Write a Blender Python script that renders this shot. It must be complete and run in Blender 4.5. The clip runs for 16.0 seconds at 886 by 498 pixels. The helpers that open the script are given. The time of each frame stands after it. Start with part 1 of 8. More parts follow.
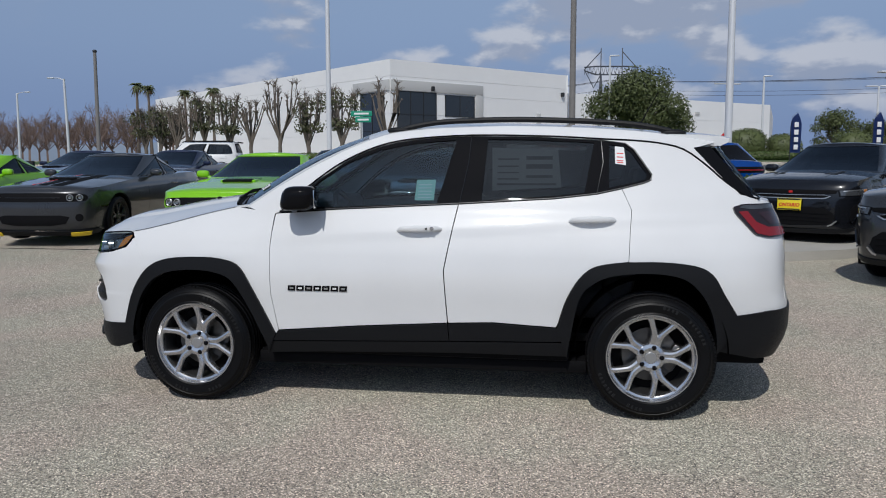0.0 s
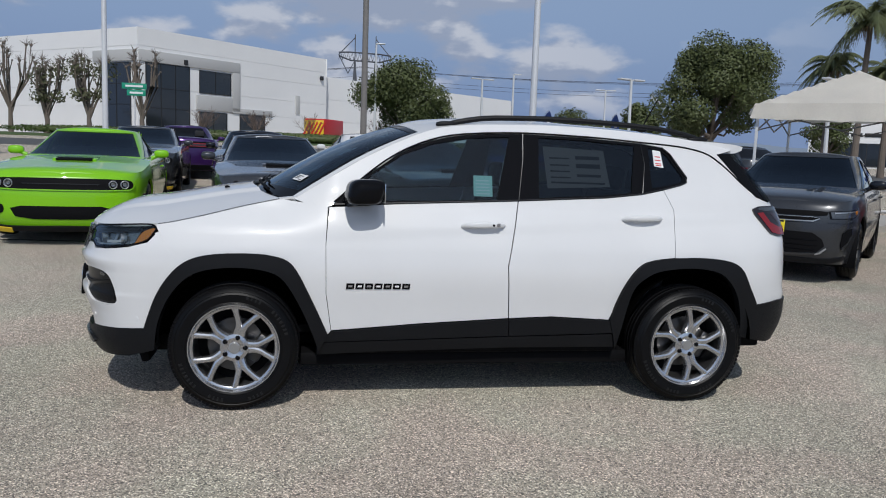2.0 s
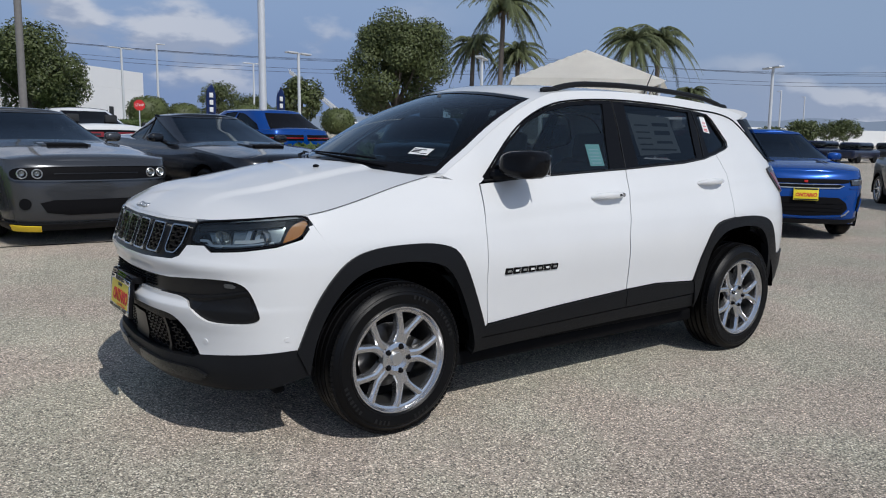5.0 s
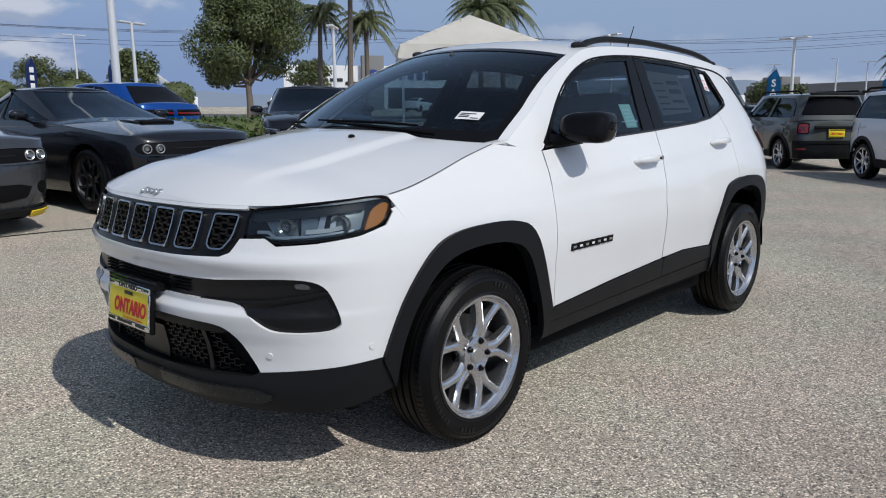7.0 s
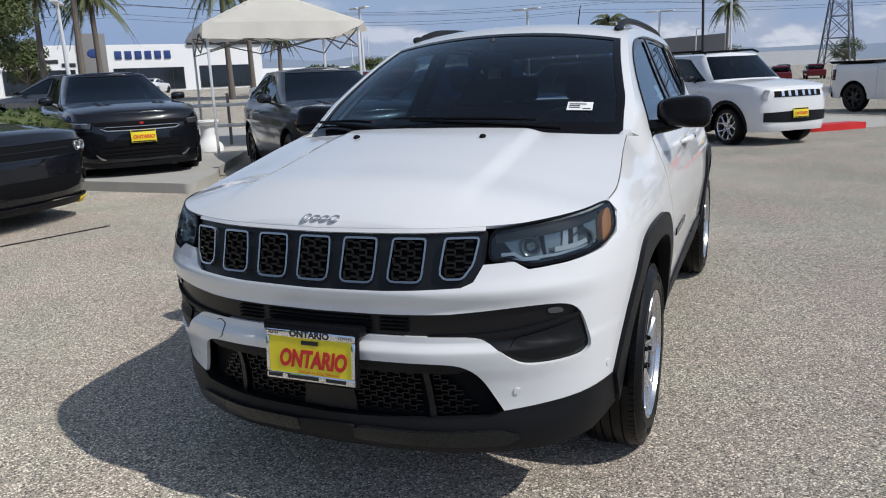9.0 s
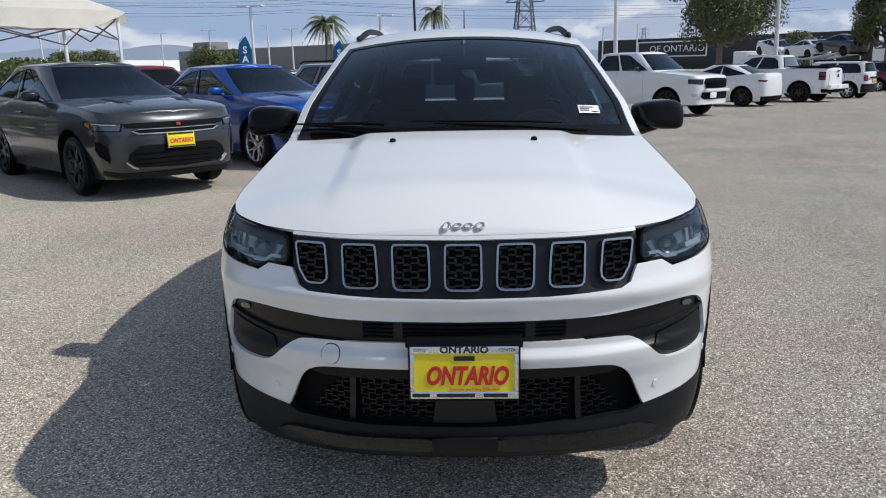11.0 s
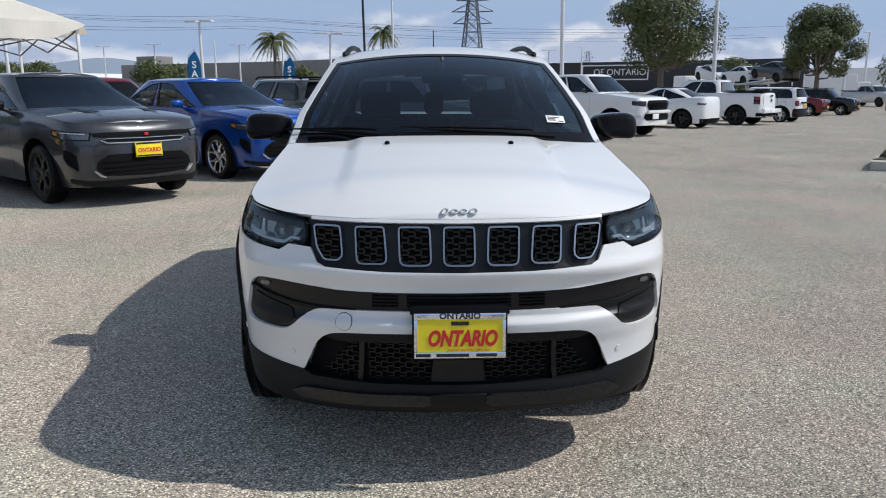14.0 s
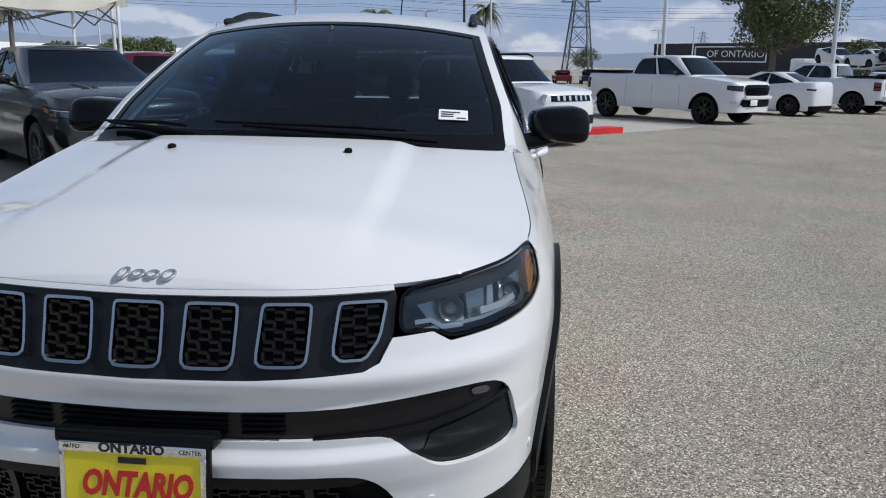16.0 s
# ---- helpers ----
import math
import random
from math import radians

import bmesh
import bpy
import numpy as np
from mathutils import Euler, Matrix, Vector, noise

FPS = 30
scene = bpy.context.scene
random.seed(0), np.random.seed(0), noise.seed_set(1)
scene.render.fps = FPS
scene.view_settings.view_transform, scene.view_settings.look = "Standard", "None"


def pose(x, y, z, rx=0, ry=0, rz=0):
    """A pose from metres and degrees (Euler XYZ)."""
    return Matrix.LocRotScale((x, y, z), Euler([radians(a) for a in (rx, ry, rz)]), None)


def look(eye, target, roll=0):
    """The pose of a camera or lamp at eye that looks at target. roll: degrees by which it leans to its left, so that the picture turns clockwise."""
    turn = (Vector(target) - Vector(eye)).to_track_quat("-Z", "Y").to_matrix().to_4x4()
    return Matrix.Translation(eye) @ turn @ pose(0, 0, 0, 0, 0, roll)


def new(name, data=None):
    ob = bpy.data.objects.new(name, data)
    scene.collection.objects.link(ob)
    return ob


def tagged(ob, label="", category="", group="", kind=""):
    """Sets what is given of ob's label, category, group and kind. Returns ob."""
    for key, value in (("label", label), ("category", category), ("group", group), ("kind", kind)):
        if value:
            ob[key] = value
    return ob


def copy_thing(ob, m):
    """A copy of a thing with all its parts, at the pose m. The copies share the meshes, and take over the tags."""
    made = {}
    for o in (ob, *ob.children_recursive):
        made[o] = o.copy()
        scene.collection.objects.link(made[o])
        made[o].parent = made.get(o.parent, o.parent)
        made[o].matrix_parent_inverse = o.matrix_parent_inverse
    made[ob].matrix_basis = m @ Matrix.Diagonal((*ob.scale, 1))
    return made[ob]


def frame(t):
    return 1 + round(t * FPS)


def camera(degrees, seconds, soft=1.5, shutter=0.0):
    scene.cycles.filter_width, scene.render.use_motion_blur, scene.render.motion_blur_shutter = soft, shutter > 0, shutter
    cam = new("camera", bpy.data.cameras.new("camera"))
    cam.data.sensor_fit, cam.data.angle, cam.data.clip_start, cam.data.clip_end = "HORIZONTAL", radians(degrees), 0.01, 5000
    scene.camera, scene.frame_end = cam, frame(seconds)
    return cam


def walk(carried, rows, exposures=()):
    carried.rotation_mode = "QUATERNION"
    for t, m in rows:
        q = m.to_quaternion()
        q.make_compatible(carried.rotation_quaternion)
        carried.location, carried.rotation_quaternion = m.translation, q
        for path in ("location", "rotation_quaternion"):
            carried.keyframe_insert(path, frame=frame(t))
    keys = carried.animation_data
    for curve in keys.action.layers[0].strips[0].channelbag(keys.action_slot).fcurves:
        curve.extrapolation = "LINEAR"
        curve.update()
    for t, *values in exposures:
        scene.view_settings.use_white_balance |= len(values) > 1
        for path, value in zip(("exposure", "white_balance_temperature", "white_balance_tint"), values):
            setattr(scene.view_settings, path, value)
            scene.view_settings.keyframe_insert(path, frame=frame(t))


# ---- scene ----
cam = camera(60.0, 16.0, soft=1.05)
METRES, TILT, TURN = 10.364, -1.5, 8.71
# the way in car coordinates: the parked car's middle is the origin, its front points to -x
WORLD = pose(0, -0.825, 0.35) @ pose(0, 0, 0, TILT) @ pose(0.79, -4.24, 0.96, 0, 0, TURN)
ROWS = [
    (0.0, 0.0, 0.0, 0.0, -0.0, -5.21, 0.02),
    (0.5, -0.0402, 0.0024, 0.0006, -4.49, -5.26, -0.44),
    (1.0, -0.0804, 0.0075, 0.0024, -8.95, -5.48, -0.99),
    (1.5, -0.1239, 0.0122, 0.0027, -13.6, -5.82, -1.48),
    (2.0, -0.1649, 0.0292, 0.0036, -18.5, -6.09, -1.94),
    (2.5, -0.2098, 0.0438, 0.0046, -23.61, -6.33, -2.1),
    (3.0, -0.2482, 0.071, 0.0049, -28.51, -6.48, -2.02),
    (3.5, -0.2864, 0.0971, 0.0057, -33.29, -6.57, -1.8),
    (4.0, -0.3176, 0.1285, 0.0023, -37.75, -6.73, -1.34),
    (6.5, -0.3716, 0.2687, -0.006, -53.82, -8.91, 0.71),
    (7.0, -0.3776, 0.2901, -0.0063, -56.77, -9.52, 1.16),
    (7.5, -0.3961, 0.322, -0.0032, -60.41, -10.14, 1.83),
    (8.0, -0.4045, 0.3583, 0.0008, -64.79, -10.83, 2.7),
    (10.5, -0.4196, 0.5307, 0.0143, -93.12, -13.44, 3.12),
    (11.0, -0.4165, 0.5538, 0.015, -96.98, -13.36, 2.51),
    (11.5, -0.4265, 0.57, 0.0147, -99.32, -12.99, 2.06),
    (12.0, -0.447, 0.5723, 0.0148, -100.51, -12.49, 1.82),
    (12.5, -0.4569, 0.5748, 0.0134, -100.96, -12.02, 1.71),
    (13.0, -0.4548, 0.5761, 0.0128, -101.03, -11.76, 1.61),
    (13.5, -0.4543, 0.5757, 0.0128, -100.95, -11.8, 1.51),
    (14.0, -0.4534, 0.5756, 0.0127, -100.8, -12.11, 1.47),
    (14.5, -0.4418, 0.5739, 0.0124, -100.55, -12.6, 1.42),
    (15.0, -0.4194, 0.5585, 0.0113, -99.57, -13.11, 1.31),
    (15.5, -0.3946, 0.5146, 0.0129, -97.77, -13.53, 1.18),
    (16.0, -0.359, 0.4726, 0.0112, -93.05, -13.45, 0.66),
]
walk(cam, [(t, WORLD @ pose(METRES * x, METRES * y, METRES * z, 90 + pitch, roll, yaw)) for t, x, y, z, yaw, pitch, roll in ROWS],
     [(0.0, -0.30, 6150, 8.8), (4.2, -0.22, 6150, 8.8), (8.0, 0.02, 6200, 8.8), (10.5, 0.22, 6290, 8.5), (12.5, 0.30, 6330, 8.5), (14.5, 0.30, 6330, 8.5), (15.5, 0.25, 6260, 8.5), (16.0, 0.06, 6150, 8.8)])

# ---- the light: a high sun from the car's left, a clear sky with low cumulus ----
SUN = Vector((-0.10, -1.16, 1.22)).normalized()
sun = new("sun", bpy.data.lights.new("sun", "SUN"))
sun.data.energy, sun.data.angle, sun.data.color = 2.82, radians(0.55), (1.0, 0.945, 0.87)
sun.matrix_world = look(SUN * 50, (0, 0, 0))


def link(tree, a, b):
    tree.links.new(a, b)


def node(tree, kind, **values):
    n = tree.nodes.new(kind)
    for key, value in values.items():
        if key in n.inputs:
            n.inputs[key].default_value = value
    return n


def math_node(tree, operation, a, b=None):
    n = tree.nodes.new("ShaderNodeMath")
    n.operation = operation
    for slot, value in zip(n.inputs, (a, b)):
        if value is None:
            continue
        if isinstance(value, (int, float)):
            slot.default_value = value
        else:
            tree.links.new(value, slot)
    return n.outputs[0]


def mixed(tree, factor, a, b):
    """A colour mix; factor, a and b are sockets, numbers or colours."""
    n = tree.nodes.new("ShaderNodeMix")
    n.data_type = "RGBA"
    for slot, value in ((n.inputs[0], factor), (n.inputs[6], a), (n.inputs[7], b)):
        if isinstance(value, (int, float)):
            slot.default_value = value
        elif isinstance(value, tuple):
            slot.default_value = (*value[:3], 1)
        else:
            tree.links.new(value, slot)
    return n.outputs[2]


def ramp(tree, socket, low, high):
    n = node(tree, "ShaderNodeMapRange", **{"From Min": low, "From Max": high})
    n.interpolation_type = "SMOOTHSTEP"
    tree.links.new(socket, n.inputs["Value"])
    return n.outputs["Result"]


world = bpy.data.worlds.new("sky")
scene.world = world
world.use_nodes = True
wt = world.node_tree
wt.nodes.clear()
sky = wt.nodes.new("ShaderNodeTexSky")
sky.sky_type, sky.sun_disc = "NISHITA", False
sky.sun_elevation = math.asin(SUN.z)
sky.sun_rotation = math.atan2(SUN.x, SUN.y)
sky.air_density, sky.dust_density, sky.ozone_density = 1.0, 0.5, 1.5
where = wt.nodes.new("ShaderNodeTexCoord")
sep = wt.nodes.new("ShaderNodeSeparateXYZ")
link(wt, where.outputs["Generated"], sep.inputs[0])
# cumulus: lumpy noise, flattened towards the horizon; a second reading a little higher up gives lit tops and grey bases
def cloud_noise(lift):
    flat = wt.nodes.new("ShaderNodeCombineXYZ")
    link(wt, sep.outputs["X"], flat.inputs[0])
    link(wt, sep.outputs["Y"], flat.inputs[1])
    link(wt, math_node(wt, "MULTIPLY", math_node(wt, "ADD", sep.outputs["Z"], lift), 2.2), flat.inputs[2])
    n = node(wt, "ShaderNodeTexNoise", Scale=4.6, Detail=7.0, Roughness=0.50, Distortion=0.05)
    link(wt, flat.outputs[0], n.inputs["Vector"])
    return n.outputs["Fac"]


lump, above = cloud_noise(0.0), cloud_noise(0.016)
puff = ramp(wt, lump, 0.485, 0.565)
bright = ramp(wt, math_node(wt, "SUBTRACT", lump, above), -0.02, 0.045)
low_sky = math_node(wt, "SUBTRACT", 1.0, math_node(wt, "MULTIPLY", ramp(wt, sep.outputs["Z"], 0.26, 0.5), 0.92))
rise = ramp(wt, sep.outputs["Z"], 0.02, 0.07)
north = ramp(wt, sep.outputs["Y"], 0.76, 0.97)   # the cumulus stands over the sheds only
cumulus = math_node(wt, "MULTIPLY", math_node(wt, "MULTIPLY", math_node(wt, "MULTIPLY", puff, rise), north), math_node(wt, "MULTIPLY", low_sky, 0.68))
lumps = math_node(wt, "MULTIPLY", math_node(wt, "SUBTRACT", lump, 0.5), 0.22)
bank = math_node(wt, "SUBTRACT", 1.0, ramp(wt, math_node(wt, "SUBTRACT", sep.outputs["Z"], lumps), 0.046, 0.082))
bank = math_node(wt, "MULTIPLY", math_node(wt, "MULTIPLY", bank, ramp(wt, sep.outputs["X"], 0.74, 0.95)), 0.66)
cover = math_node(wt, "MAXIMUM", cumulus, bank)
tint = node(wt, "ShaderNodeHueSaturation", Saturation=0.74, Value=0.84)
link(wt, sky.outputs[0], tint.inputs["Color"])
haze = math_node(wt, "MULTIPLY", math_node(wt, "SUBTRACT", 1.0, ramp(wt, sep.outputs["Z"], 0.02, 0.40)), 0.95)
hazy = mixed(wt, haze, tint.outputs[0], mixed(wt, ramp(wt, sep.outputs["X"], 0.45, 0.95), (1.66, 2.34, 4.05), (2.10, 2.76, 4.15)))
cloud = mixed(wt, cover, hazy, mixed(wt, bright, (3.1, 3.35, 4.1), (5.9, 5.8, 5.95)))
back = node(wt, "ShaderNodeBackground", Strength=0.125)
link(wt, cloud, back.inputs["Color"])
done = wt.nodes.new("ShaderNodeOutputWorld")
link(wt, back.outputs[0], done.inputs[0])


# ---- materials ----
def material(name, colour=(0.5, 0.5, 0.5), rough=0.5, metal=0.0, coat=0.0, grain=0.0, grain_size=30.0, blotch=0.0, blotch_size=2.0, bump=0.0, bump_size=200.0, sheen=0.5):
    """A principled surface with fine grain and broad blotches in its colour, and a fine relief."""
    m = bpy.data.materials.new(name)
    m.use_nodes = True
    t = m.node_tree
    p = t.nodes["Principled BSDF"]
    p.inputs["Base Color"].default_value = (*colour, 1)
    p.inputs["Roughness"].default_value, p.inputs["Metallic"].default_value = rough, metal
    p.inputs["Specular IOR Level"].default_value = sheen
    p.inputs["Coat Weight"].default_value, p.inputs["Coat Roughness"].default_value = coat, 0.05
    place = t.nodes.new("ShaderNodeTexCoord").outputs["Object"]
    shade = None
    for amount, size in ((grain, grain_size), (blotch, blotch_size)):
        if not amount:
            continue
        n = node(t, "ShaderNodeTexNoise", Scale=size, Detail=5.0, Roughness=0.6)
        link(t, place, n.inputs["Vector"])
        value = math_node(t, "ADD", math_node(t, "MULTIPLY", math_node(t, "SUBTRACT", n.outputs["Fac"], 0.5), 2.4 * amount), 1.0)
        shade = value if shade is None else math_node(t, "MULTIPLY", shade, value)
    if shade is not None:
        n = t.nodes.new("ShaderNodeVectorMath")
        n.operation = "SCALE"
        n.inputs[0].default_value = colour
        link(t, shade, n.inputs["Scale"])
        link(t, n.outputs[0], p.inputs["Base Color"])
        link(t, math_node(t, "MULTIPLY", shade, rough), p.inputs["Roughness"])
    if bump:
        n = node(t, "ShaderNodeTexNoise", Scale=bump_size, Detail=3.0)
        link(t, place, n.inputs["Vector"])
        b = node(t, "ShaderNodeBump", Strength=bump, Distance=0.01)
        link(t, n.outputs["Fac"], b.inputs["Height"])
        link(t, b.outputs[0], p.inputs["Normal"])
    return m


def paint(name, colour, metal=0.0, rough=0.32):
    """Car lacquer: flake under a clear coat, with a trace of dust."""
    return material(name, colour, rough, metal, 1.0, 0.05, 900.0, 0.05, 1.6, sheen=0.15)


def glass(name, tint, rough=0.0, veil=0.0):
    """A tinted pane: it lets tinted light through and mirrors by Fresnel; veil adds a film of dust."""
    m = bpy.data.materials.new(name)
    m.use_nodes = True
    t = m.node_tree
    t.nodes.clear()
    clear = node(t, "ShaderNodeBsdfTransparent", Color=(*tint, 1))
    # the gloss colour is tinted blue to stand in for a bluer sky reflection
    shine = node(t, "ShaderNodeBsdfGlossy", Color=(0.78, 0.90, 1, 1), Roughness=rough)
    facing = node(t, "ShaderNodeLayerWeight", Blend=0.5).outputs["Facing"]
    edge = math_node(t, "ADD", math_node(t, "MULTIPLY", math_node(t, "POWER", facing, 5.0), 0.95), 0.05)   # two faces of a pane
    mix = t.nodes.new("ShaderNodeMixShader")
    link(t, edge, mix.inputs[0])
    link(t, clear.outputs[0], mix.inputs[1])
    link(t, shine.outputs[0], mix.inputs[2])
    last = mix.outputs[0]
    if veil:
        dust = node(t, "ShaderNodeBsdfDiffuse", Color=(0.5, 0.5, 0.48, 1))
        n = node(t, "ShaderNodeTexNoise", Scale=3.0, Detail=6.0)
        film = t.nodes.new("ShaderNodeMixShader")
        link(t, math_node(t, "MULTIPLY", n.outputs["Fac"], veil), film.inputs[0])
        link(t, last, film.inputs[1])
        link(t, dust.outputs[0], film.inputs[2])
        last = film.outputs[0]
    out = t.nodes.new("ShaderNodeOutputMaterial")
    link(t, last, out.inputs[0])
    return m


WHITE = paint("white lacquer", (0.785, 0.785, 0.78))
GLOSS_BLACK = material("gloss black plastic", (0.007, 0.007, 0.008), 0.022, 0.0, 0.0, 0.05, 400, sheen=0.12)
CLADDING = material("grained dark plastic", (0.010, 0.0105, 0.012), 0.46, 0.0, 0.0, 0.12, 300, 0.10, 3, 0.12, 900, 0.18)
MOULDING = material("dark satin moulding", (0.030, 0.031, 0.033), 0.28, 0.6, 0, 0.1, 60)
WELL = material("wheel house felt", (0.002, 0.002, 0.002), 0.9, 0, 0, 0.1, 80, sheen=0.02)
DARK = material("matt black", (0.006, 0.006, 0.007), 0.7, 0, 0, 0.1, 80, sheen=0.1)
RUBBER = material("tyre rubber", (0.0035, 0.0035, 0.004), 0.40, 0, 0, 0.12, 60, 0.15, 6, 0.10, 300, 0.22)
SIDEWALL = material("worn raised rubber", (0.0048, 0.0048, 0.0052), 0.55, 0, 0, 0.15, 60)
ALLOY = material("machined alloy", (0.66, 0.66, 0.67), 0.21, 0.92, 0.0, 0.06, 200)
LAMP_SILVER = material("lamp reflector", (0.31, 0.33, 0.335), 0.22, 0.75, 0, 0.1, 60)
WHEEL_BARREL = material("bright wheel barrel", (0.19, 0.19, 0.19), 0.32, 0.85, 0, 0.1, 40)
BARREL = material("shaded wheel barrel", (0.07, 0.07, 0.07), 0.5, 0.4, 0, 0.1, 40)
ALLOY_DARK = material("black alloy", (0.014, 0.014, 0.015), 0.3, 0.5, 0.3, 0.06, 200)
STEEL = material("brake steel", (0.13, 0.127, 0.124), 0.35, 0.9, 0, 0.15, 60)
GRILLE_BLACK = material("satin black grille plastic", (0.008, 0.008, 0.009), 0.30, 0, 0, 0.1, 200, sheen=0.35)
CHROME = material("chrome", (0.80, 0.81, 0.83), 0.08, 1.0, 0, 0.04, 200)
SLOT_CHROME = material("brushed slot chrome", (0.44, 0.45, 0.46), 0.20, 1.0, 0, 0.08, 120)
DRL_WHITE = material("white light guide", (0.50, 0.51, 0.52), 0.15, 0, 0.6, 0.04, 60)
SATIN = material("satin chrome", (0.60, 0.60, 0.60), 0.30, 0.85, 0, 0.05, 300)
WINDSHIELD = glass("windscreen glass", (0.23, 0.31, 0.37), 0.0, 0.014)
PANE = glass("door glass", (0.44, 0.56, 0.60), 0.0, 0.014)
PRIVACY = glass("privacy glass", (0.19, 0.21, 0.22), 0.0, 0.004)
DARK_PANE = glass("dark car glass", (0.11, 0.12, 0.13), 0.0, 0.0)
LENS = glass("lamp lens", (0.70, 0.75, 0.76), 0.0, 0.012)
LAMP_GLASS = material("grey lamp glass", (0.10, 0.105, 0.11), 0.10, 0.5, 0.9, 0.5, 22)
AMBER = material("amber lens", (0.55, 0.19, 0.012), 0.15, 0, 0.6, 0.1, 60)
RED_LENS = material("red lens", (0.22, 0.010, 0.014), 0.14, 0, 0.35, 0.1, 60)
DARK_RED = material("smoked red lens", (0.030, 0.012, 0.014), 0.10, 0, 0.8, 0.1, 60)
SMOKE_LENS = material("smoked lens", (0.018, 0.012, 0.014), 0.1, 0, 0.35, 0.1, 60)
CLOTH = material("dark seat cloth", (0.022, 0.023, 0.025), 0.85, 0, 0, 0.2, 200, 0.1, 4, 0.2, 600)
TRIM = material("grey cabin plastic", (0.050, 0.052, 0.055), 0.6, 0, 0, 0.1, 100)
YELLOW = material("yellow plate card", (0.86, 0.70, 0.02), 0.35, 0, 0.2, 0.05, 40)
INK_RED = material("red ink", (0.60, 0.02, 0.02), 0.45)
INK_BLACK = material("black ink", (0.012, 0.012, 0.014), 0.45)
PAPER = material("white sticker paper", (0.82, 0.82, 0.81), 0.6, 0, 0, 0.04, 50)
PAPER_GREEN = material("pale green sticker", (0.52, 0.74, 0.64), 0.6, 0, 0, 0.05, 60)
PAPER_DIM = material("grey form paper", (0.60, 0.61, 0.60), 0.6, 0, 0, 0.05, 60)
LIP_YELLOW = material("yellow lip guard", (0.88, 0.62, 0.03), 0.5, 0, 0, 0.06, 40)


# ---- building blocks ----
def finish(mesh, materials):
    for m in materials if isinstance(materials, (list, tuple)) else (materials,):
        mesh.materials.append(m)


def part(name, bm, materials, parent=None, label="", smooth=True, angle=35):
    """One mesh object out of a bmesh (or a ready mesh) under a thing or under a part."""
    if isinstance(bm, bmesh.types.BMesh):
        mesh = bpy.data.meshes.new(name)
        bmesh.ops.recalc_face_normals(bm, faces=bm.faces)
        bm.to_mesh(mesh)
        bm.free()
        if smooth:
            mesh.shade_smooth()
            mesh.set_sharp_from_angle(angle=radians(angle))
    else:
        mesh = bm
    finish(mesh, materials)
    ob = new(name, mesh)
    ob.parent = parent
    if label:
        ob["label"] = label
    return ob


def thing(name, label, category, m=None, group="", kind=""):
    ob = new(name)
    ob.empty_display_size = 0.2
    if m is not None:
        ob.matrix_world = m
    return tagged(ob, label, category, group, kind)


def box(bm, size, at=(0, 0, 0), bevel=0.0, turn=None, segments=2):
    made = bmesh.ops.create_cube(bm, size=1.0)
    m = Matrix.Translation(at) @ (turn if turn is not None else Matrix.Identity(4)) @ Matrix.Diagonal((*size, 1))
    bmesh.ops.transform(bm, matrix=m, verts=made["verts"])
    if bevel:
        edges = {e for v in made["verts"] for e in v.link_edges}
        bmesh.ops.bevel(bm, geom=list(edges), offset=bevel, segments=segments, profile=0.5, affect="EDGES")
    return bm


def cyl(bm, r1, r2, a, b, sides=16, caps=True):
    """A tapered rod from a to b."""
    a, b = Vector(a), Vector(b)
    way = b - a
    m = Matrix.Translation((a + b) / 2) @ way.to_track_quat("Z", "Y").to_matrix().to_4x4()
    bmesh.ops.create_cone(bm, cap_ends=caps, segments=sides, radius1=r1, radius2=r2, depth=way.length, matrix=m)
    return bm


def tube(bm, points, radii, sides=8):
    """A bent round bar through points."""
    points = [Vector(p) for p in points]
    radii = radii if isinstance(radii, (list, tuple)) else [radii] * len(points)
    rings = []
    for i, p in enumerate(points):
        way = (points[min(i + 1, len(points) - 1)] - points[max(i - 1, 0)]).normalized()
        side = way.cross(Vector((0, 0, 1)) if abs(way.z) < 0.95 else Vector((1, 0, 0))).normalized()
        up = side.cross(way)
        rings.append([bm.verts.new(p + radii[i] * (math.cos(k) * side + math.sin(k) * up)) for k in (2 * math.pi * j / sides for j in range(sides))])
    for a, b in zip(rings, rings[1:]):
        for j in range(sides):
            bm.faces.new((a[j], a[(j + 1) % sides], b[(j + 1) % sides], b[j]))
    bm.faces.new(rings[0][::-1])
    bm.faces.new(rings[-1])
    return bm


def lathe(bm, profile, sides=48, m=None, closed=False):
    """A turned shape about the y axis from (radius, y) pairs."""
    rings = []
    for r, y in profile:
        rings.append([bm.verts.new((m or Matrix.Identity(4)) @ Vector((r * math.cos(a), y, r * math.sin(a)))) for a in (2 * math.pi * j / sides for j in range(sides))])
    pairs = list(zip(rings, rings[1:])) + ([(rings[-1], rings[0])] if closed else [])
    for a, b in pairs:
        for j in range(sides):
            bm.faces.new((a[j], a[(j + 1) % sides], b[(j + 1) % sides], b[j]))
    return bm


def blob(bm, centre, size, power=2.6, seg=20, rings=12, turn=None):
    """A rounded lump (superellipsoid)."""
    made = bmesh.ops.create_uvsphere(bm, u_segments=seg, v_segments=rings, radius=1.0)
    for v in made["verts"]:
        n = sum(abs(c) ** power for c in v.co) ** (-1 / power)
        co = Vector((v.co.x * n * size[0], v.co.y * n * size[1], v.co.z * n * size[2]))
        v.co = (turn @ co if turn is not None else co) + Vector(centre)
    return bm


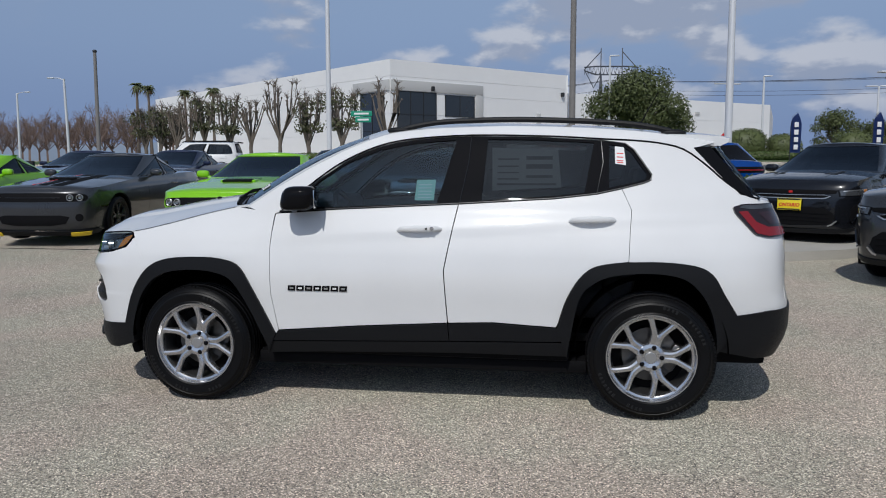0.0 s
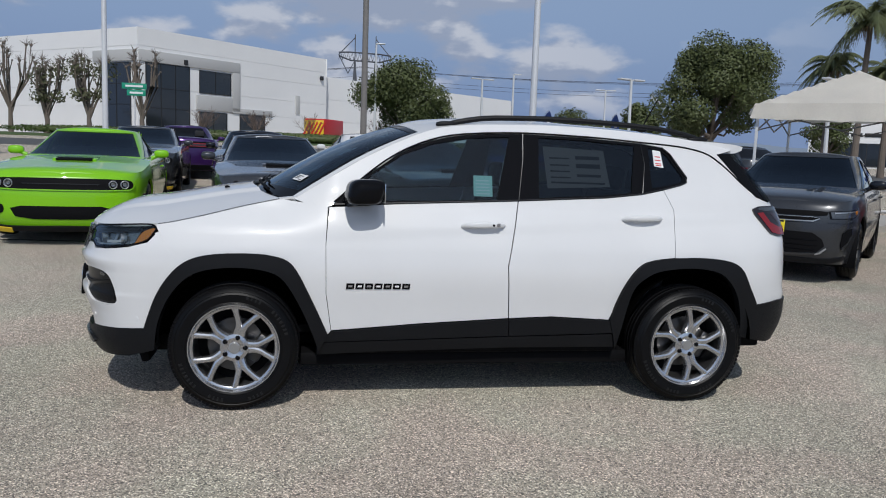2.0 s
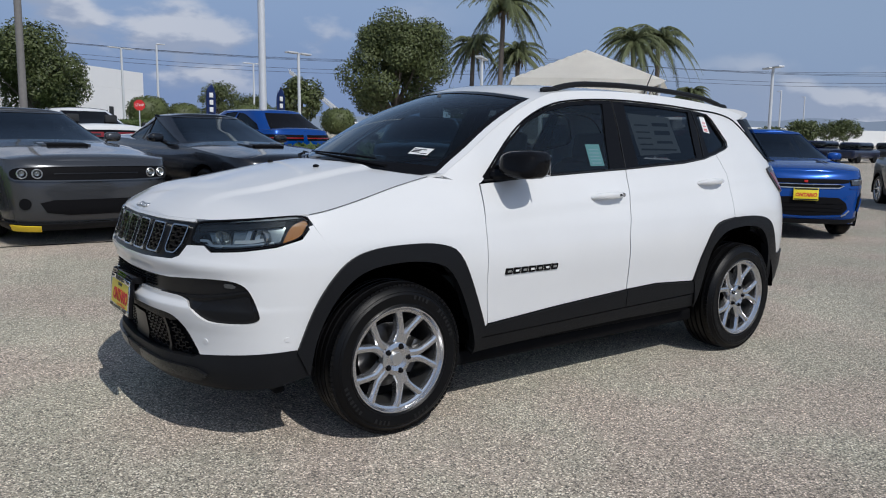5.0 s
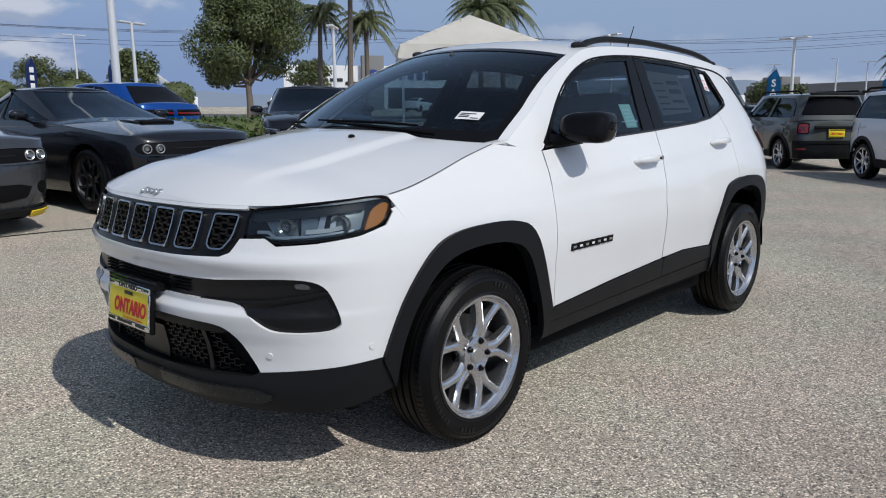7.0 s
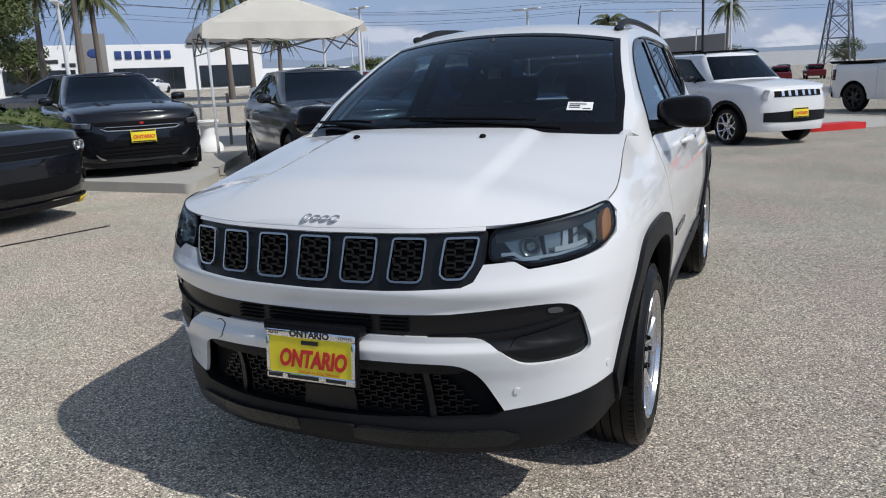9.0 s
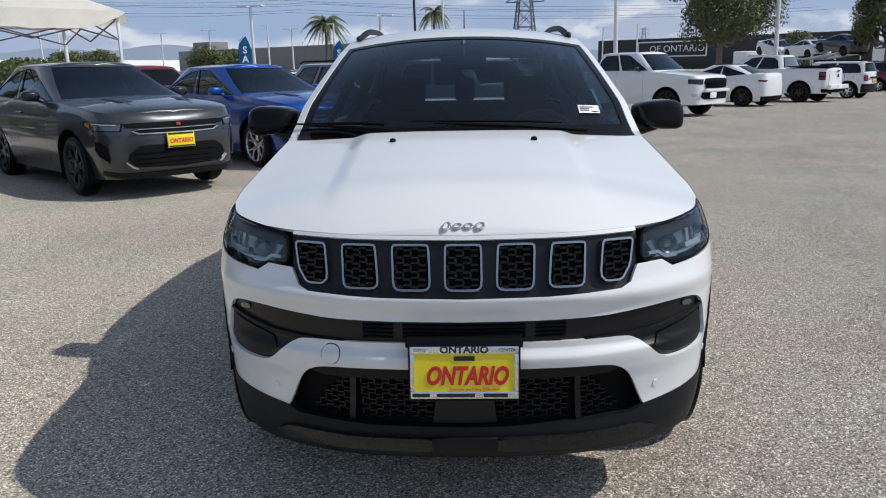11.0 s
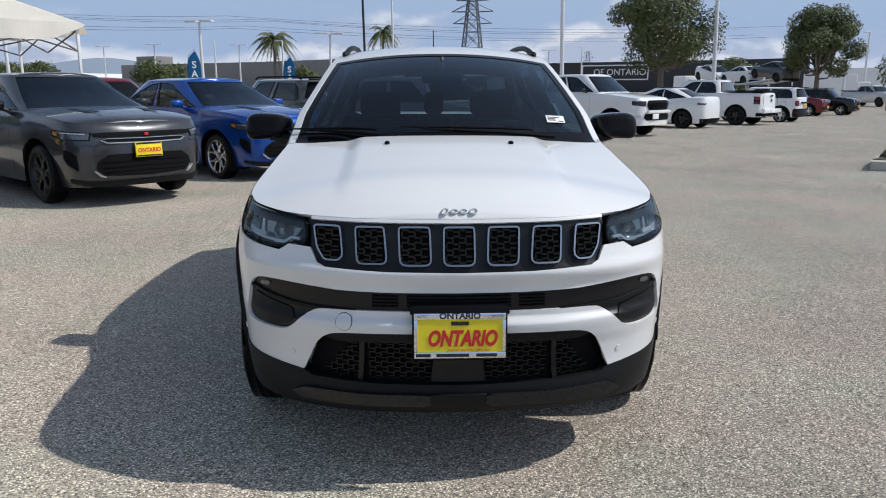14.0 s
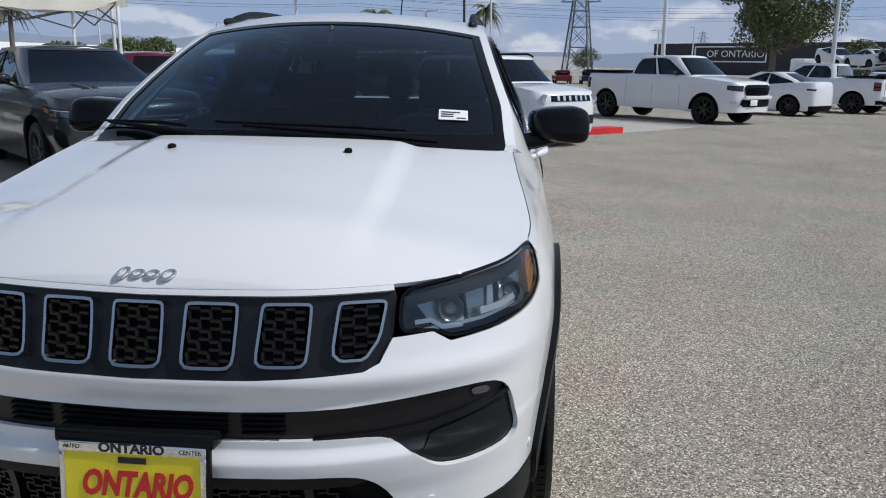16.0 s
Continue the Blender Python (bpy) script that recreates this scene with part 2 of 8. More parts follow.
def smooth_curve(xs, ys):
    """A smooth curve through knots that does not overshoot."""
    xs, ys = np.array(xs, float), np.array(ys, float)
    d = np.diff(ys) / np.diff(xs)
    m = np.zeros(len(xs))
    m[0], m[-1] = d[0], d[-1]
    for i in range(1, len(xs) - 1):
        if d[i - 1] * d[i] > 0:
            m[i] = 2 * d[i - 1] * d[i] / (d[i - 1] + d[i])

    def at(x):
        x = np.clip(x, xs[0], xs[-1])
        i = np.clip(np.searchsorted(xs, x) - 1, 0, len(xs) - 2)
        h = xs[i + 1] - xs[i]
        t = (x - xs[i]) / h
        return ys[i] * (1 + 2 * t) * (1 - t) ** 2 + m[i] * h * t * (1 - t) ** 2 + ys[i + 1] * t * t * (3 - 2 * t) + m[i + 1] * h * t * t * (t - 1)

    return at


def rounded(poly, amount=0.18, turns=1):
    """The outline with its corners cut, and cut again."""
    for _ in range(turns):
        out = []
        for (ax, ay), (bx, by) in zip(poly, poly[1:] + poly[:1]):
            out += [(ax + amount * (bx - ax), ay + amount * (by - ay)), (bx + amount * (ax - bx), by + amount * (ay - by))]
        poly = out
    return poly


def shrunk(poly, d):
    """The outline moved inwards by d (outwards when negative)."""
    area = sum(a[0] * b[1] - b[0] * a[1] for a, b in zip(poly, poly[1:] + poly[:1]))
    s = 1 if area > 0 else -1
    out = []
    for p, q, r in zip(poly[-1:] + poly[:-1], poly, poly[1:] + poly[:1]):
        a, b = Vector((q[0] - p[0], q[1] - p[1])), Vector((r[0] - q[0], r[1] - q[1]))
        if a.length < 1e-6 or b.length < 1e-6:
            out.append(q)
            continue
        a.normalize(), b.normalize()
        na, nb = Vector((-a.y, a.x)) * s, Vector((-b.y, b.x)) * s
        n = na + nb
        n = n / max(n.length_squared / 2, 0.5)
        out.append((q[0] + n.x * d, q[1] + n.y * d))
    return out


def curved(points, n=4):
    """More points on a smooth curve through the given ones."""
    out = []
    p = [points[0]] + list(points) + [points[-1]]
    for a, b, c, d in zip(p, p[1:], p[2:], p[3:]):
        for k in range(n):
            t = k / n
            out.append(tuple(0.5 * (2 * b[i] + (c[i] - a[i]) * t + (2 * a[i] - 5 * b[i] + 4 * c[i] - d[i]) * t * t + (3 * b[i] - a[i] - 3 * c[i] + d[i]) * t ** 3) for i in (0, 1)))
    return out + [tuple(points[-1])]


def mirrored(poly):
    """A left half outline, from the middle line round to the middle line, made whole."""
    return poly + [(-u, z) for u, z in reversed(poly) if abs(u) > 1e-4]


def drape(name, poly, on, materials, parent, out=0.0, thick=0.02, step=0.06, holes=(), flip=False, label="", round_edge=0.0):
    """A panel: an outline with holes in two coordinates, laid on the surface on(a, b) and given a rim. flip: its mirror image."""
    from mathutils.geometry import tessellate_polygon
    loops = [list(poly), *[list(h) for h in holes]]
    flat = [p for lp in loops for p in lp]
    bm = bmesh.new()
    verts = [bm.verts.new((*p, 0)) for p in flat]
    for tri in tessellate_polygon([[Vector((*p, 0)) for p in lp] for lp in loops]):
        if len(set(tri)) == 3:
            try:
                bm.faces.new([verts[i] for i in tri])
            except ValueError:
                pass
    steps = step if isinstance(step, tuple) else (step, step)
    for axis in (0, 1):
        low, high = min(p[axis] for p in poly), max(p[axis] for p in poly)
        for k in range(math.floor(low / steps[axis]) + 1, math.ceil(high / steps[axis])):
            co, no = [0, 0, 0], [0, 0, 0]
            co[axis], no[axis] = k * steps[axis], 1
            bmesh.ops.bisect_plane(bm, geom=bm.verts[:] + bm.edges[:] + bm.faces[:], dist=1e-5, plane_co=co, plane_no=no)
    loose = [v for v in bm.verts if not v.link_faces]
    bmesh.ops.delete(bm, geom=loose, context="VERTS")
    bm.verts.index_update()
    ab = np.array([v.co[:2] for v in bm.verts])
    faces, rim = [], []
    for f in bm.faces:
        loop = [v.index for v in f.verts]
        faces.append(loop if f.normal.z > 0 else loop[::-1])
    for e in bm.edges:
        if len(e.link_faces) == 1:
            rim.append((e.verts[0].index, e.verts[1].index))
    bm.free()
    h = 2e-3
    a, b = ab[:, 0], ab[:, 1]
    place = on(a, b)
    da, db = on(a + h, b) - on(a - h, b), on(a, b + h) - on(a, b - h)
    normal = np.cross(da, db)
    normal /= np.maximum(np.linalg.norm(normal, axis=1, keepdims=True), 1e-9)
    top = place + normal * out
    edge_ids = sorted({i for e in rim for i in e})
    at = {i: len(top) + k for k, i in enumerate(edge_ids)}
    under = {i: len(top) + len(edge_ids) + k for k, i in enumerate(edge_ids)}
    points = np.concatenate([top, top[edge_ids], place[edge_ids] + normal[edge_ids] * (out - thick)])
    directed = {}
    for f in faces:
        for i, j in zip(f, f[1:] + f[:1]):
            directed[(i, j)] = True
    quads, away = [], np.zeros((len(edge_ids), 3))
    order = {i: k for k, i in enumerate(edge_ids)}
    for i, j in rim:
        if (j, i) in directed:
            i, j = j, i
        quads.append([at[j], at[i], under[i], under[j]])
        n = np.cross(place[i] - place[j], normal[i])
        n = -n / max(np.linalg.norm(n), 1e-9)
        away[order[i]] += n
        away[order[j]] += n
    away /= np.maximum(np.linalg.norm(away, axis=1, keepdims=True), 1e-9)
    normals = np.concatenate([normal, away, away])
    if flip:
        points[:, 1] *= -1
        normals[:, 1] *= -1
        faces, quads = [f[::-1] for f in faces], [q[::-1] for q in quads]
    mesh = bpy.data.meshes.new(name)
    mesh.from_pydata(points.tolist(), [], faces + quads)
    mesh.shade_smooth()
    mesh.normals_split_custom_set_from_vertices(normals.tolist())
    return part(name, mesh, materials, parent, label)


def words(name, text, size, m, mat, parent=None, depth=0.002, stretch=1.0, align="CENTER", shear=0.0, bold=0.0):
    """Raised lettering in the built-in font, as a mesh. It lies in the xy plane of m."""
    data = bpy.data.curves.new(name, "FONT")
    data.body, data.size, data.extrude, data.align_x, data.align_y = text, size, depth, align, "CENTER"
    data.shear, data.offset = shear, bold
    data.resolution_u = 3
    ob = bpy.data.objects.new(name, data)
    scene.collection.objects.link(ob)
    mesh = bpy.data.meshes.new_from_object(ob.evaluated_get(bpy.context.evaluated_depsgraph_get()))
    bpy.data.objects.remove(ob)
    bpy.data.curves.remove(data)
    mesh.transform(m @ Matrix.Diagonal((stretch, 1, 1, 1)))
    mesh.materials.clear()
    return part(name, mesh, mat, parent)


# ---- the ground: a paved lot that dips to one side and rises to the other ----
def slope(x, y):
    x, y = np.asarray(x, float), np.asarray(y, float)
    up = 0.022 * (np.sqrt((np.clip(y, -400, 62) - 3) ** 2 + 4) + np.clip(y, -400, 62) - 3) / 2
    down = 0.012 * (np.sqrt((np.clip(x, -400, 52) - 6) ** 2 + 4) + np.clip(x, -400, 52) - 6) / 2
    near = 0.022 * (math.sqrt(13) - 3) / 2 - 0.012 * (math.sqrt(40) - 6) / 2
    return up - down - near


def ground_z(x, y):
    return float(slope(x, y))


# ---- the white compact SUV ----
PLAN = [(-2.2, 0), (-2.19, 0.3), (-2.15, 0.5), (-2.065, 0.68), (-1.95, 0.785), (-1.8, 0.84), (-1.6, 0.875), (-1.2, 0.895), (-0.6, 0.9), (0.6, 0.9), (1.2, 0.893), (1.586, 0.868), (1.801, 0.825), (1.956, 0.74), (2.042, 0.6), (2.093, 0.35), (2.111, 0)]


class Shell:
    """The lower body of a car: a plan outline, drawn in at the front, the sides and the rear by amounts that change with height.
    Its coordinates are u, the way along the outline from the middle of the nose (negative on the right side), and the height z."""

    def __init__(self, plan, front, rear, side, side_front=None, blend=(-1.15, 0.35), nose=0.0, crease=None):
        px, py = np.array(plan).T
        k = np.r_[0, np.cumsum(np.hypot(np.diff(px), np.diff(py)))]
        s = np.linspace(0, k[-1], 801)
        self.x, self.y = smooth_curve(k, px)(s), smooth_curve(k, py)(s)
        self.u = np.r_[0, np.cumsum(np.hypot(np.diff(self.x), np.diff(self.y)))]
        self.length = self.u[-1]
        self.front, self.rear, self.side = smooth_curve(*front), smooth_curve(*rear), smooth_curve(*side)
        self.side_front, self.blend = smooth_curve(*side_front) if side_front else self.side, blend
        self.crease = crease
        self.nose = nose   # how far the middle of the nose stands out before its corners

    def at_x(self, x):
        """u where the outline passes x."""
        return float(np.interp(x, self.x, self.u))

    def __call__(self, u, z):
        u, z = np.asarray(u, float), np.asarray(z, float)
        hand = np.where(u < 0, -1.0, 1.0)
        u = np.abs(u)
        over = u > self.length
        hand, u = np.where(over, -hand, hand), np.where(over, 2 * self.length - u, u)
        x, y = np.interp(u, self.u, self.x), np.interp(u, self.u, self.y)
        e = 0.06

        def wrapped(v):
            sign = np.where((v < 0) | (v > self.length), -1.0, 1.0)
            v = np.where(v < 0, -v, np.where(v > self.length, 2 * self.length - v, v))
            return np.interp(v, self.u, self.x), sign * np.interp(v, self.u, self.y)

        (x1, y1), (x0, y0) = wrapped(u + e), wrapped(u - e)
        n = np.hypot(x1 - x0, y1 - y0)
        nx, ny = -(y1 - y0) / n, (x1 - x0) / n
        b = np.clip((x - self.blend[0]) / self.blend[1], 0, 1)
        b = b * b * (3 - 2 * b)
        s = (1 - b) * self.side_front(z) + b * self.side(z)
        draw = np.where(nx < 0, nx * nx * self.front(z), nx * nx * self.rear(z)) + ny * ny * s
        if self.crease:   # a shoulder line that rises to the tail: the skin below it is drawn in
            u0, z0, rise, deep, ends = self.crease
            below = (z0 + rise * (u - u0)) - z
            fade = np.clip((u - ends[0]) / .35, 0, 1) * np.clip((ends[1] - u) / .35, 0, 1)
            edge = np.clip(below / .07 + .5, 0, 1)
            draw = draw + deep * fade * edge * edge * (3 - 2 * edge) * np.exp(-(np.maximum(below, 0) / .13) ** 2)
        bulge = np.where(x < 0, self.nose * np.clip(1 - (y / 0.76) ** 2, 0, 1) ** 1.2, 0)
        return np.stack([x - nx * draw - bulge, -hand * (y - ny * draw), z + 0 * x], -1)


SIDE = ([.26, .40, .55, .75, .88, 1.0, 1.08, 1.13, 1.20, 1.30, 1.42, 1.55, 1.62], [.085, .04, .02, .0, .012, .045, .08, .105, .135, .185, .24, .298, .34])
body = Shell(PLAN,
             ([.26, .30, .36, .42, .50, .56, .61, .64, .73, .79, .83, .90, .95, .98, 1.02, 1.08], [.075, .05, .036, .042, .03, .01, .0, .02, .02, .0, .02, .045, .06, .08, .14, .25]),
             ([.26, .36, .5, .62, .70, .95, 1.03, 1.15, 1.25, 1.5], [.12, .05, .0, .0, .02, .03, .05, .105, .165, .43]),
             SIDE,
             ([.26, .40, .55, .75, .86, .95, 1.0, 1.05, 1.10, 1.16, 1.3], [.045, .022, .012, .0, .008, .035, .06, .095, .13, .165, .3]), nose=0.055, crease=(2.84, 1.000, .058, .0055, (1.75, 4.75)))

suv = thing("compact_suv", "white compact SUV with dark plastic arches and silver wheels", "car")

ARCH_F = [(1.02, .44), (1.09, .62), (1.17, .745), (1.255, .818), (1.37, .853), (1.54, .863), (1.69, .853), (1.80, .803), (1.90, .62), (1.99, .42)]
ARCH_F_IN = [(1.075, .33), (1.10, .48), (1.16, .62), (1.245, .722), (1.35, .772), (1.51, .788), (1.66, .772), (1.755, .720), (1.85, .56), (1.93, .36), (1.93, .30)]
ARCH_R = [(3.6044, 0.5), (3.6574, 0.67), (3.7422, 0.8), (3.8482, 0.852), (4.092, 0.872), (4.304, 0.856), (4.41, 0.81), (4.48, 0.7), (4.56, 0.58)]
ARCH_R_IN = [(3.6574, 0.33), (3.6786, 0.46), (3.721, 0.67), (3.7952, 0.752), (3.9012, 0.795), (4.092, 0.81), (4.251, 0.788), (4.3411, 0.725), (4.41, 0.62), (4.45, 0.48), (4.46, 0.37)]
ARCH_F, ARCH_F_IN, ARCH_R, ARCH_R_IN = (curved(a) for a in (ARCH_F, ARCH_F_IN, ARCH_R, ARCH_R_IN))
HOOD_SIDE = [(1.075, .996), (1.18, 1.014), (1.32, 1.046), (1.52, 1.098), (1.73, 1.143)]
DLO = [(2.00, 1.12), (2.21, 1.30), (2.37, 1.41), (2.46, 1.455), (2.56, 1.492), (2.66, 1.517), (2.76, 1.532), (2.9, 1.545), (3.11, 1.552), (3.48, 1.545), (3.85, 1.523), (3.97, 1.506),
       (4.02, 1.47), (4.115, 1.33), (4.11, 1.30), (4.07, 1.285), (3.95, 1.255), (3.81, 1.225), (3.58, 1.20), (3.05, 1.17), (2.40, 1.14)]
PILLAR = [(1.80, 1.148), (1.98, 1.262), (2.16, 1.37), (2.34, 1.462), (2.50, 1.53), (2.62, 1.568)]
ROOF_EDGE = [(2.62, 1.568), (2.75, 1.586), (2.9, 1.597), (3.3, 1.607), (3.7, 1.595), (4.1, 1.565), (4.35, 1.53), (4.50, 1.505)]
FLOAT = 0.003   # half of a panel gap


def pair(name, poly, mat, parent=suv, **more):
    """The same panel on the left and on the right side."""
    return [drape(name, poly, body, mat, parent, flip=flip, **more) for flip in (False, True)]


# doors, wings and the side frame
wing = HOOD_SIDE + [(1.85, 1.13), (1.98, 1.112), (1.97, .92), (1.975, .65), (2.006, .44)] + [p for p in ARCH_F[::-1] if p[0] > 1.225] + [(1.212, .785), (1.13, .91), (1.095, .965)]
pair("front_wing", wing, WHITE)
pair("wing_flange", [(1.075, .955), (1.11, .965), (1.15, .915), (1.235, .81), (1.20, .78), (1.11, .90)], WHITE, out=-0.0025, thick=0.008)
door_f = [(1.985, 1.113), (1.97, .92), (1.975, .65), (2.006, .44), (2.50, .48), (3.00, .51), (2.98, .81), (3.02, 1.02), (3.05, 1.17), (2.40, 1.14)]
door_r = [(3.05, 1.17), (3.02, 1.02), (2.98, .81), (3.00, .51), (3.25, .52), (3.60, .50)] + [p for p in ARCH_R[1:] if p[0] < 3.97] + [(3.98, .87), (3.99, 1.04), (4.00, 1.14), (3.95, 1.255), (3.81, 1.225), (3.58, 1.20)]
front_doors = pair("front_door", shrunk(door_f, FLOAT), WHITE, step=(.06, .014))
rear_doors = pair("rear_door", shrunk(door_r, FLOAT), WHITE, step=(.06, .014))
frame_outer = PILLAR[:-1] + ROOF_EDGE + [(4.36, 1.475), (4.45, 1.38), (4.62, 1.225), (4.92, 1.18), (4.92, .60), (4.74, .60)] + [p for p in ARCH_R[::-1] if p[0] > 3.99] + [
    (3.98, .87), (3.99, 1.04), (4.00, 1.14), (3.95, 1.255), (4.07, 1.285), (4.11, 1.30), (4.115, 1.33), (4.02, 1.47), (3.97, 1.506), (3.85, 1.523), (3.48, 1.545),
    (3.11, 1.552), (2.9, 1.545), (2.76, 1.532), (2.66, 1.517), (2.56, 1.492), (2.46, 1.455), (2.37, 1.41), (2.21, 1.30), (2.00, 1.12), (1.98, 1.112), (1.85, 1.13)]
pair("side_frame", frame_outer, WHITE, step=(.05, .018))

# windows: a black surround with bright lower edge and three panes a side
pane_f = [(2.06, 1.145), (2.23, 1.30), (2.39, 1.405), (2.57, 1.475), (2.78, 1.515), (3.02, 1.532), (2.925, 1.175), (2.40, 1.155)]
pane_r = [(3.175, 1.19), (3.20, 1.535), (3.48, 1.528), (3.80, 1.510), (3.745, 1.235), (3.58, 1.217), (3.30, 1.20)]
pane_q = [(3.88, 1.262), (3.885, 1.500), (3.96, 1.488), (4.005, 1.455), (4.09, 1.335), (4.08, 1.308), (4.05, 1.297)]
for flip in (False, True):
    ring = drape("window_surround", shrunk(DLO, 0.002), body, GLOSS_BLACK, suv, out=-0.004, thick=0.02, holes=[pane_f, pane_r, pane_q], flip=flip, label="gloss black window surround")
    drape("front_side_window", shrunk(pane_f, -0.004), body, PANE, front_doors[flip], out=-0.010, thick=0.004, flip=flip)
    drape("rear_side_window", shrunk(pane_r, -0.004), body, PRIVACY, rear_doors[flip], out=-0.010, thick=0.004, flip=flip)
    drape("quarter_window", shrunk(pane_q, -0.004), body, PRIVACY, suv, out=-0.010, thick=0.004, flip=flip)
    # a slim bright moulding along the belt and round the tail of the windows
    bm = bmesh.new()
    run = [(2.01, 1.126), (2.40, 1.143), (3.05, 1.173), (3.58, 1.203), (3.81, 1.228), (3.95, 1.258), (4.07, 1.287), (4.108, 1.302), (4.115, 1.33), (4.02, 1.468), (3.97, 1.504)]
    pts = body(*np.array(run).T) + np.array([0, -0.004, 0])
    tube(bm, [(p[0], -p[1] if flip else p[1], p[2]) for p in pts], 0.0045, 6)
    part("window_moulding", bm, MOULDING, suv, "slim dark window moulding")
    for run in ([(3.055, 1.176), (3.095, 1.40), (3.105, 1.550)], [(3.815, 1.232), (3.850, 1.40), (3.838, 1.522)]):
        bm = bmesh.new()
        pts = body(*np.array(run).T) + np.array([0, 0.0025, 0])
        tube(bm, [(p[0], -p[1] if flip else p[1], p[2]) for p in pts], 0.0030, 6)
        part("door_frame_edge", bm, MOULDING, suv)

# plastic arches, sills and bumpers
arch_f = ARCH_F[:1] + ARCH_F[1:] + ARCH_F_IN[::-1]
pair("front_wheel_arch", arch_f, CLADDING, out=0.016, thick=0.05, step=0.04)
arch_r = ARCH_R + [(4.50, .42)] + ARCH_R_IN[::-1]
pair("rear_wheel_arch", arch_r, CLADDING, out=0.016, thick=0.05, step=0.04)
for flip in (False, True):
    drape("door_cladding", [(2.012, .437), (2.50, .477), (2.998, .507), (3.005, .41), (1.97, .38), (1.99, .415)], body, CLADDING, front_doors[flip], out=0.010, flip=flip)
    drape("door_cladding", [(3.003, .507), (3.25, .517), (3.606, .497), (3.65, .425), (3.01, .41)], body, CLADDING, rear_doors[flip], out=0.010, flip=flip)
pair("sill", [(1.93, .372), (3.01, .402), (3.66, .415), (3.66, .335), (3.02, .335), (2.25, .315), (1.94, .30)], CLADDING, out=0.004, thick=0.05)

# front: white fascia with openings, black lower bumper
mid = [(0, .722), (.21, .722)] + curved([(.43, .726), (.63, .740), (.75, .738), (.81, .716), (.842, .67), (.866, .605), (.862, .578), (.82, .562), (.72, .558), (.645, .563), (.602, .584), (.562, .618), (.525, .643), (.47, .655), (.25, .656)], 3) + [(0, .656)]
LOW_EDGE = curved([(.24, .58), (.40, .577), (.47, .562), (.515, .522), (.555, .455), (.58, .412)], 3)
low = [(0, .58)] + LOW_EDGE[:-1] + [(.575, .415), (.54, .395), (.26, .385), (0, .383)]
fascia = [(0, .797), (.24, .799), (.465, .808), (.50, .822), (.53, .868), (.62, .872), (.66, .848), (.79, .857), (.94, .876), (1.045, .905), (1.095, .962), (1.13, .91), (1.212, .785)] + [p for p in ARCH_F[::-1] if p[0] < 1.20] + [
          (.92, .44), (.72, .425)] + LOW_EDGE[::-1] + [(0, .58)]
bumper = drape("front_bumper", mirrored(fascia), body, WHITE, suv, thick=0.012, step=0.04, holes=[mirrored(mid)])
upper_intake = drape("upper_intake", shrunk(mirrored(mid), -0.006), body, GRILLE_BLACK, bumper, out=-0.0135, thick=0.02, step=0.03, label="gloss black recessed intake band")
drape("lower_intake", shrunk(mirrored(low), -0.006), body, DARK, bumper, out=-0.045, thick=0.02, step=0.05)
apron = [(0, .383), (.26, .385), (.54, .395), (.58, .412), (.72, .425), (.92, .44), (1.02, .447), (1.075, .40), (1.08, .33), (.92, .285), (.70, .27), (0, .27)]
lower_bumper = drape("lower_bumper", mirrored(apron), body, CLADDING, suv, out=0.004, thick=0.06, step=0.05, label="dark grained plastic lower bumper")
for flip in (False, True):
    drape("skid_strip", rounded([(0.10, .352), (.33, .352), (.56, .356), (.63, .330), (.58, .306), (.33, .308), (.10, .308)], 0.12), body, MOULDING, lower_bumper, out=0.018, thick=0.03, flip=flip)
drape("skid_plate", mirrored([(0, .352), (.10, .352), (.10, .308), (0, .308)]), body, CLADDING, lower_bumper, out=0.016, thick=0.03)
drape("intake_brow", mirrored([(0, .582), (.24, .582), (.452, .57), (.48, .548), (.44, .535), (.24, .535), (0, .535)]), body, CLADDING, bumper, out=-0.012, thick=0.05)
drape("intake_divider", [(.335, .535), (.355, .535), (.37, .39), (.35, .388)], body, GRILLE_BLACK, bumper, out=-0.02, thick=0.03)
drape("intake_divider", [(.335, .535), (.355, .535), (.37, .39), (.35, .388)], body, GRILLE_BLACK, bumper, out=-0.02, thick=0.03, flip=True)
drape("sensor_plate", mirrored([(0, .50), (.085, .50), (.10, .388), (0, .388)]), body, GRILLE_BLACK, bumper, out=-0.025, thick=0.02)


def lattice(bm, on, u0, u1, z0, z1, du, dz, out, w=0.0035, skip=None):
    """A honeycomb of thin ribs: level rows joined by staggered uprights."""
    rows = int(round((z1 - z0) / dz))
    for r in range(rows + 1):
        z = z0 + (z1 - z0) * r / rows
        cols = max(2, int(round((u1 - u0) / du)))
        for c in range(cols):
            a, b = u0 + (u1 - u0) * c / cols, u0 + (u1 - u0) * (c + 1) / cols
            if skip and skip((a + b) / 2, z):
                continue
            zz = z + (0.14 * dz if (c + r) % 2 else -0.14 * dz)
            pa, pb = on(a, zz), on(b, zz)
            way = Vector(pb - pa)
            turn = way.to_track_quat("X", "Z").to_matrix().to_4x4()
            mid_point = Vector((pa + pb) / 2)
            n = Vector((way.y, -way.x, 0)).normalized()
            n = n if n.x < 0 else -n
            box(bm, (way.length, 0.012, w), mid_point + n * out, turn=turn)
            if r < rows and (c + r) % 2 == 0 and not (skip and skip(a, z + dz / 2)):
                box(bm, (w, 0.012, dz * 0.9), Vector(on(a, z + dz / 2)) + n * out, turn=turn)
    return bm


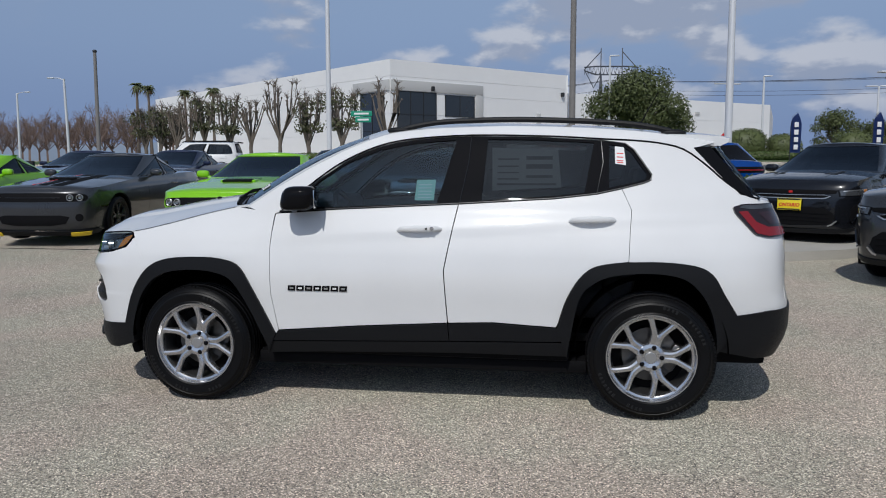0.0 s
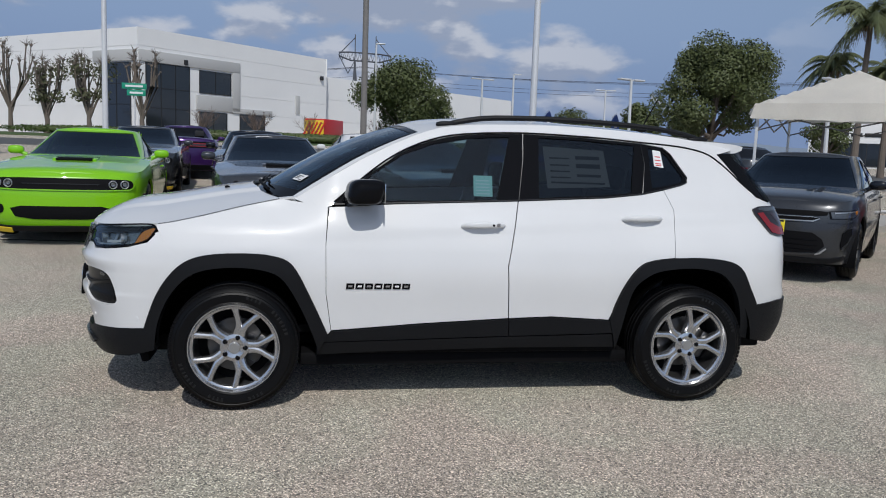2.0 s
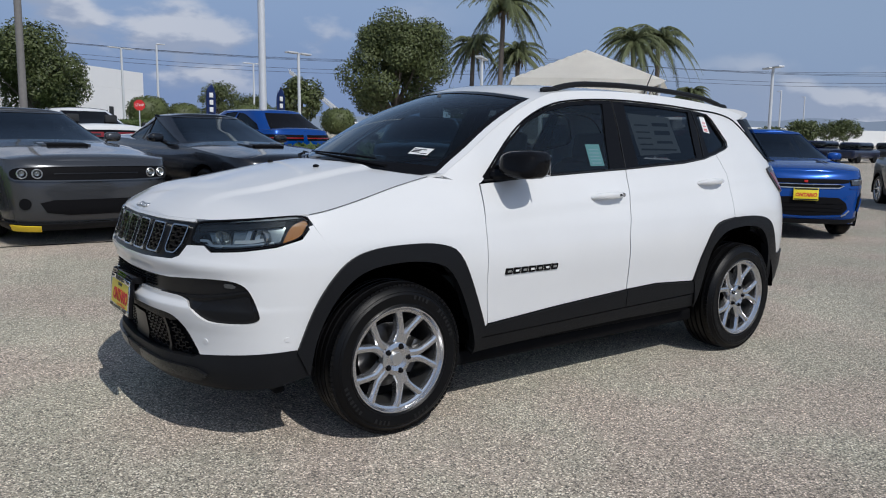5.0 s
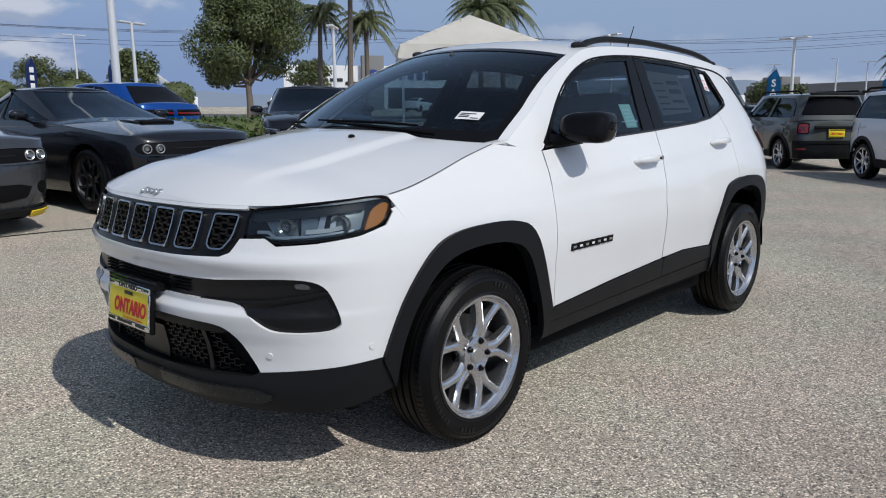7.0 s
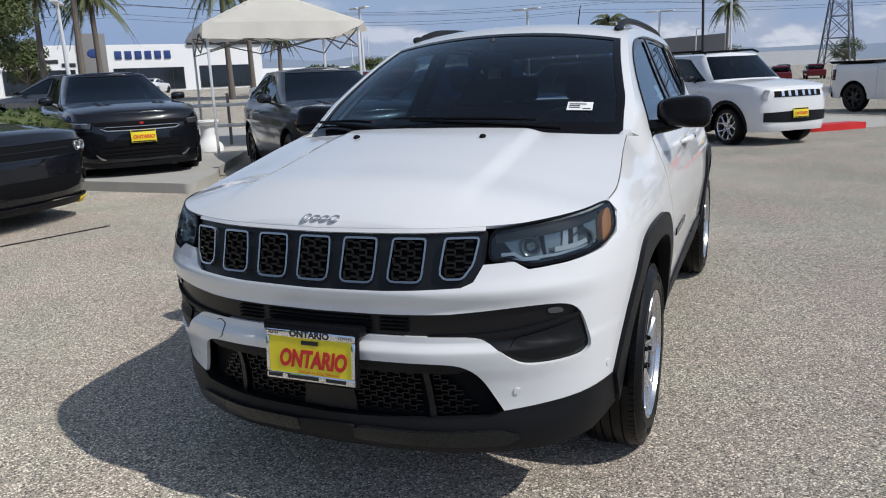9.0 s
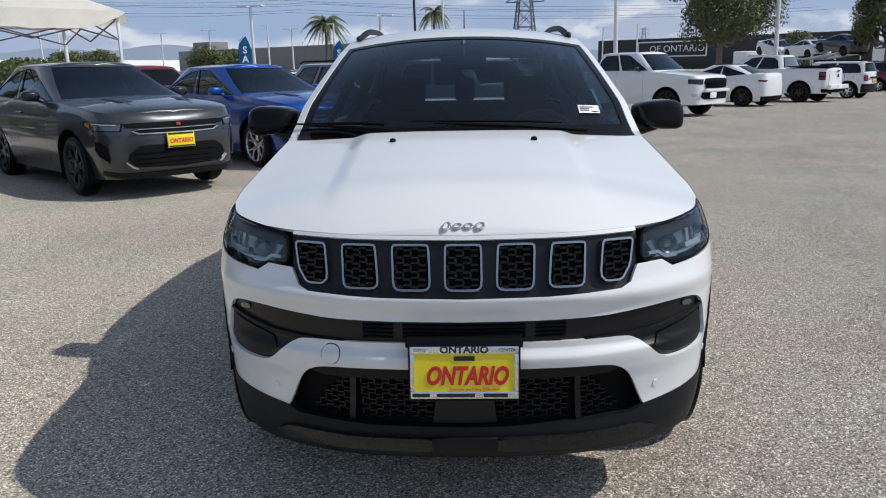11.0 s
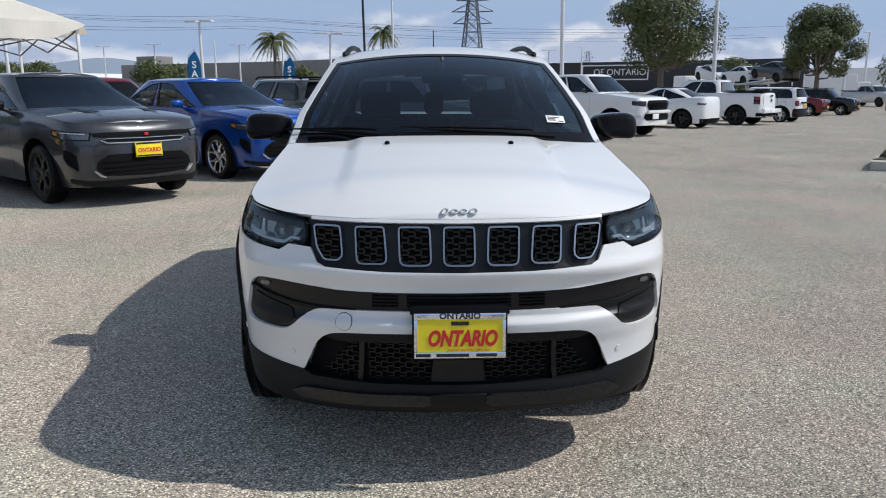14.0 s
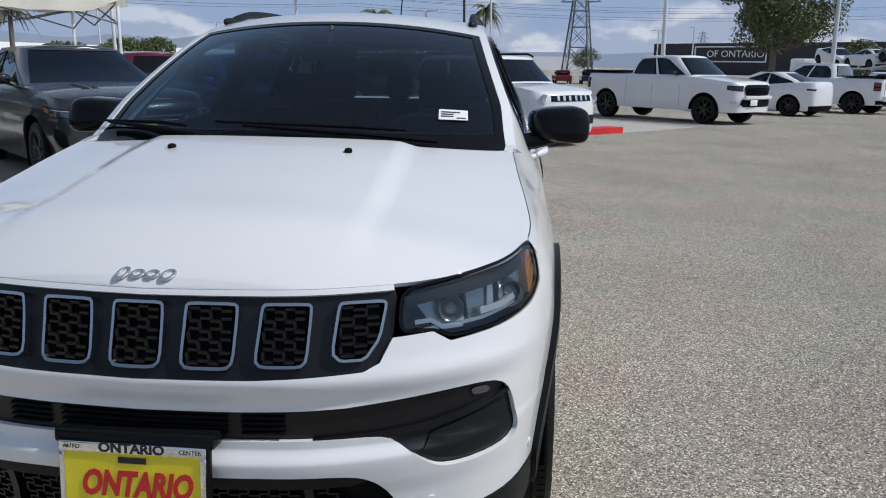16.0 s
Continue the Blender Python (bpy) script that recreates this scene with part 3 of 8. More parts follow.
bm = lattice(bmesh.new(), body, -.50, .50, .40, .53, .022, .019, -0.035, 0.004, lambda u, z: abs(u) < .10 or .325 < abs(u) < .375 or abs(u) > .40 + (.53 - z) * .8)
tagged(part("intake_mesh", bm, GRILLE_BLACK, bumper, "black honeycomb mesh", smooth=False), kind="stuff")
bm = bmesh.new()
for z in (.672, .684, .696, .708):
    for a in np.linspace(-.30, .27, 20):
        pa, pb = body(a, z), body(a + .03, z)
        if abs(a + .015) % .1 < .09:
            box(bm, (0.012, 0.031, 0.004), Vector((pa + pb) / 2) + Vector((0.010, 0, 0)))
tagged(part("intake_louvres", bm, DARK, bumper, smooth=False), kind="stuff")
for flip in (False, True):
    drape("fog_pocket_blade", [(.36, .657), (.50, .660), (.62, .668), (.76, .690), (.832, .702), (.832, .694), (.76, .680), (.62, .656), (.50, .648), (.36, .650)], body, CLADDING, upper_intake, out=-0.002, thick=0.012, flip=flip, step=0.03)
    drape("fog_pocket", shrunk(rounded([(.615, .645), (.70, .66), (.825, .68), (.852, .605), (.848, .585), (.80, .568), (.68, .566), (.62, .582), (.585, .612)], .12), 0.004), body, CLADDING, upper_intake, out=-0.008, thick=0.02, flip=flip)
    drape("fog_lamp", rounded([(.715, .725), (.755, .725), (.77, .713), (.762, .706), (.72, .708)], .2), body, LAMP_GLASS, upper_intake, out=-0.008, thick=0.01, flip=flip, label="small clear fog lamp")
    drape("parking_sensor", [(.62 + .011 * math.cos(k), .475 + .011 * math.sin(k)) for k in np.linspace(0, 5.8, 12)], body, WHITE, bumper, out=0.003, thick=0.01, flip=flip)
    drape("parking_sensor", [(.98 + .011 * math.cos(k), .495 + .011 * math.sin(k)) for k in np.linspace(0, 5.8, 12)], body, WHITE, bumper, out=0.003, thick=0.01, flip=flip)
drape("tow_hook_cap", [(-.40 + .028 * math.cos(k), .617 + .028 * math.sin(k)) for k in np.linspace(0, 6.0, 24)], body, WHITE, bumper, out=0.0035, thick=0.01)
drape("cap_seam", [(-.40 + .0305 * math.cos(k), .617 + .0305 * math.sin(k)) for k in np.linspace(0, 6.0, 24)], body, TRIM, bumper, out=0.0012, thick=0.004)

# grille: black panel with seven framed slots
grille = drape("grille", mirrored([(0, .962), (.25, .964), (.545, .966), (.548, .95), (.535, .875), (.50, .822), (.465, .806), (.24, .797), (0, .795)]), body, GRILLE_BLACK, suv, out=-0.014, thick=0.03, step=0.04, label="black grille panel with seven chrome-edged slots")
for n, (c, w) in enumerate([(-.462, .053), (-.305, .055), (-.152, .056), (0, .056), (.152, .056), (.305, .055), (.462, .053)]):
    lean = 0.16 * c
    low_z, top_z = .815 + (.012 if abs(c) > .4 else .004 if abs(c) > .25 else 0), .946
    cut = .014 if abs(c) < .4 else .018
    shape = [(c + lean * .1 - w, top_z - .008), (c + lean * .1 - w + .008, top_z), (c + lean * .1 + w - .008, top_z), (c + lean * .1 + w, top_z - .008),
             (c - lean * .12 + w, low_z + cut), (c - lean * .12 + w - cut, low_z), (c - lean * .12 - w + cut, low_z), (c - lean * .12 - w, low_z + cut)]
    if abs(c) > .4:   # the outer slots are cut more steeply on their outer side
        k = 4 if c > 0 else 7
        shape[k] = (shape[k][0] - .002 * np.sign(c), low_z + .042)
        k = 5 if c > 0 else 6
        shape[k] = (shape[k][0] - .018 * np.sign(c), low_z)
    shape = rounded(shape, .15)
    ring = drape("slot_frame", shape, body, SLOT_CHROME, grille, out=0.006, thick=0.026, step=0.05, holes=[shrunk(shape, 0.0060)], label="chrome slot frame")
    drape("slot_back", shrunk(shape, 0.004), body, DARK, ring, out=-0.012, thick=0.004)
    bm = lattice(bmesh.new(), body, c - w + .012, c + w - .012, low_z + .016, top_z - .014, .0235, .0185, -0.002, 0.0062, (lambda u, z: abs(u) > .507 - max(0, .875 - z) * .95) if abs(c) > .4 else None)
    tagged(part("slot_mesh", bm, GRILLE_BLACK, ring, smooth=False), kind="stuff")

# headlights
LAMP = [(.552, .963), (.66, .976), (.86, .991), (1.06, 1.003), (1.088, .978), (1.045, .912), (.94, .881), (.79, .862), (.66, .853), (.622, .876), (.542, .872)]
LAMP = rounded(LAMP, .20, 2)
for flip in (False, True):
    lamp = drape("headlight", LAMP, body, DARK, suv, out=-0.055, thick=0.01, step=0.04, flip=flip, label="clear headlight with dark housing and amber marker")
    drape("lamp_bezel", LAMP, body, GLOSS_BLACK, lamp, out=0.001, thick=0.06, step=0.04, holes=[shrunk(LAMP, 0.0055)], flip=flip)
    drape("reflector", [(.60, .930), (.715, .942), (.725, .884), (.64, .882)], body, LAMP_SILVER, lamp, out=-0.040, thick=0.02, flip=flip, step=0.03)
    drape("reflector", [(.735, .945), (.800, .951), (.790, .886), (.735, .884)], body, LAMP_SILVER, lamp, out=-0.036, thick=0.02, flip=flip, step=0.03)
    drape("reflector", [(.905, .958), (.985, .962), (.955, .902), (.900, .893)], body, LAMP_SILVER, lamp, out=-0.026, thick=0.02, flip=flip, step=0.03)
    for a in (.790, .835, .880):
        drape("reflector", [(a + .018, .950), (a + .040, .953), (a + .024, .900), (a, .896)], body, SATIN, lamp, out=-0.030, thick=0.02, flip=flip, step=0.02, label="bright slanted lamp reflector")
    drape("light_guide", [(.755, .903), (.84, .908), (.885, .916), (.890, .903), (.83, .893), (.755, .889)], body, DRL_WHITE, lamp, out=-0.014, thick=0.012, flip=flip, step=0.03, label="white daytime light guide")
    drape("light_guide", [(.585, .898), (.625, .899), (.655, .880), (.700, .878), (.700, .872), (.648, .873), (.622, .890), (.585, .889)], body, SATIN, lamp, out=-0.012, thick=0.012, flip=flip, step=0.03)
    for u0, z0, rr in ((.86, .910, .030), (.675, .905, .027)):   # projector lamps
        p = body(u0, z0)
        bm = bmesh.new()
        turn = Matrix.Translation((p[0] + .034, p[1] * (-1 if flip else 1) + (-.012 if flip else .012), p[2])) @ Euler((0, 0, radians(-72 if not flip else -108))).to_matrix().to_4x4()
        lathe(bm, [(.001, -.006), (rr * .45, -.010), (rr * .62, -.004), (rr * .66, .002), (rr * .95, -.016), (rr * 1.05, -.018), (rr * 1.05, .01)], 24, turn)
        part("projector", bm, LAMP_SILVER, lamp, "projector lamp")
    drape("lamp_shelf", [(.60, .880), (.76, .886), (.93, .902), (.93, .896), (.76, .878), (.60, .873)], body, SATIN, lamp, out=-0.018, thick=0.03, flip=flip)
    drape("marker", rounded([(1.003, .962), (1.060, .984), (1.078, .974), (1.040, .918), (.985, .898), (.962, .893)], .2, 2), body, AMBER, lamp, out=-0.012, thick=0.02, flip=flip, step=0.03, label="amber side marker")
    drape("lamp_brow", [(.57, .948), (.66, .960), (.86, .974), (.985, .982), (.975, .962), (.86, .952), (.66, .936), (.57, .926)], body, CLADDING, lamp, out=-0.010, thick=0.02, flip=flip, step=0.03)
    drape("lens", shrunk(LAMP, 0.008), body, LENS, lamp, out=-0.001, thick=0.004, step=0.03, flip=flip)

# bonnet
edge_u = [0, .25, .55, .66, .86, 1.06, 1.085, 1.18, 1.32, 1.52, 1.73]


def softened(curve, low, high, width):
    """The curve with its kinks rubbed out."""
    s = np.linspace(low, high, 400)
    k = int(width / (s[1] - s[0]))
    kernel = np.hanning(2 * k + 3)[1:-1]
    pad = np.concatenate([2 * curve(s[0]) - curve(s[k:0:-1]), curve(s), 2 * curve(s[-1]) - curve(s[-2:-k - 2:-1])])
    smooth = np.convolve(pad, kernel / kernel.sum(), "valid")
    return lambda u: np.interp(u, s, smooth)


edge_z = softened(smooth_curve(edge_u, [.968, .970, .973, .976, .988, 1.000, 1.003, 1.020, 1.052, 1.104, 1.150]), 0, 1.73, .10)
crown = softened(smooth_curve([0, .30, .55, .86, 1.10, 1.32, 1.52, 1.73], [0, .014, .050, .098, .108, .094, .070, .046]), 0, 1.73, .18)


def bonnet(v, u):
    """The bonnet: cross lines between the two side edges, crowned, with a raised middle."""
    e = body(u, edge_z(u))
    v, u = np.asarray(v, float), np.asarray(u, float)
    y = v * e[:, 1]
    step = np.clip((np.abs(y) - 0.38) / 0.075, 0, 1)
    step = step * step * (3 - 2 * step) * np.clip((u - 0.62) / 0.5, 0, 1) * (1 - np.abs(v) ** 8)
    return np.stack([e[:, 0] - 0.20 * (1 - v * v) * (u / 1.73) ** 2, y, e[:, 2] + crown(u) * (1 - np.abs(v) ** 2.4) - 0.015 * step], -1)


lip = [(float(u), float(edge_z(u)) + .001) for u in np.linspace(0, .54, 14)]
drape("bonnet_lip", mirrored(lip + [(.54, .962), (.25, .9585), (0, .957)]), body, WHITE, suv, out=-0.001, thick=0.012, step=0.04)
for flip in (False, True):   # the shut line between bonnet and wing
    bm = bmesh.new()
    us = np.linspace(1.085, 1.72, 24)
    pts = body(us, edge_z(us) - .0015) + np.array([0, -0.0006, 0])
    tube(bm, [(p[0], -p[1] if flip else p[1], p[2]) for p in pts], 0.0012, 6)
    part("bonnet_seal", bm, DARK, suv)
hood = drape("bonnet", [(-1, .004), (1, .004), (1, 1.73), (-1, 1.73)], bonnet, WHITE, suv, thick=0.012, step=(0.025, 0.03))


def on_bonnet(x, y):
    """The height of the bonnet at a place."""
    best = None
    for u in np.linspace(.3, 1.73, 300):
        e = body(u, edge_z(u))
        v = y / e[1]
        if abs(v) <= 1:
            p = bonnet(np.array([v]), np.array([u]))[0]
            if best is None or abs(p[0] - x) < best[0]:
                best = (abs(p[0] - x), p[2])
    return best[1]


for y in (-.267, .267):
    bm = bmesh.new()
    blob(bm, (-1.427, y, on_bonnet(-1.427, y) + .004), (.016, .012, .009), 2.2, 10, 6)
    part("washer_nozzle", bm, DARK, suv)
# the maker's emblem as plain bright strokes
emblem_z = on_bonnet(-2.165, 0) - .001
for k, (y, w, h) in enumerate([(.048, .020, .034), (.016, .023, .022), (-.016, .023, .022), (-.050, .024, .030)]):
    bm = bmesh.new()
    loop = [(w * .5 * math.cos(a), h * .5 * math.sin(a)) for a in np.linspace(0, 2 * math.pi, 17)]
    tube(bm, [(-2.165 + q * .82, y - p - q * .25, emblem_z + q * .42 + .003) for p, q in loop], .0040, 8)
    part("emblem", bm, SATIN, hood, "small chrome emblem")

# windscreen, roof and tail
pillar_z = smooth_curve([p[0] for p in PILLAR], [p[1] for p in PILLAR])
roof_z = smooth_curve([2.34] + [p[0] for p in ROOF_EDGE], [1.462] + [p[1] for p in ROOF_EDGE])


def windscreen(v, h):
    v, h = np.asarray(v, float), np.asarray(h, float)
    u = 1.80 + (2.50 - 1.80) * h
    e = body(u, pillar_z(u))
    bow, lift = 0.27 + (0.09 - 0.27) * h, 0.012 + 0.043 * h
    return np.stack([e[:, 0] - bow * (1 - v * v), v * e[:, 1], e[:, 2] + lift * (1 - v * v) + 0.02 * np.sin(math.pi * h) * (1 - v ** 6)], -1)


def roof_map(v, u):
    v, u = np.asarray(v, float), np.asarray(u, float)
    e = body(u, roof_z(u))
    f = np.clip((u - 2.50) / 1.0, 0, 1)
    return np.stack([e[:, 0] - (0.09 * (1 - f)) * (1 - v * v) + 0.10 * np.clip((u - 4.0) / .5, 0, 1) * (1 - v * v), v * e[:, 1], e[:, 2] + (0.055 - 0.022 * f) * (1 - np.abs(v) ** 2.2)], -1)


drape("windscreen", [(-.94, .012), (.94, .012), (.935, .985), (-.935, .985)], windscreen, WINDSHIELD, suv, out=-0.004, thick=0.004, step=(0.08, 0.06), label="tinted windscreen")
border = [(-.952, 0), (.952, 0), (.945, 1), (-.945, 1)]
for s in (-1, 1):
    drape("pillar_panel", [(s * .955, .0), (s * .948, 1.0), (s * 1.0, 1.0), (s * 1.0, 0)][::s], windscreen, WHITE, suv, out=0.002, thick=0.015, step=(0.03, 0.06))
drape("windscreen_border", border, windscreen, GLOSS_BLACK, suv, out=-0.001, thick=0.015, step=(0.08, 0.06), holes=[[(-.915, .085), (.915, .085), (.90, .955), (-.90, .955)]], label="black ceramic edge of the windscreen")
drape("roof", [(-1, 2.502), (1, 2.502), (1, 4.5), (-1, 4.5)], roof_map, WHITE, suv, thick=0.02, step=(0.08, 0.06))


def cowl_map(v, h):
    """The black tray between bonnet and windscreen."""
    a, b = bonnet(v, np.full(np.shape(v), 1.73)), windscreen(v, np.full(np.shape(v), 0.03))
    h = np.asarray(h, float)[:, None]
    return a * (1 - h) + b * h + np.array([0, 0, -0.018])


drape("cowl", [(-.93, -.1), (.93, -.1), (.93, 1), (-.93, 1)], cowl_map, DARK, suv, thick=0.02, step=(0.1, 0.5))


def foot_map(v, h):
    """The painted corner between bonnet, wing and pillar."""
    a, b = bonnet(v, np.full(np.shape(v), 1.722)), windscreen(v, np.full(np.shape(v), 0.02))
    h = np.asarray(h, float)[:, None]
    return a * (1 - h) + b * h + np.array([0, 0, 0.002])


for s in (-1, 1):
    drape("pillar_foot", [(s * .962, 0), (s * .955, 1), (s * 1.0, 1), (s * 1.0, 0)][::s], foot_map, WHITE, suv, thick=0.012, step=(0.02, 0.25))


def rear_glass(v, h):
    v, h = np.asarray(v, float), np.asarray(h, float)
    u = 4.47 + 0.25 * h
    e = body(u, 1.482 - 0.285 * h)
    return np.stack([e[:, 0] + 0.03 + 0.10 * (1 - v * v), v * e[:, 1], e[:, 2]], -1)


tailgate = drape("tailgate", [(4.925, .60), (2 * body.length - 4.925, .60), (2 * body.length - 4.925, 1.185), (4.925, 1.185)], body, WHITE, suv, step=0.08)
drape("rear_window", [(-1, 0), (1, 0), (1, 1), (-1, 1)], lambda v, h: rear_glass(-np.asarray(v), h), PRIVACY, tailgate, step=(0.1, 0.15), thick=0.01)
for flip in (False, True):
    drape("rear_pillar_trim", [(4.365, 1.478), (4.47, 1.483), (4.74, 1.205), (4.625, 1.222), (4.455, 1.38)], body, GLOSS_BLACK, suv, out=0.001, thick=0.02, flip=flip)
bm = bmesh.new()
last = None
for v in np.linspace(-1, 1, 25):   # a wedge that carries the roof on over the rear window
    a = Vector(roof_map(np.array([v]), np.array([4.22]))[0])
    tip = Vector((1.76 - .05 * abs(v) ** 3, a.y * .95, 1.528 + .018 * (1 - v * v)))
    row = [bm.verts.new(c) for c in (a + Vector((0, 0, .002)), a.lerp(tip, .5) + Vector((0, 0, .009)), a.lerp(tip, .85) + Vector((0, 0, .007)), tip, tip + Vector((-.004, 0, -.022)), tip + Vector((-.05, 0, -.042)), a + Vector((.06, 0, -.075)))]
    if last:
        for j in range(7):
            bm.faces.new((last[j], row[j], row[(j + 1) % 7], last[(j + 1) % 7]))
    else:
        bm.faces.new(row)
    last = row
bm.faces.new(last[::-1])
bmesh.ops.recalc_face_normals(bm, faces=bm.faces[:])
part("spoiler", bm, WHITE, suv)
for flip in (False, True):
    bm = bmesh.new()
    run = curved([(2.015, 1.140), (2.21, 1.305), (2.37, 1.415), (2.56, 1.497), (2.76, 1.537), (3.11, 1.556), (3.48, 1.549), (3.66, 1.541), (3.86, 1.528), (4.02, 1.519), (4.17, 1.503), (4.30, 1.470), (4.42, 1.388), (4.55, 1.285), (4.66, 1.222), (4.78, 1.198)], 3)
    pts = body(*np.array(run).T) + np.array([0, -0.001, 0])
    tube(bm, [(p[0], -p[1] if flip else p[1], p[2]) for p in pts], 0.0055, 6)
    part("roofline_trim", bm, GLOSS_BLACK, suv, "slim black trim under the roofline")
rear_skirt = [(4.56, .585), (4.74, .605), (body.length, .605), (2 * body.length - 4.74, .605), (2 * body.length - 4.56, .585), (2 * body.length - 4.46, .39), (2 * body.length - 4.70, .34), (body.length, .33), (4.70, .34), (4.46, .39)]
drape("rear_bumper", rear_skirt, body, CLADDING, suv, out=0.010, thick=0.05, step=0.07, label="dark plastic rear bumper")
TAIL = rounded([(4.555, 1.155), (4.62, 1.170), (4.955, 1.170), (4.955, .998), (4.75, .995), (4.66, 1.012), (4.565, 1.12)], .12)
for flip in (False, True):
    tail = drape("tail_light", TAIL, body, SMOKE_LENS, suv, out=0.012, thick=0.03, flip=flip, step=0.03, label="smoked tail light with a red lens")
    drape("red_lens", [(4.585, 1.128), (4.64, 1.132), (4.685, 1.075), (4.76, 1.048), (4.95, 1.045), (4.95, 1.004), (4.75, 1.002), (4.672, 1.016)], body, RED_LENS, tail, out=0.0145, thick=0.01, flip=flip)
    drape("clear_strip", [(4.59, 1.150), (4.62, 1.162), (4.95, 1.164), (4.95, 1.146), (4.66, 1.140)], body, LAMP_GLASS, tail, out=0.0142, thick=0.01, flip=flip)
    drape("inner_lens", [(4.715, 1.125), (4.93, 1.130), (4.93, 1.060), (4.785, 1.062)], body, DARK_RED, tail, out=0.014, thick=0.01, flip=flip)

# roof rails, aerial, wipers, mirrors, handles
for s in (-1, 1):
    bm = bmesh.new()
    xs = np.linspace(-.18, 1.46, 22)
    uz = [(body.at_x(x)) for x in xs]
    pts = []
    for x, u in zip(xs, uz):
        e = body(u, roof_z(u))
        end = min(1.0, (x + .18) / .34, (1.46 - x) / .34)
        pts.append((x, s * (abs(e[1]) - .045), e[2] + .012 + .027 * math.sin(max(end, 0) * math.pi / 2)))
    tube(bm, pts, [.011] + [.016] * 20 + [.011], 8)
    for x in (-.16, 1.41):
        e = body(body.at_x(x), roof_z(body.at_x(x)))
        blob(bm, (x, s * (abs(e[1]) - .045), e[2] + .012), (.07, .020, .020), 2.4, 12, 8)
    part("roof_rail", bm, CLADDING, suv, "black roof rail")
bm = bmesh.new()
blob(bm, (1.28, 0, 1.622), (.04, .025, .014), 2.3, 12, 8)
tube(bm, [(1.28, 0, 1.63), (1.33, 0, 1.73), (1.385, 0, 1.83)], [.006, .004, .003], 6)
part("aerial", bm, DARK, suv)
for s, (a, b, c) in ((-1, (.12, .36, .62)), (1, (-.55, -.30, -.02))):
    bm = bmesh.new()

    def on_glass(y, h):
        e = windscreen(np.array([1.0]), np.array([h]))[0]
        return Vector(windscreen(np.array([y / e[1]]), np.array([h]))[0]) + Vector((-.018, 0, .018))
    # y runs to the car's right
    base_y, mid_y, tip_y = (-.50, -.24, .12) if s < 0 else (.22, .42, .68)
    tube(bm, [on_glass(base_y, .02), on_glass(mid_y, .055), on_glass(tip_y, .085)], [.010, .008, .005], 6)
    tube(bm, [on_glass(base_y + .10, .075), on_glass(mid_y, .088), on_glass(tip_y + .10, .10)], [.005, .007, .004], 6)
    part("wiper", bm, DARK, suv)
for s in (-1, 1):
    bm = bmesh.new()
    turn = Euler((0, 0, radians(-8 * s))).to_matrix()
    blob(bm, (-.655, s * .908, 1.203), (.098, .112, .073), 3.6, 32, 20, turn)
    for v in bm.verts:   # narrower towards the door, flat underneath, drawn back at the top
        inner = min(1, max(0, .5 - (v.co.y * s - .908) / .224))
        v.co.z = 1.203 + (v.co.z - 1.203) * (1 - .28 * inner ** 1.5) + .010 * inner
        v.co.z = max(v.co.z, 1.142)
        v.co.x += .22 * (v.co.z - 1.203)
    mirror = part("door_mirror", bm, GLOSS_BLACK, suv, "gloss black door mirror")
    bm = bmesh.new()
    tube(bm, [(-.735, s * .775, 1.145), (-.715, s * .83, 1.150), (-.68, s * .90, 1.158)], [.035, .030, .022], 10)
    box(bm, (.10, .02, .05), (-.70, s * .785, 1.140), .008)
    part("mirror_arm", bm, GLOSS_BLACK, mirror)
    bm = bmesh.new()
    box(bm, (.006, .15, .10), (-.5625, s * .905, 1.203), .002, Euler((0, 0, radians(-8 * s))).to_matrix().to_4x4())
    part("mirror_glass", bm, CHROME, mirror)
HANDLE = [(0, 0, -.012), (.02, -.022, -.004), (.06, -.042, 0), (.12, -.046, .002), (.18, -.040, .002), (.225, -.022, 0), (.245, 0, -.004)]
for doors, u0, z in ((front_doors, 2.715, 1.037), (rear_doors, 3.665, 1.092)):
    for flip, door in zip((False, True), doors):
        bm = bmesh.new()
        pts = []
        for a, out, rise in HANDLE:
            p = body(u0 + a, z + rise)
            pts.append((p[0], (p[1] + out) * (-1 if flip else 1), p[2]))
        tube(bm, pts, [.008, .014, .016, .017, .016, .014, .008], 10)
        for v in bm.verts:
            v.co.z = z + (v.co.z - z) * 1.05
        handle = part("door_handle", bm, WHITE, door)
        drape("handle_cup", rounded([(u0 + .05, z + .02), (u0 + .09, z + .034), (u0 + .15, z + .034), (u0 + .19, z + .02), (u0 + .15, z - .028), (u0 + .09, z - .028)], .25), body, WHITE, door, out=0.0012, thick=0.004, flip=flip, step=0.02)
        if doors is front_doors and not flip:
            for a, r in ((.17, .006), (.20, .011)):
                p = body(u0 + a, z)
                bm = bmesh.new()
                cyl(bm, r, r, (p[0], p[1] - .062 + (.008 if a > .19 else 0), z + .002), (p[0], p[1] - .05, z + .002), 14)
                part("lock_cylinder" if r > .01 else "touch_button", bm, ALLOY if r > .01 else DARK, handle)
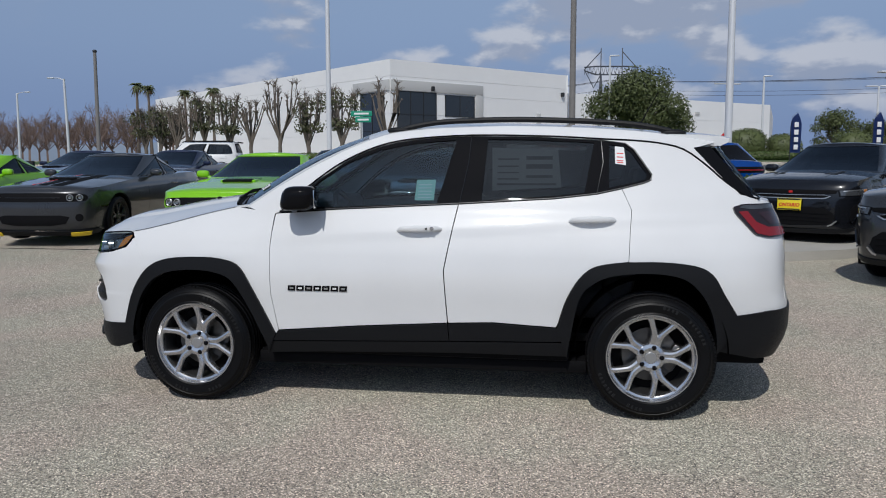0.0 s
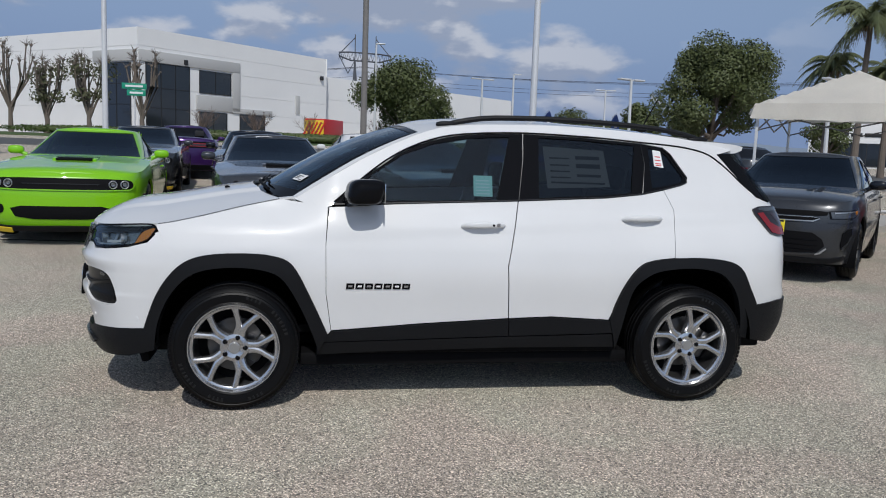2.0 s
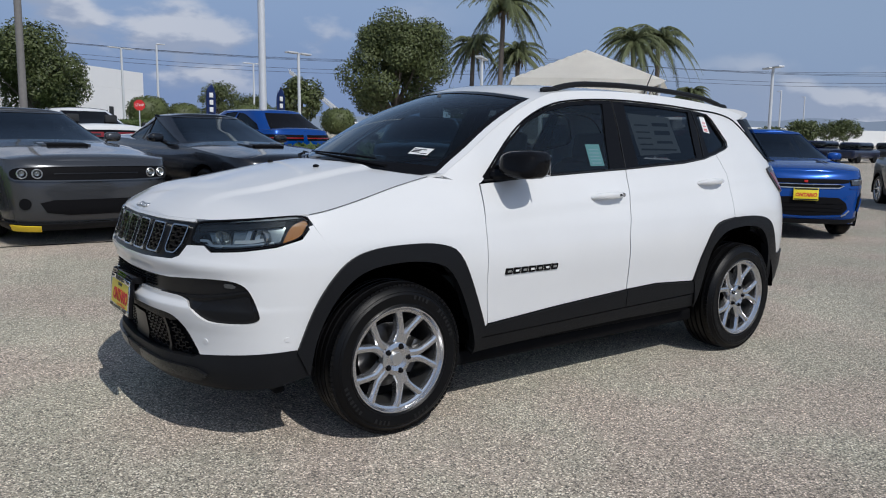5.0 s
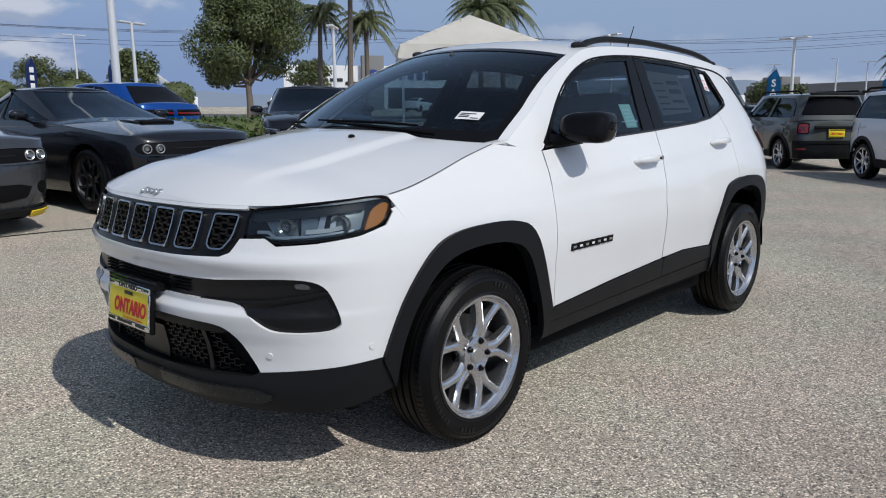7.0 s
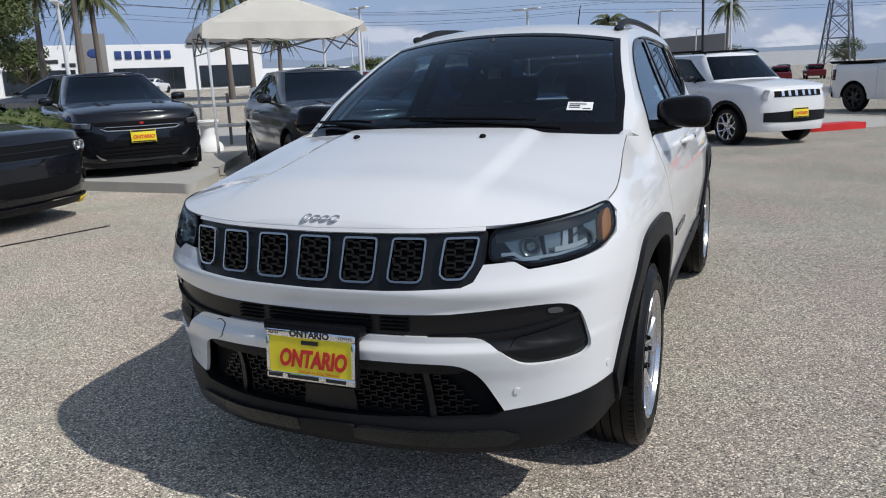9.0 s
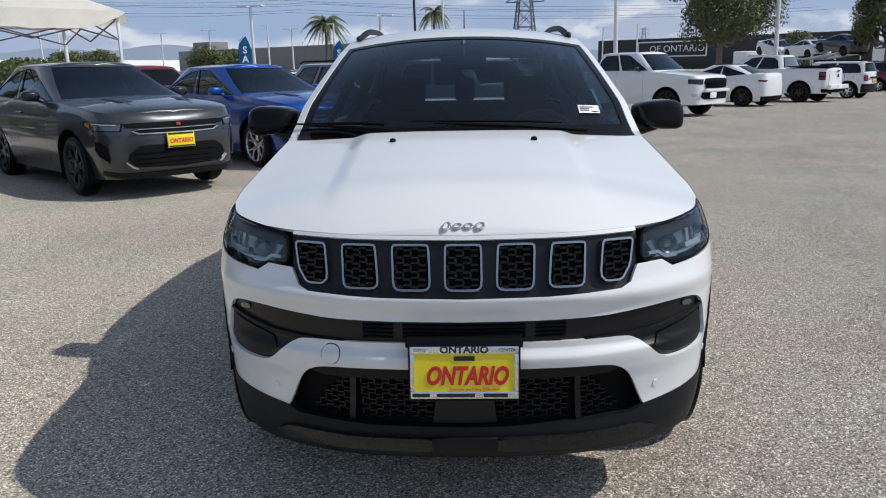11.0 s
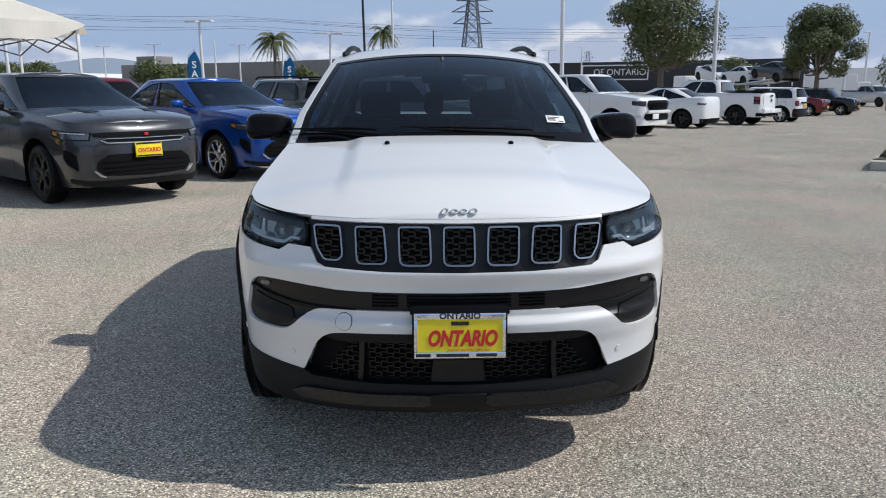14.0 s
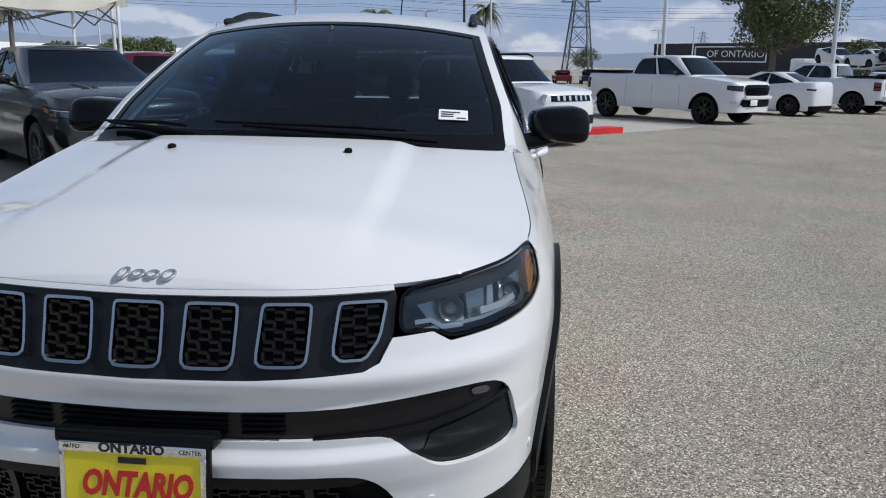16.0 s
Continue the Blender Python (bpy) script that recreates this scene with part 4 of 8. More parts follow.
# the model badge on the front door: seven dark plain strokes with bright edges
for flip in (False, True):
    for k in range(7):
        a = 2.082 + k * .0505
        shape = [(a, .680), (a + .043, .680), (a + .046, .710), (a + .003, .710)]
        badge = drape("badge_letter", shape, body, GLOSS_BLACK, front_doors[flip], out=0.006, thick=0.006, flip=flip)
        drape("badge_face", [(a + .012, .690), (a + .034, .690), (a + .035, .700), (a + .013, .700)], body, WHITE if k % 2 else SATIN, badge, out=0.0068, thick=0.002, flip=flip)

# licence plate frame with the dealer's card
plate = new("plate_holder")
plate.parent = suv
PM = Matrix.Translation((-2.283, 0, .587)) @ Euler((radians(90 - 5), 0, radians(-90))).to_matrix().to_4x4()
bm = box(bmesh.new(), (.325, .175, .018), (0, 0, -.012), .006)
box(bm, (.34, .03, .06), (0, .085, -.035), .006)
bm.transform(PM)
part("plate_bracket", bm, GLOSS_BLACK, plate)
bm = bmesh.new()
for size, at in (((.312, .022, .006), (0, .067, 0)), ((.312, .022, .006), (0, -.067, 0)), ((.012, .112, .006), (.150, 0, 0)), ((.012, .112, .006), (-.150, 0, 0))):
    box(bm, size, at, .002)
bm.transform(PM)
part("plate_frame", bm, CHROME, plate, "chrome plate frame")
bm = box(bmesh.new(), (.29, .114, .003), (0, 0, -.002))
bm.transform(PM)
part("plate_card", bm, YELLOW, plate, "yellow dealer card")
words("plate_word", "ONTARIO", .074, PM @ Matrix.Translation((.006, -.012, .001)), INK_RED, plate, .0006, .70, shear=.25, bold=.0030)
words("plate_word", "ONTARIO", .028, PM @ Matrix.Translation((0, .0675, .0035)), INK_BLACK, plate, .0004, 1.1, bold=.001)
words("plate_word", "AUTO", .013, PM @ Matrix.Translation((-.128, .067, .0035)), INK_BLACK, plate, .0004, 1.0)
words("plate_word", "CENTER", .013, PM @ Matrix.Translation((.124, .067, .0035)), INK_BLACK, plate, .0004, 1.0)
words("plate_word", "Discover the 5-Star Difference", .0115, PM @ Matrix.Translation((.03, -.050, .001)), INK_RED, plate, .0003, 1.0)
for size, at in (((.06, .013), (0, .042)), ((.05, .011), (-.125, -.067)), ((.11, .011), (-.025, -.067)), ((.07, .011), (.09, -.067))):
    bm = box(bmesh.new(), (*size, .0006), (*at, .0034 if abs(at[1]) > .06 else .0012))
    bm.transform(PM)
    part("plate_bar", bm, INK_BLACK, plate)

# wheels
def wheel_parts(parent, r=.346, w=.225, rim=.236, spokes="forked", rim_mat=ALLOY, detail=True):
    """Tyre, rim, spokes, brake and bolts; the outer face looks to -y, the hub's face lies at y = 0."""
    h = w / 2
    y0 = .045   # the middle of the tyre behind the hub's face
    bm = bmesh.new()
    prof = [(rim - .012, y0 - h * .80), (rim + .004, y0 - h * .92), (rim + .012, y0 - h * .965), (rim + .015, y0 - h * .995), (rim + .019, y0 - h * .97), (rim + .032, y0 - h * .985), (rim + .060, y0 - h), (r - .040, y0 - h * .945), (r - .037, y0 - h * .96), (r - .032, y0 - h * .925), (r - .014, y0 - h * .80), (r - .004, y0 - h * .60),
            (r - .001, y0 - h * .50), (r - .009, y0 - h * .48), (r - .009, y0 - h * .42), (r, y0 - h * .40), (r, y0 - h * .16), (r - .009, y0 - h * .14), (r - .009, y0 - h * .08), (r, y0 - h * .06),
            (r, y0 + h * .16), (r - .009, y0 + h * .18), (r - .009, y0 + h * .24), (r, y0 + h * .26), (r, y0 + h * .44), (r - .009, y0 + h * .46), (r - .009, y0 + h * .52), (r - .002, y0 + h * .54), (r - .004, y0 + h * .6), (r - .014, y0 + h * .8), (r - .05, y0 + h * .98), (rim, y0 + h * .85)]
    lathe(bm, prof, 72 if detail else 32)
    tyre = part("tyre", bm, RUBBER, parent, "black rubber tyre")
    if detail:   # tread grooves and blocks
        bm = bmesh.new()
        for k in range(90):
            a = 2 * math.pi * k / 90
            turn = Euler((0, -a, 0)).to_matrix().to_4x4()
            for side in (-1, 1):
                box(bm, (.012, h * .34, .0195), Vector(((r - .0112) * math.cos(a), y0 + side * h * .66, (r - .0112) * math.sin(a))), turn=turn)
        tagged(part("tread", bm, RUBBER, tyre), kind="stuff")
        bm = bmesh.new()   # raised lettering on the sidewall, as plain bars
        for start in (35, 80, 215, 262, 305):
            for j in range(7 if start in (35, 215) else 4):
                a = radians(start + j * 4.6)
                box(bm, (.018, .0034, .009 if j % 3 else .012), Vector(((rim + .050) * math.cos(a), y0 - h * 1.004, (rim + .050) * math.sin(a))), 0, Euler((0, -a, 0)).to_matrix().to_4x4())
        tagged(part("sidewall_mark", bm, SIDEWALL, tyre, "raised plain marks on the sidewall", smooth=False), kind="stuff")
    bm = bmesh.new()
    lathe(bm, [(rim + .006, y0 - h * .93), (rim + .004, y0 - h * .97), (rim - .001, y0 - h * .965), (rim - .007, y0 - h * .86), (rim - .012, y0 - h * .78)], 64 if detail else 32)
    face = y0 - h * .80
    if detail:   # the bright inner ring that the spokes run into
        lathe(bm, [(rim - .009, face - .004), (rim - .013, face - .0035), (rim - .021, face + .001), (rim - .024, face + .008), (rim - .022, face + .03)], 64)
    rim_ob = part("rim", bm, rim_mat, parent)
    bm = bmesh.new()
    lathe(bm, [(rim - .0118, y0 - h * .785), (rim - .022, y0 - h * .62), (rim - .024, y0 - h * .3), (rim - .035, y0 + h * .8)], 48 if detail else 24)
    part("rim_barrel", bm, WHEEL_BARREL if detail else BARREL, rim_ob)
    bm = bmesh.new()
    n = 5
    # five forked spokes: a short root lobe that splits in two arms, each with a chamfered face
    stations = [(.050, .012, .013, .028, .05), (.080, .0125, .0095, .0235, .05), (.105, .0135, .006, .0200, .05), (.125, .0165, .004, .0188, .05), (.140, .0225, .003, .0180, .048), (.165, .0355, .0005, .0174, .045), (.195, .0520, -.002, .0176, .042), (.214, .0630, -.003, .0205, .041), (.2285, .0705, -.003, .0290, .040)]
    for k in range(n):
        a = 2 * math.pi * k / n + math.pi / 2
        for s in (-1, 1):
            rings = []
            for rr, lat, yy, wd, dp in stations:
                rr, lat, wd = rr * rim / .236, lat * rim / .236, wd * rim / .236
                ang = a + s * math.asin(lat / rr)
                c, t = Vector((rr * math.cos(ang), face + yy, rr * math.sin(ang))), Vector((-math.sin(ang), 0, math.cos(ang)))
                rings.append([bm.verts.new(c + t * wd * e + Vector((0, f, 0))) for e, f in ((-1, .013), (-.74, .0042), (-.25, .0006), (.25, .0006), (.74, .0042), (1, .013), (.85, dp), (-.85, dp))])
            for p, q in zip(rings, rings[1:]):
                for j in range(8):
                    bm.faces.new((p[j], p[(j + 1) % 8], q[(j + 1) % 8], q[j]))
            bm.faces.new(rings[0][::-1])
            bm.faces.new(rings[-1])
    lathe(bm, [(.001, face + .010), (.034, face + .010), (.055, face + .004), (.074, face + .009), (.080, face + .03), (.06, face + .05)], 40)
    part("spokes", bm, rim_mat, rim_ob, angle=14)
    bm = bmesh.new()
    cyl(bm, .030, .028, (0, face + .012, 0), (0, face + .003, 0), 24)
    part("hub_cap", bm, SATIN if rim_mat is ALLOY else rim_mat, rim_ob)
    if detail:
        for k in range(n):
            a = 2 * math.pi * k / n + math.pi / 2
            bm = bmesh.new()
            cyl(bm, .0135, .0135, (.058 * math.cos(a), face + .012, .058 * math.sin(a)), (.058 * math.cos(a), face + .0045, .058 * math.sin(a)), 12)
            lathe(bm, [(.010, face + .004), (.0095, face - .006), (.004, face - .008), (.0005, face - .008)], 6, Matrix.Translation((.058 * math.cos(a), 0, .058 * math.sin(a))))
            part("wheel_bolt", bm, GLOSS_BLACK, rim_ob)
    bm = bmesh.new()
    lathe(bm, [(.05, y0 + .008), (.148, y0 + .008), (.150, y0 + .012), (.150, y0 + .03), (.148, y0 + .034), (.05, y0 + .034)], 40)
    part("brake_disc", bm, STEEL, parent)
    if detail:
        bm = box(bmesh.new(), (.07, .09, .16), (.125, y0 + .02, .02), .018, Euler((0, radians(12), 0)).to_matrix().to_4x4())
        part("brake_caliper", bm, STEEL, parent)
    bm = bmesh.new()
    lathe(bm, [(.001, y0 + .05), (rim - .03, y0 + .05), (rim - .03, y0 + .06)], 32)
    part("wheel_back", bm, DARK, parent)


first = new("front_wheel")
first.parent = suv
wheel_parts(first)
first.matrix_basis = pose(-1.330, -.822, .346, 0, 18)
for name, m in (("rear_wheel", pose(1.283, -.822, .346, 0, 16)), ("front_wheel", pose(-1.330, .822, .346, 0, 20, 180)), ("rear_wheel", pose(1.283, .822, .346, 0, 50, 180))):
    w = copy_thing(first, m)
    w.name = name
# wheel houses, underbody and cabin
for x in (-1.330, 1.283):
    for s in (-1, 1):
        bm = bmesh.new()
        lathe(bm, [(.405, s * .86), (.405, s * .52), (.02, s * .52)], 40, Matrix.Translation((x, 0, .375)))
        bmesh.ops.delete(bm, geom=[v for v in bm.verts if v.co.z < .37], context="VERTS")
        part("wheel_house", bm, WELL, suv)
# the low pan and shields are unseen, added to darken the ground beneath
for name, size, at in (("underbody", (3.9, 1.10, .10), (0, 0, .30)), ("floor_pan", (1.7, 1.62, .08), (0, 0, .335)), ("floor_shield", (1.94, 1.52, .08), (-.02, 0, .252)), ("engine_shield", (.75, 1.0, .06), (-1.36, 0, .268)), ("rear_shield", (.9, 1.0, .07), (1.38, 0, .285))):
    part(name, box(bmesh.new(), size, at, .02), DARK, suv)
for s in (-1, 1):
    bm = box(bmesh.new(), (.05, .20, .07), (-1.82, s * .60, .262), .015, Euler((0, radians(-14), 0)).to_matrix().to_4x4())
    part("tyre_deflector", bm, DARK, suv)
bm = box(bmesh.new(), (.35, 1.36, .30), (-.86, 0, 1.02), .06)
box(bm, (.20, .26, .40), (-.62, 0, .80), .04)
part("dashboard", bm, TRIM, suv)
bm = bmesh.new()
lathe(bm, [(.175 + .016 * math.cos(a), .016 * math.sin(a)) for a in np.linspace(0, 2 * math.pi, 9)[:-1]], 32, Euler((0, 0, radians(90))).to_matrix().to_4x4(), True)
box(bm, (.05, .30, .04), (0, 0, 0), .01)
box(bm, (.05, .09, .15), (0, 0, -.07), .01)
bm.transform(Matrix.Translation((-.52, -.37, 1.06)) @ Euler((0, radians(-24), 0)).to_matrix().to_4x4())
part("steering_wheel", bm, TRIM, suv)
for x, y, w in ((-.02, -.37, .50), (-.02, .37, .50), (.86, -.42, .55), (.86, .42, .55), (.86, 0, .28)):
    bm = box(bmesh.new(), (.52, w, .18), (x, y, .60), .06, None, 3)
    box(bm, (.16, w, .58), (x + .31, y, .90), .06, Euler((0, radians(14), 0)).to_matrix().to_4x4(), 3)
    box(bm, (.10, w * .52, .17), (x + .40, y, 1.28), .04, Euler((0, radians(10), 0)).to_matrix().to_4x4(), 3)
    part("seat", bm, CLOTH, suv, "dark cloth seat")
drape("headlining", [(-.9, 2.56), (.9, 2.56), (.9, 4.4), (-.9, 4.4)], roof_map, material("grey headlining", (.12, .12, .118), .9, 0, 0, .08, 300), suv, out=-.035, thick=.01, step=(.2, .2))
bm = box(bmesh.new(), (.9, .98, .40), (1.55, 0, .72), .04)
box(bm, (2.2, 1.45, .05), (.1, 0, .42), .01)
part("cabin_floor", bm, DARK, suv)
for s in (-1, 1):
    bm = box(bmesh.new(), (1.55, .05, .50), (.10, s * .745, .80), .02)
    part("door_lining", bm, TRIM, suv)
bm = box(bmesh.new(), (.03, .22, .07), (-.56, 0, 1.46), .02)
cyl(bm, .012, .012, (-.56, 0, 1.48), (-.50, 0, 1.56), 8)
part("rear_view_mirror", bm, TRIM, suv)
# stickers on the glass
drape("window_sticker", [(2.795, 1.195), (2.905, 1.195), (2.91, 1.31), (2.80, 1.31)], body, PAPER_GREEN, suv, out=-.016, thick=.001, label="pale green paper sticker inside the window")
for k in range(5):
    drape("sticker_line", [(2.812, 1.285 - k * .018), (2.89, 1.285 - k * .018), (2.89, 1.279 - k * .018), (2.812, 1.279 - k * .018)], body, PAPER, suv, out=-.0152, thick=.0004)
drape("price_form", [(3.235, 1.25), (3.62, 1.268), (3.60, 1.475), (3.225, 1.49)], body, PAPER_DIM, suv, out=-.015, thick=.001, label="grey printed price form inside the tinted glass")
for a, z, w, h in ((3.42, 1.42, .15, .02), (3.42, 1.37, .15, .025), (3.42, 1.32, .15, .015), (3.26, 1.28, .33, .01), (3.26, 1.42, .12, .008), (3.26, 1.38, .12, .008), (3.26, 1.345, .12, .008), (3.26, 1.31, .12, .008)):
    drape("form_line", [(a, z), (a + w, z), (a + w, z + h), (a, z + h)], body, TRIM, suv, out=-.0142, thick=.0004)
drape("window_tag", [(3.915, 1.395), (3.975, 1.385), (3.965, 1.485), (3.915, 1.49)], body, PAPER, suv, out=-.008, thick=.001, label="white and red paper tag")
for z in (1.45, 1.43, 1.41, 1.40):
    drape("tag_line", [(3.925, z - .002), (3.96, z - .004), (3.96, z + .002), (3.925, z + .004)], body, INK_RED, suv, out=-.0074, thick=.0003)
drape("stock_sticker", [(.665, .165), (.795, .165), (.795, .225), (.665, .225)], windscreen, PAPER, suv, out=.002, thick=.001, label="white paper stock sticker on the windscreen")
for a, h, w in ((.675, .205, .085), (.675, .192, .055), (.675, .180, .055), (.745, .172, .04)):
    drape("sticker_bar", [(a, h), (a + w, h), (a + w, h + .007), (a, h + .007)], windscreen, INK_BLACK, suv, out=.003, thick=.0004)


# ---- the other cars on the lot ----
class Kind:
    """A car's measures: half length, half width, heights of nose, cowl, belt, tail and roof, cabin stations and wheels."""

    def __init__(self, half, wide, nose, cowl, belt, tail, roof, base, top, axles, wheel, sill=.22, crown=.07, cabin=(.84, .62), arch=.07):
        self.half, self.wide, self.nose, self.cowl, self.belt, self.tail, self.roof = half, wide, nose, cowl, belt, tail, roof
        self.base, self.top, self.axles, self.wheel, self.sill, self.crown, self.cabin, self.arch = base, top, axles, wheel, sill, crown, cabin, arch
        h, w = half, wide
        plan = [(-h, 0), (-h + .02, .36 * w), (-h + .07, .62 * w), (-h + .17, .82 * w), (-h + .34, .92 * w), (-h + .75, .975 * w), (-h + 1.3, w), (h - 1.2, w), (h - .65, .975 * w),
                (h - .30, .91 * w), (h - .12, .76 * w), (h - .04, .45 * w), (h, 0)]
        top_z = max(belt, tail, cowl) + .2
        self.shell = Shell(plan,
                           ([.10, .22, .38, .55, nose - .14, nose - .05, nose, nose + .08, top_z], [.14, .05, .0, .0, .02, .05, .09, .22, .40]),
                           ([.10, .22, .40, .60, tail - .12, tail, top_z], [.16, .08, .0, .0, .03, .07, .25]),
                           ([.10, .22, .42, .66, belt - .22, belt - .10, belt, top_z], [.14, .07, .03, .0, .008, .03, .075, .22]))
        s = self.shell
        knots = [0, s.at_x(-h + .16), s.at_x(base[0] - .55), s.at_x(base[0] + .15), s.at_x(0.2), s.at_x(base[1] - .2), s.at_x(h - .16), s.length]
        self.edge = smooth_curve(knots, [nose, nose + .01, (nose + cowl) / 2 + .02, cowl, belt, max(belt, tail), tail, tail - .02])

    def deck(self, v, u):
        e = self.shell(u, self.edge(u))
        v, u = np.asarray(v, float), np.asarray(u, float)
        rise = self.crown * np.clip(np.minimum(u, self.shell.length - u) / .9, 0, 1) ** .8
        return np.stack([e[:, 0], v * e[:, 1], e[:, 2] + rise * (1 - np.abs(v) ** 2.6)], -1)

    def cab(self, s, h):
        s, h = np.asarray(s, float), np.asarray(h, float)
        hand, a = np.where(s < 0, -1.0, 1.0), np.abs(s)
        hand, a = np.where(a > 1, -hand, hand), np.where(a > 1, 2 - a, a)
        f, r = self.base[0] + (self.top[0] - self.base[0]) * h, self.base[1] + (self.top[1] - self.base[1]) * h
        w = self.cabin[0] + (self.cabin[1] - self.cabin[0]) * np.clip(h, 0, 2) ** 1.15
        ks = np.array([0, .14, .25, .31, .37, .46, .70, .78, .85, .92, 1.0])
        kx = np.array([0, .02, .07, .14, .30, .55])
        y = smooth_curve(ks, [0, .45, .80, .92, .975, 1, .98, .93, .80, .45, 0])(a)
        front = np.interp(a, ks[:6], kx)
        rear = np.interp(a, ks[6:], [.42, .20, .08, .02, 0])
        x = np.where(a <= .46, f + front, np.where(a >= .70, r - rear, 0))
        mid = (a > .46) & (a < .70)
        x = np.where(mid, f + .55 + (r - .42 - f - .55) * (a - .46) / .24, x)
        base = np.interp(x, [self.base[0], self.base[0] + .5, self.base[1] - .4, self.base[1]], [self.cowl + .04, self.belt - .015, self.belt - .015, max(self.tail, self.belt) - .0])
        z = base + (self.roof - .045 - base) * h
        return np.stack([x, -hand * w * y, z], -1)

    def lid(self, v, s):
        e = self.cab(s, np.ones(np.shape(s)))
        v = np.asarray(v, float)
        return np.stack([e[:, 0], v * e[:, 1], e[:, 2] + .045 * (1 - np.abs(v) ** 2.4) * np.clip(np.minimum(np.asarray(s), 1 - np.asarray(s)) / .3, 0, 1) ** .6], -1)


def wheel_template(name, r, w, rim, mat):
    """A simpler wheel for the cars further off."""
    ob = new(name)
    wheel_parts(ob, r, w, rim, rim_mat=mat, detail=False)
    return ob


def build_car(kind, name, label, mat, rim_mat, details, doors=1, pillar=.57, glass_mat=DARK_PANE, clad=None):
    """A whole car of a kind with its parts, its nose towards -x and its middle at the origin."""
    car = thing(name, label, "car", group="cars on the lot")
    sh, zs, r = kind.shell, kind.sill, kind.wheel
    ua, ub = (sh.at_x(x) for x in kind.axles)
    ra = r + kind.arch
    outline = [(0, zs + .02), (sh.at_x(-kind.half + .3), zs)]
    for u in (ua, ub):
        a0 = math.acos(min(1, max(-1, (zs - r) / ra)))
        outline += [(u - ra * math.sin(a), r + ra * math.cos(a)) for a in np.linspace(a0, -a0, 13)]
    outline += [(sh.at_x(kind.half - .3), zs), (sh.length, zs + .02)]
    outline += [(float(u), float(kind.edge(u))) for u in np.linspace(sh.length, 0, 22)]
    for flip in (False, True):
        drape("body_side", outline, sh, mat, car, step=.14, thick=.03, flip=flip)
        for u in (ua, ub):
            bm = bmesh.new()
            x = kind.axles[0] if u == ua else kind.axles[1]
            lathe(bm, [(ra - .004, (1 if flip else -1) * (kind.wide - .03)), (ra - .004, (1 if flip else -1) * (kind.wide - .38)), (.02, (1 if flip else -1) * (kind.wide - .38))], 28, Matrix.Translation((x, 0, r)))
            bmesh.ops.delete(bm, geom=[v for v in bm.verts if v.co.z < zs - .06], context="VERTS")
            part("wheel_house", bm, DARK, car)
            if clad:
                band = [(u - (ra + .06) * math.sin(a), r + (ra + .06) * math.cos(a)) for a in np.linspace(1.75, -1.75, 13)] + [(u - ra * math.sin(a), r + ra * math.cos(a)) for a in np.linspace(-1.75, 1.75, 13)]
                drape("wheel_arch", band, sh, clad, car, out=.012, step=.14, thick=.04, flip=flip)
        if clad:
            drape("sill", [(ua + ra, zs + .14), (ub - ra, zs + .16), (ub - ra, zs), (ua + ra, zs)], sh, clad, car, out=.012, step=.2, flip=flip)
        for k in range(doors):
            u0 = sh.at_x(kind.base[0] + .42) + k * 1.02
            gaps = [u0] if k == 0 else []
            gaps.append(u0 + (1.02 if doors > 1 else 1.32))
            for g in gaps:
                drape("door_gap", [(g - .003, zs + .10), (g + .003, zs + .10), (g + .003, kind.belt - .07), (g - .003, kind.belt - .07)], sh, DARK, car, out=.0012, thick=.006, step=.12, flip=flip)
            p = sh(u0 + (.86 if doors > 1 else 1.15), kind.belt - .14)
            bm = box(bmesh.new(), (.20, .035, .026), (p[0], (-1 if flip else 1) * (p[1] - .012), p[2]), .010)
            part("door_handle", bm, mat, car)
        bm = bmesh.new()
        s = 1 if flip else -1
        blob(bm, (kind.base[0] + .62, s * (kind.wide + .045), kind.belt + .07), (.062, .105, .062), 3.2, 14, 10)
        cyl(bm, .03, .025, (kind.base[0] + .62, s * (kind.wide - .10), kind.belt + .0), (kind.base[0] + .62, s * (kind.wide + .02), kind.belt + .05), 8)
        part("door_mirror", bm, details.get("mirror", mat), car)
    drape("deck", [(-1, 0), (1, 0), (1, sh.length), (-1, sh.length)], kind.deck, mat, car, step=(.14, .12), thick=.01, label="bonnet and tail panel")
    # cabin with openings and panes
    wind = [(-.315, .04), (.315, .04), (.29, .95), (-.29, .95)]
    if kind.base[1] - kind.top[1] < .5 and doors == 2:   # estate-like: glass to the tail
        side = [[(.375, .06), (.445, .87), (.50, .91), (pillar - .012, .92), (pillar - .012, .06)], [(pillar + .012, .06), (pillar + .012, .90), (.72, .87), (.76, .62), (.755, .10), (.73, .06)]]
    else:
        side = [[(.375, .06), (.445, .87), (.50, .91), (pillar, .92), (pillar, .06)], [(pillar + .02, .06), (pillar + .02, .90), (.66, .84), (.74, .40), (.735, .10)]]
    tail = [(.845, .10), (1.155, .10), (1.13, .90), (.87, .90)]
    panes = [wind] + side + [[(-a, b) for a, b in p] for p in side]
    drape("cabin_shell", [(-1, -.12), (1, -.12), (1, 1), (-1, 1)], kind.cab, mat, car, holes=panes, step=(.05, .2), thick=.03)
    for p, n in zip(panes, ("windscreen", "side_window", "side_window", "side_window", "side_window")):
        drape(n, shrunk(p, -.002), kind.cab, glass_mat, car, out=-.006, step=(.05, .2), thick=.004)
    drape("rear_window", tail, kind.cab, GLOSS_BLACK, car, out=.004, step=(.05, .2), thick=.01)
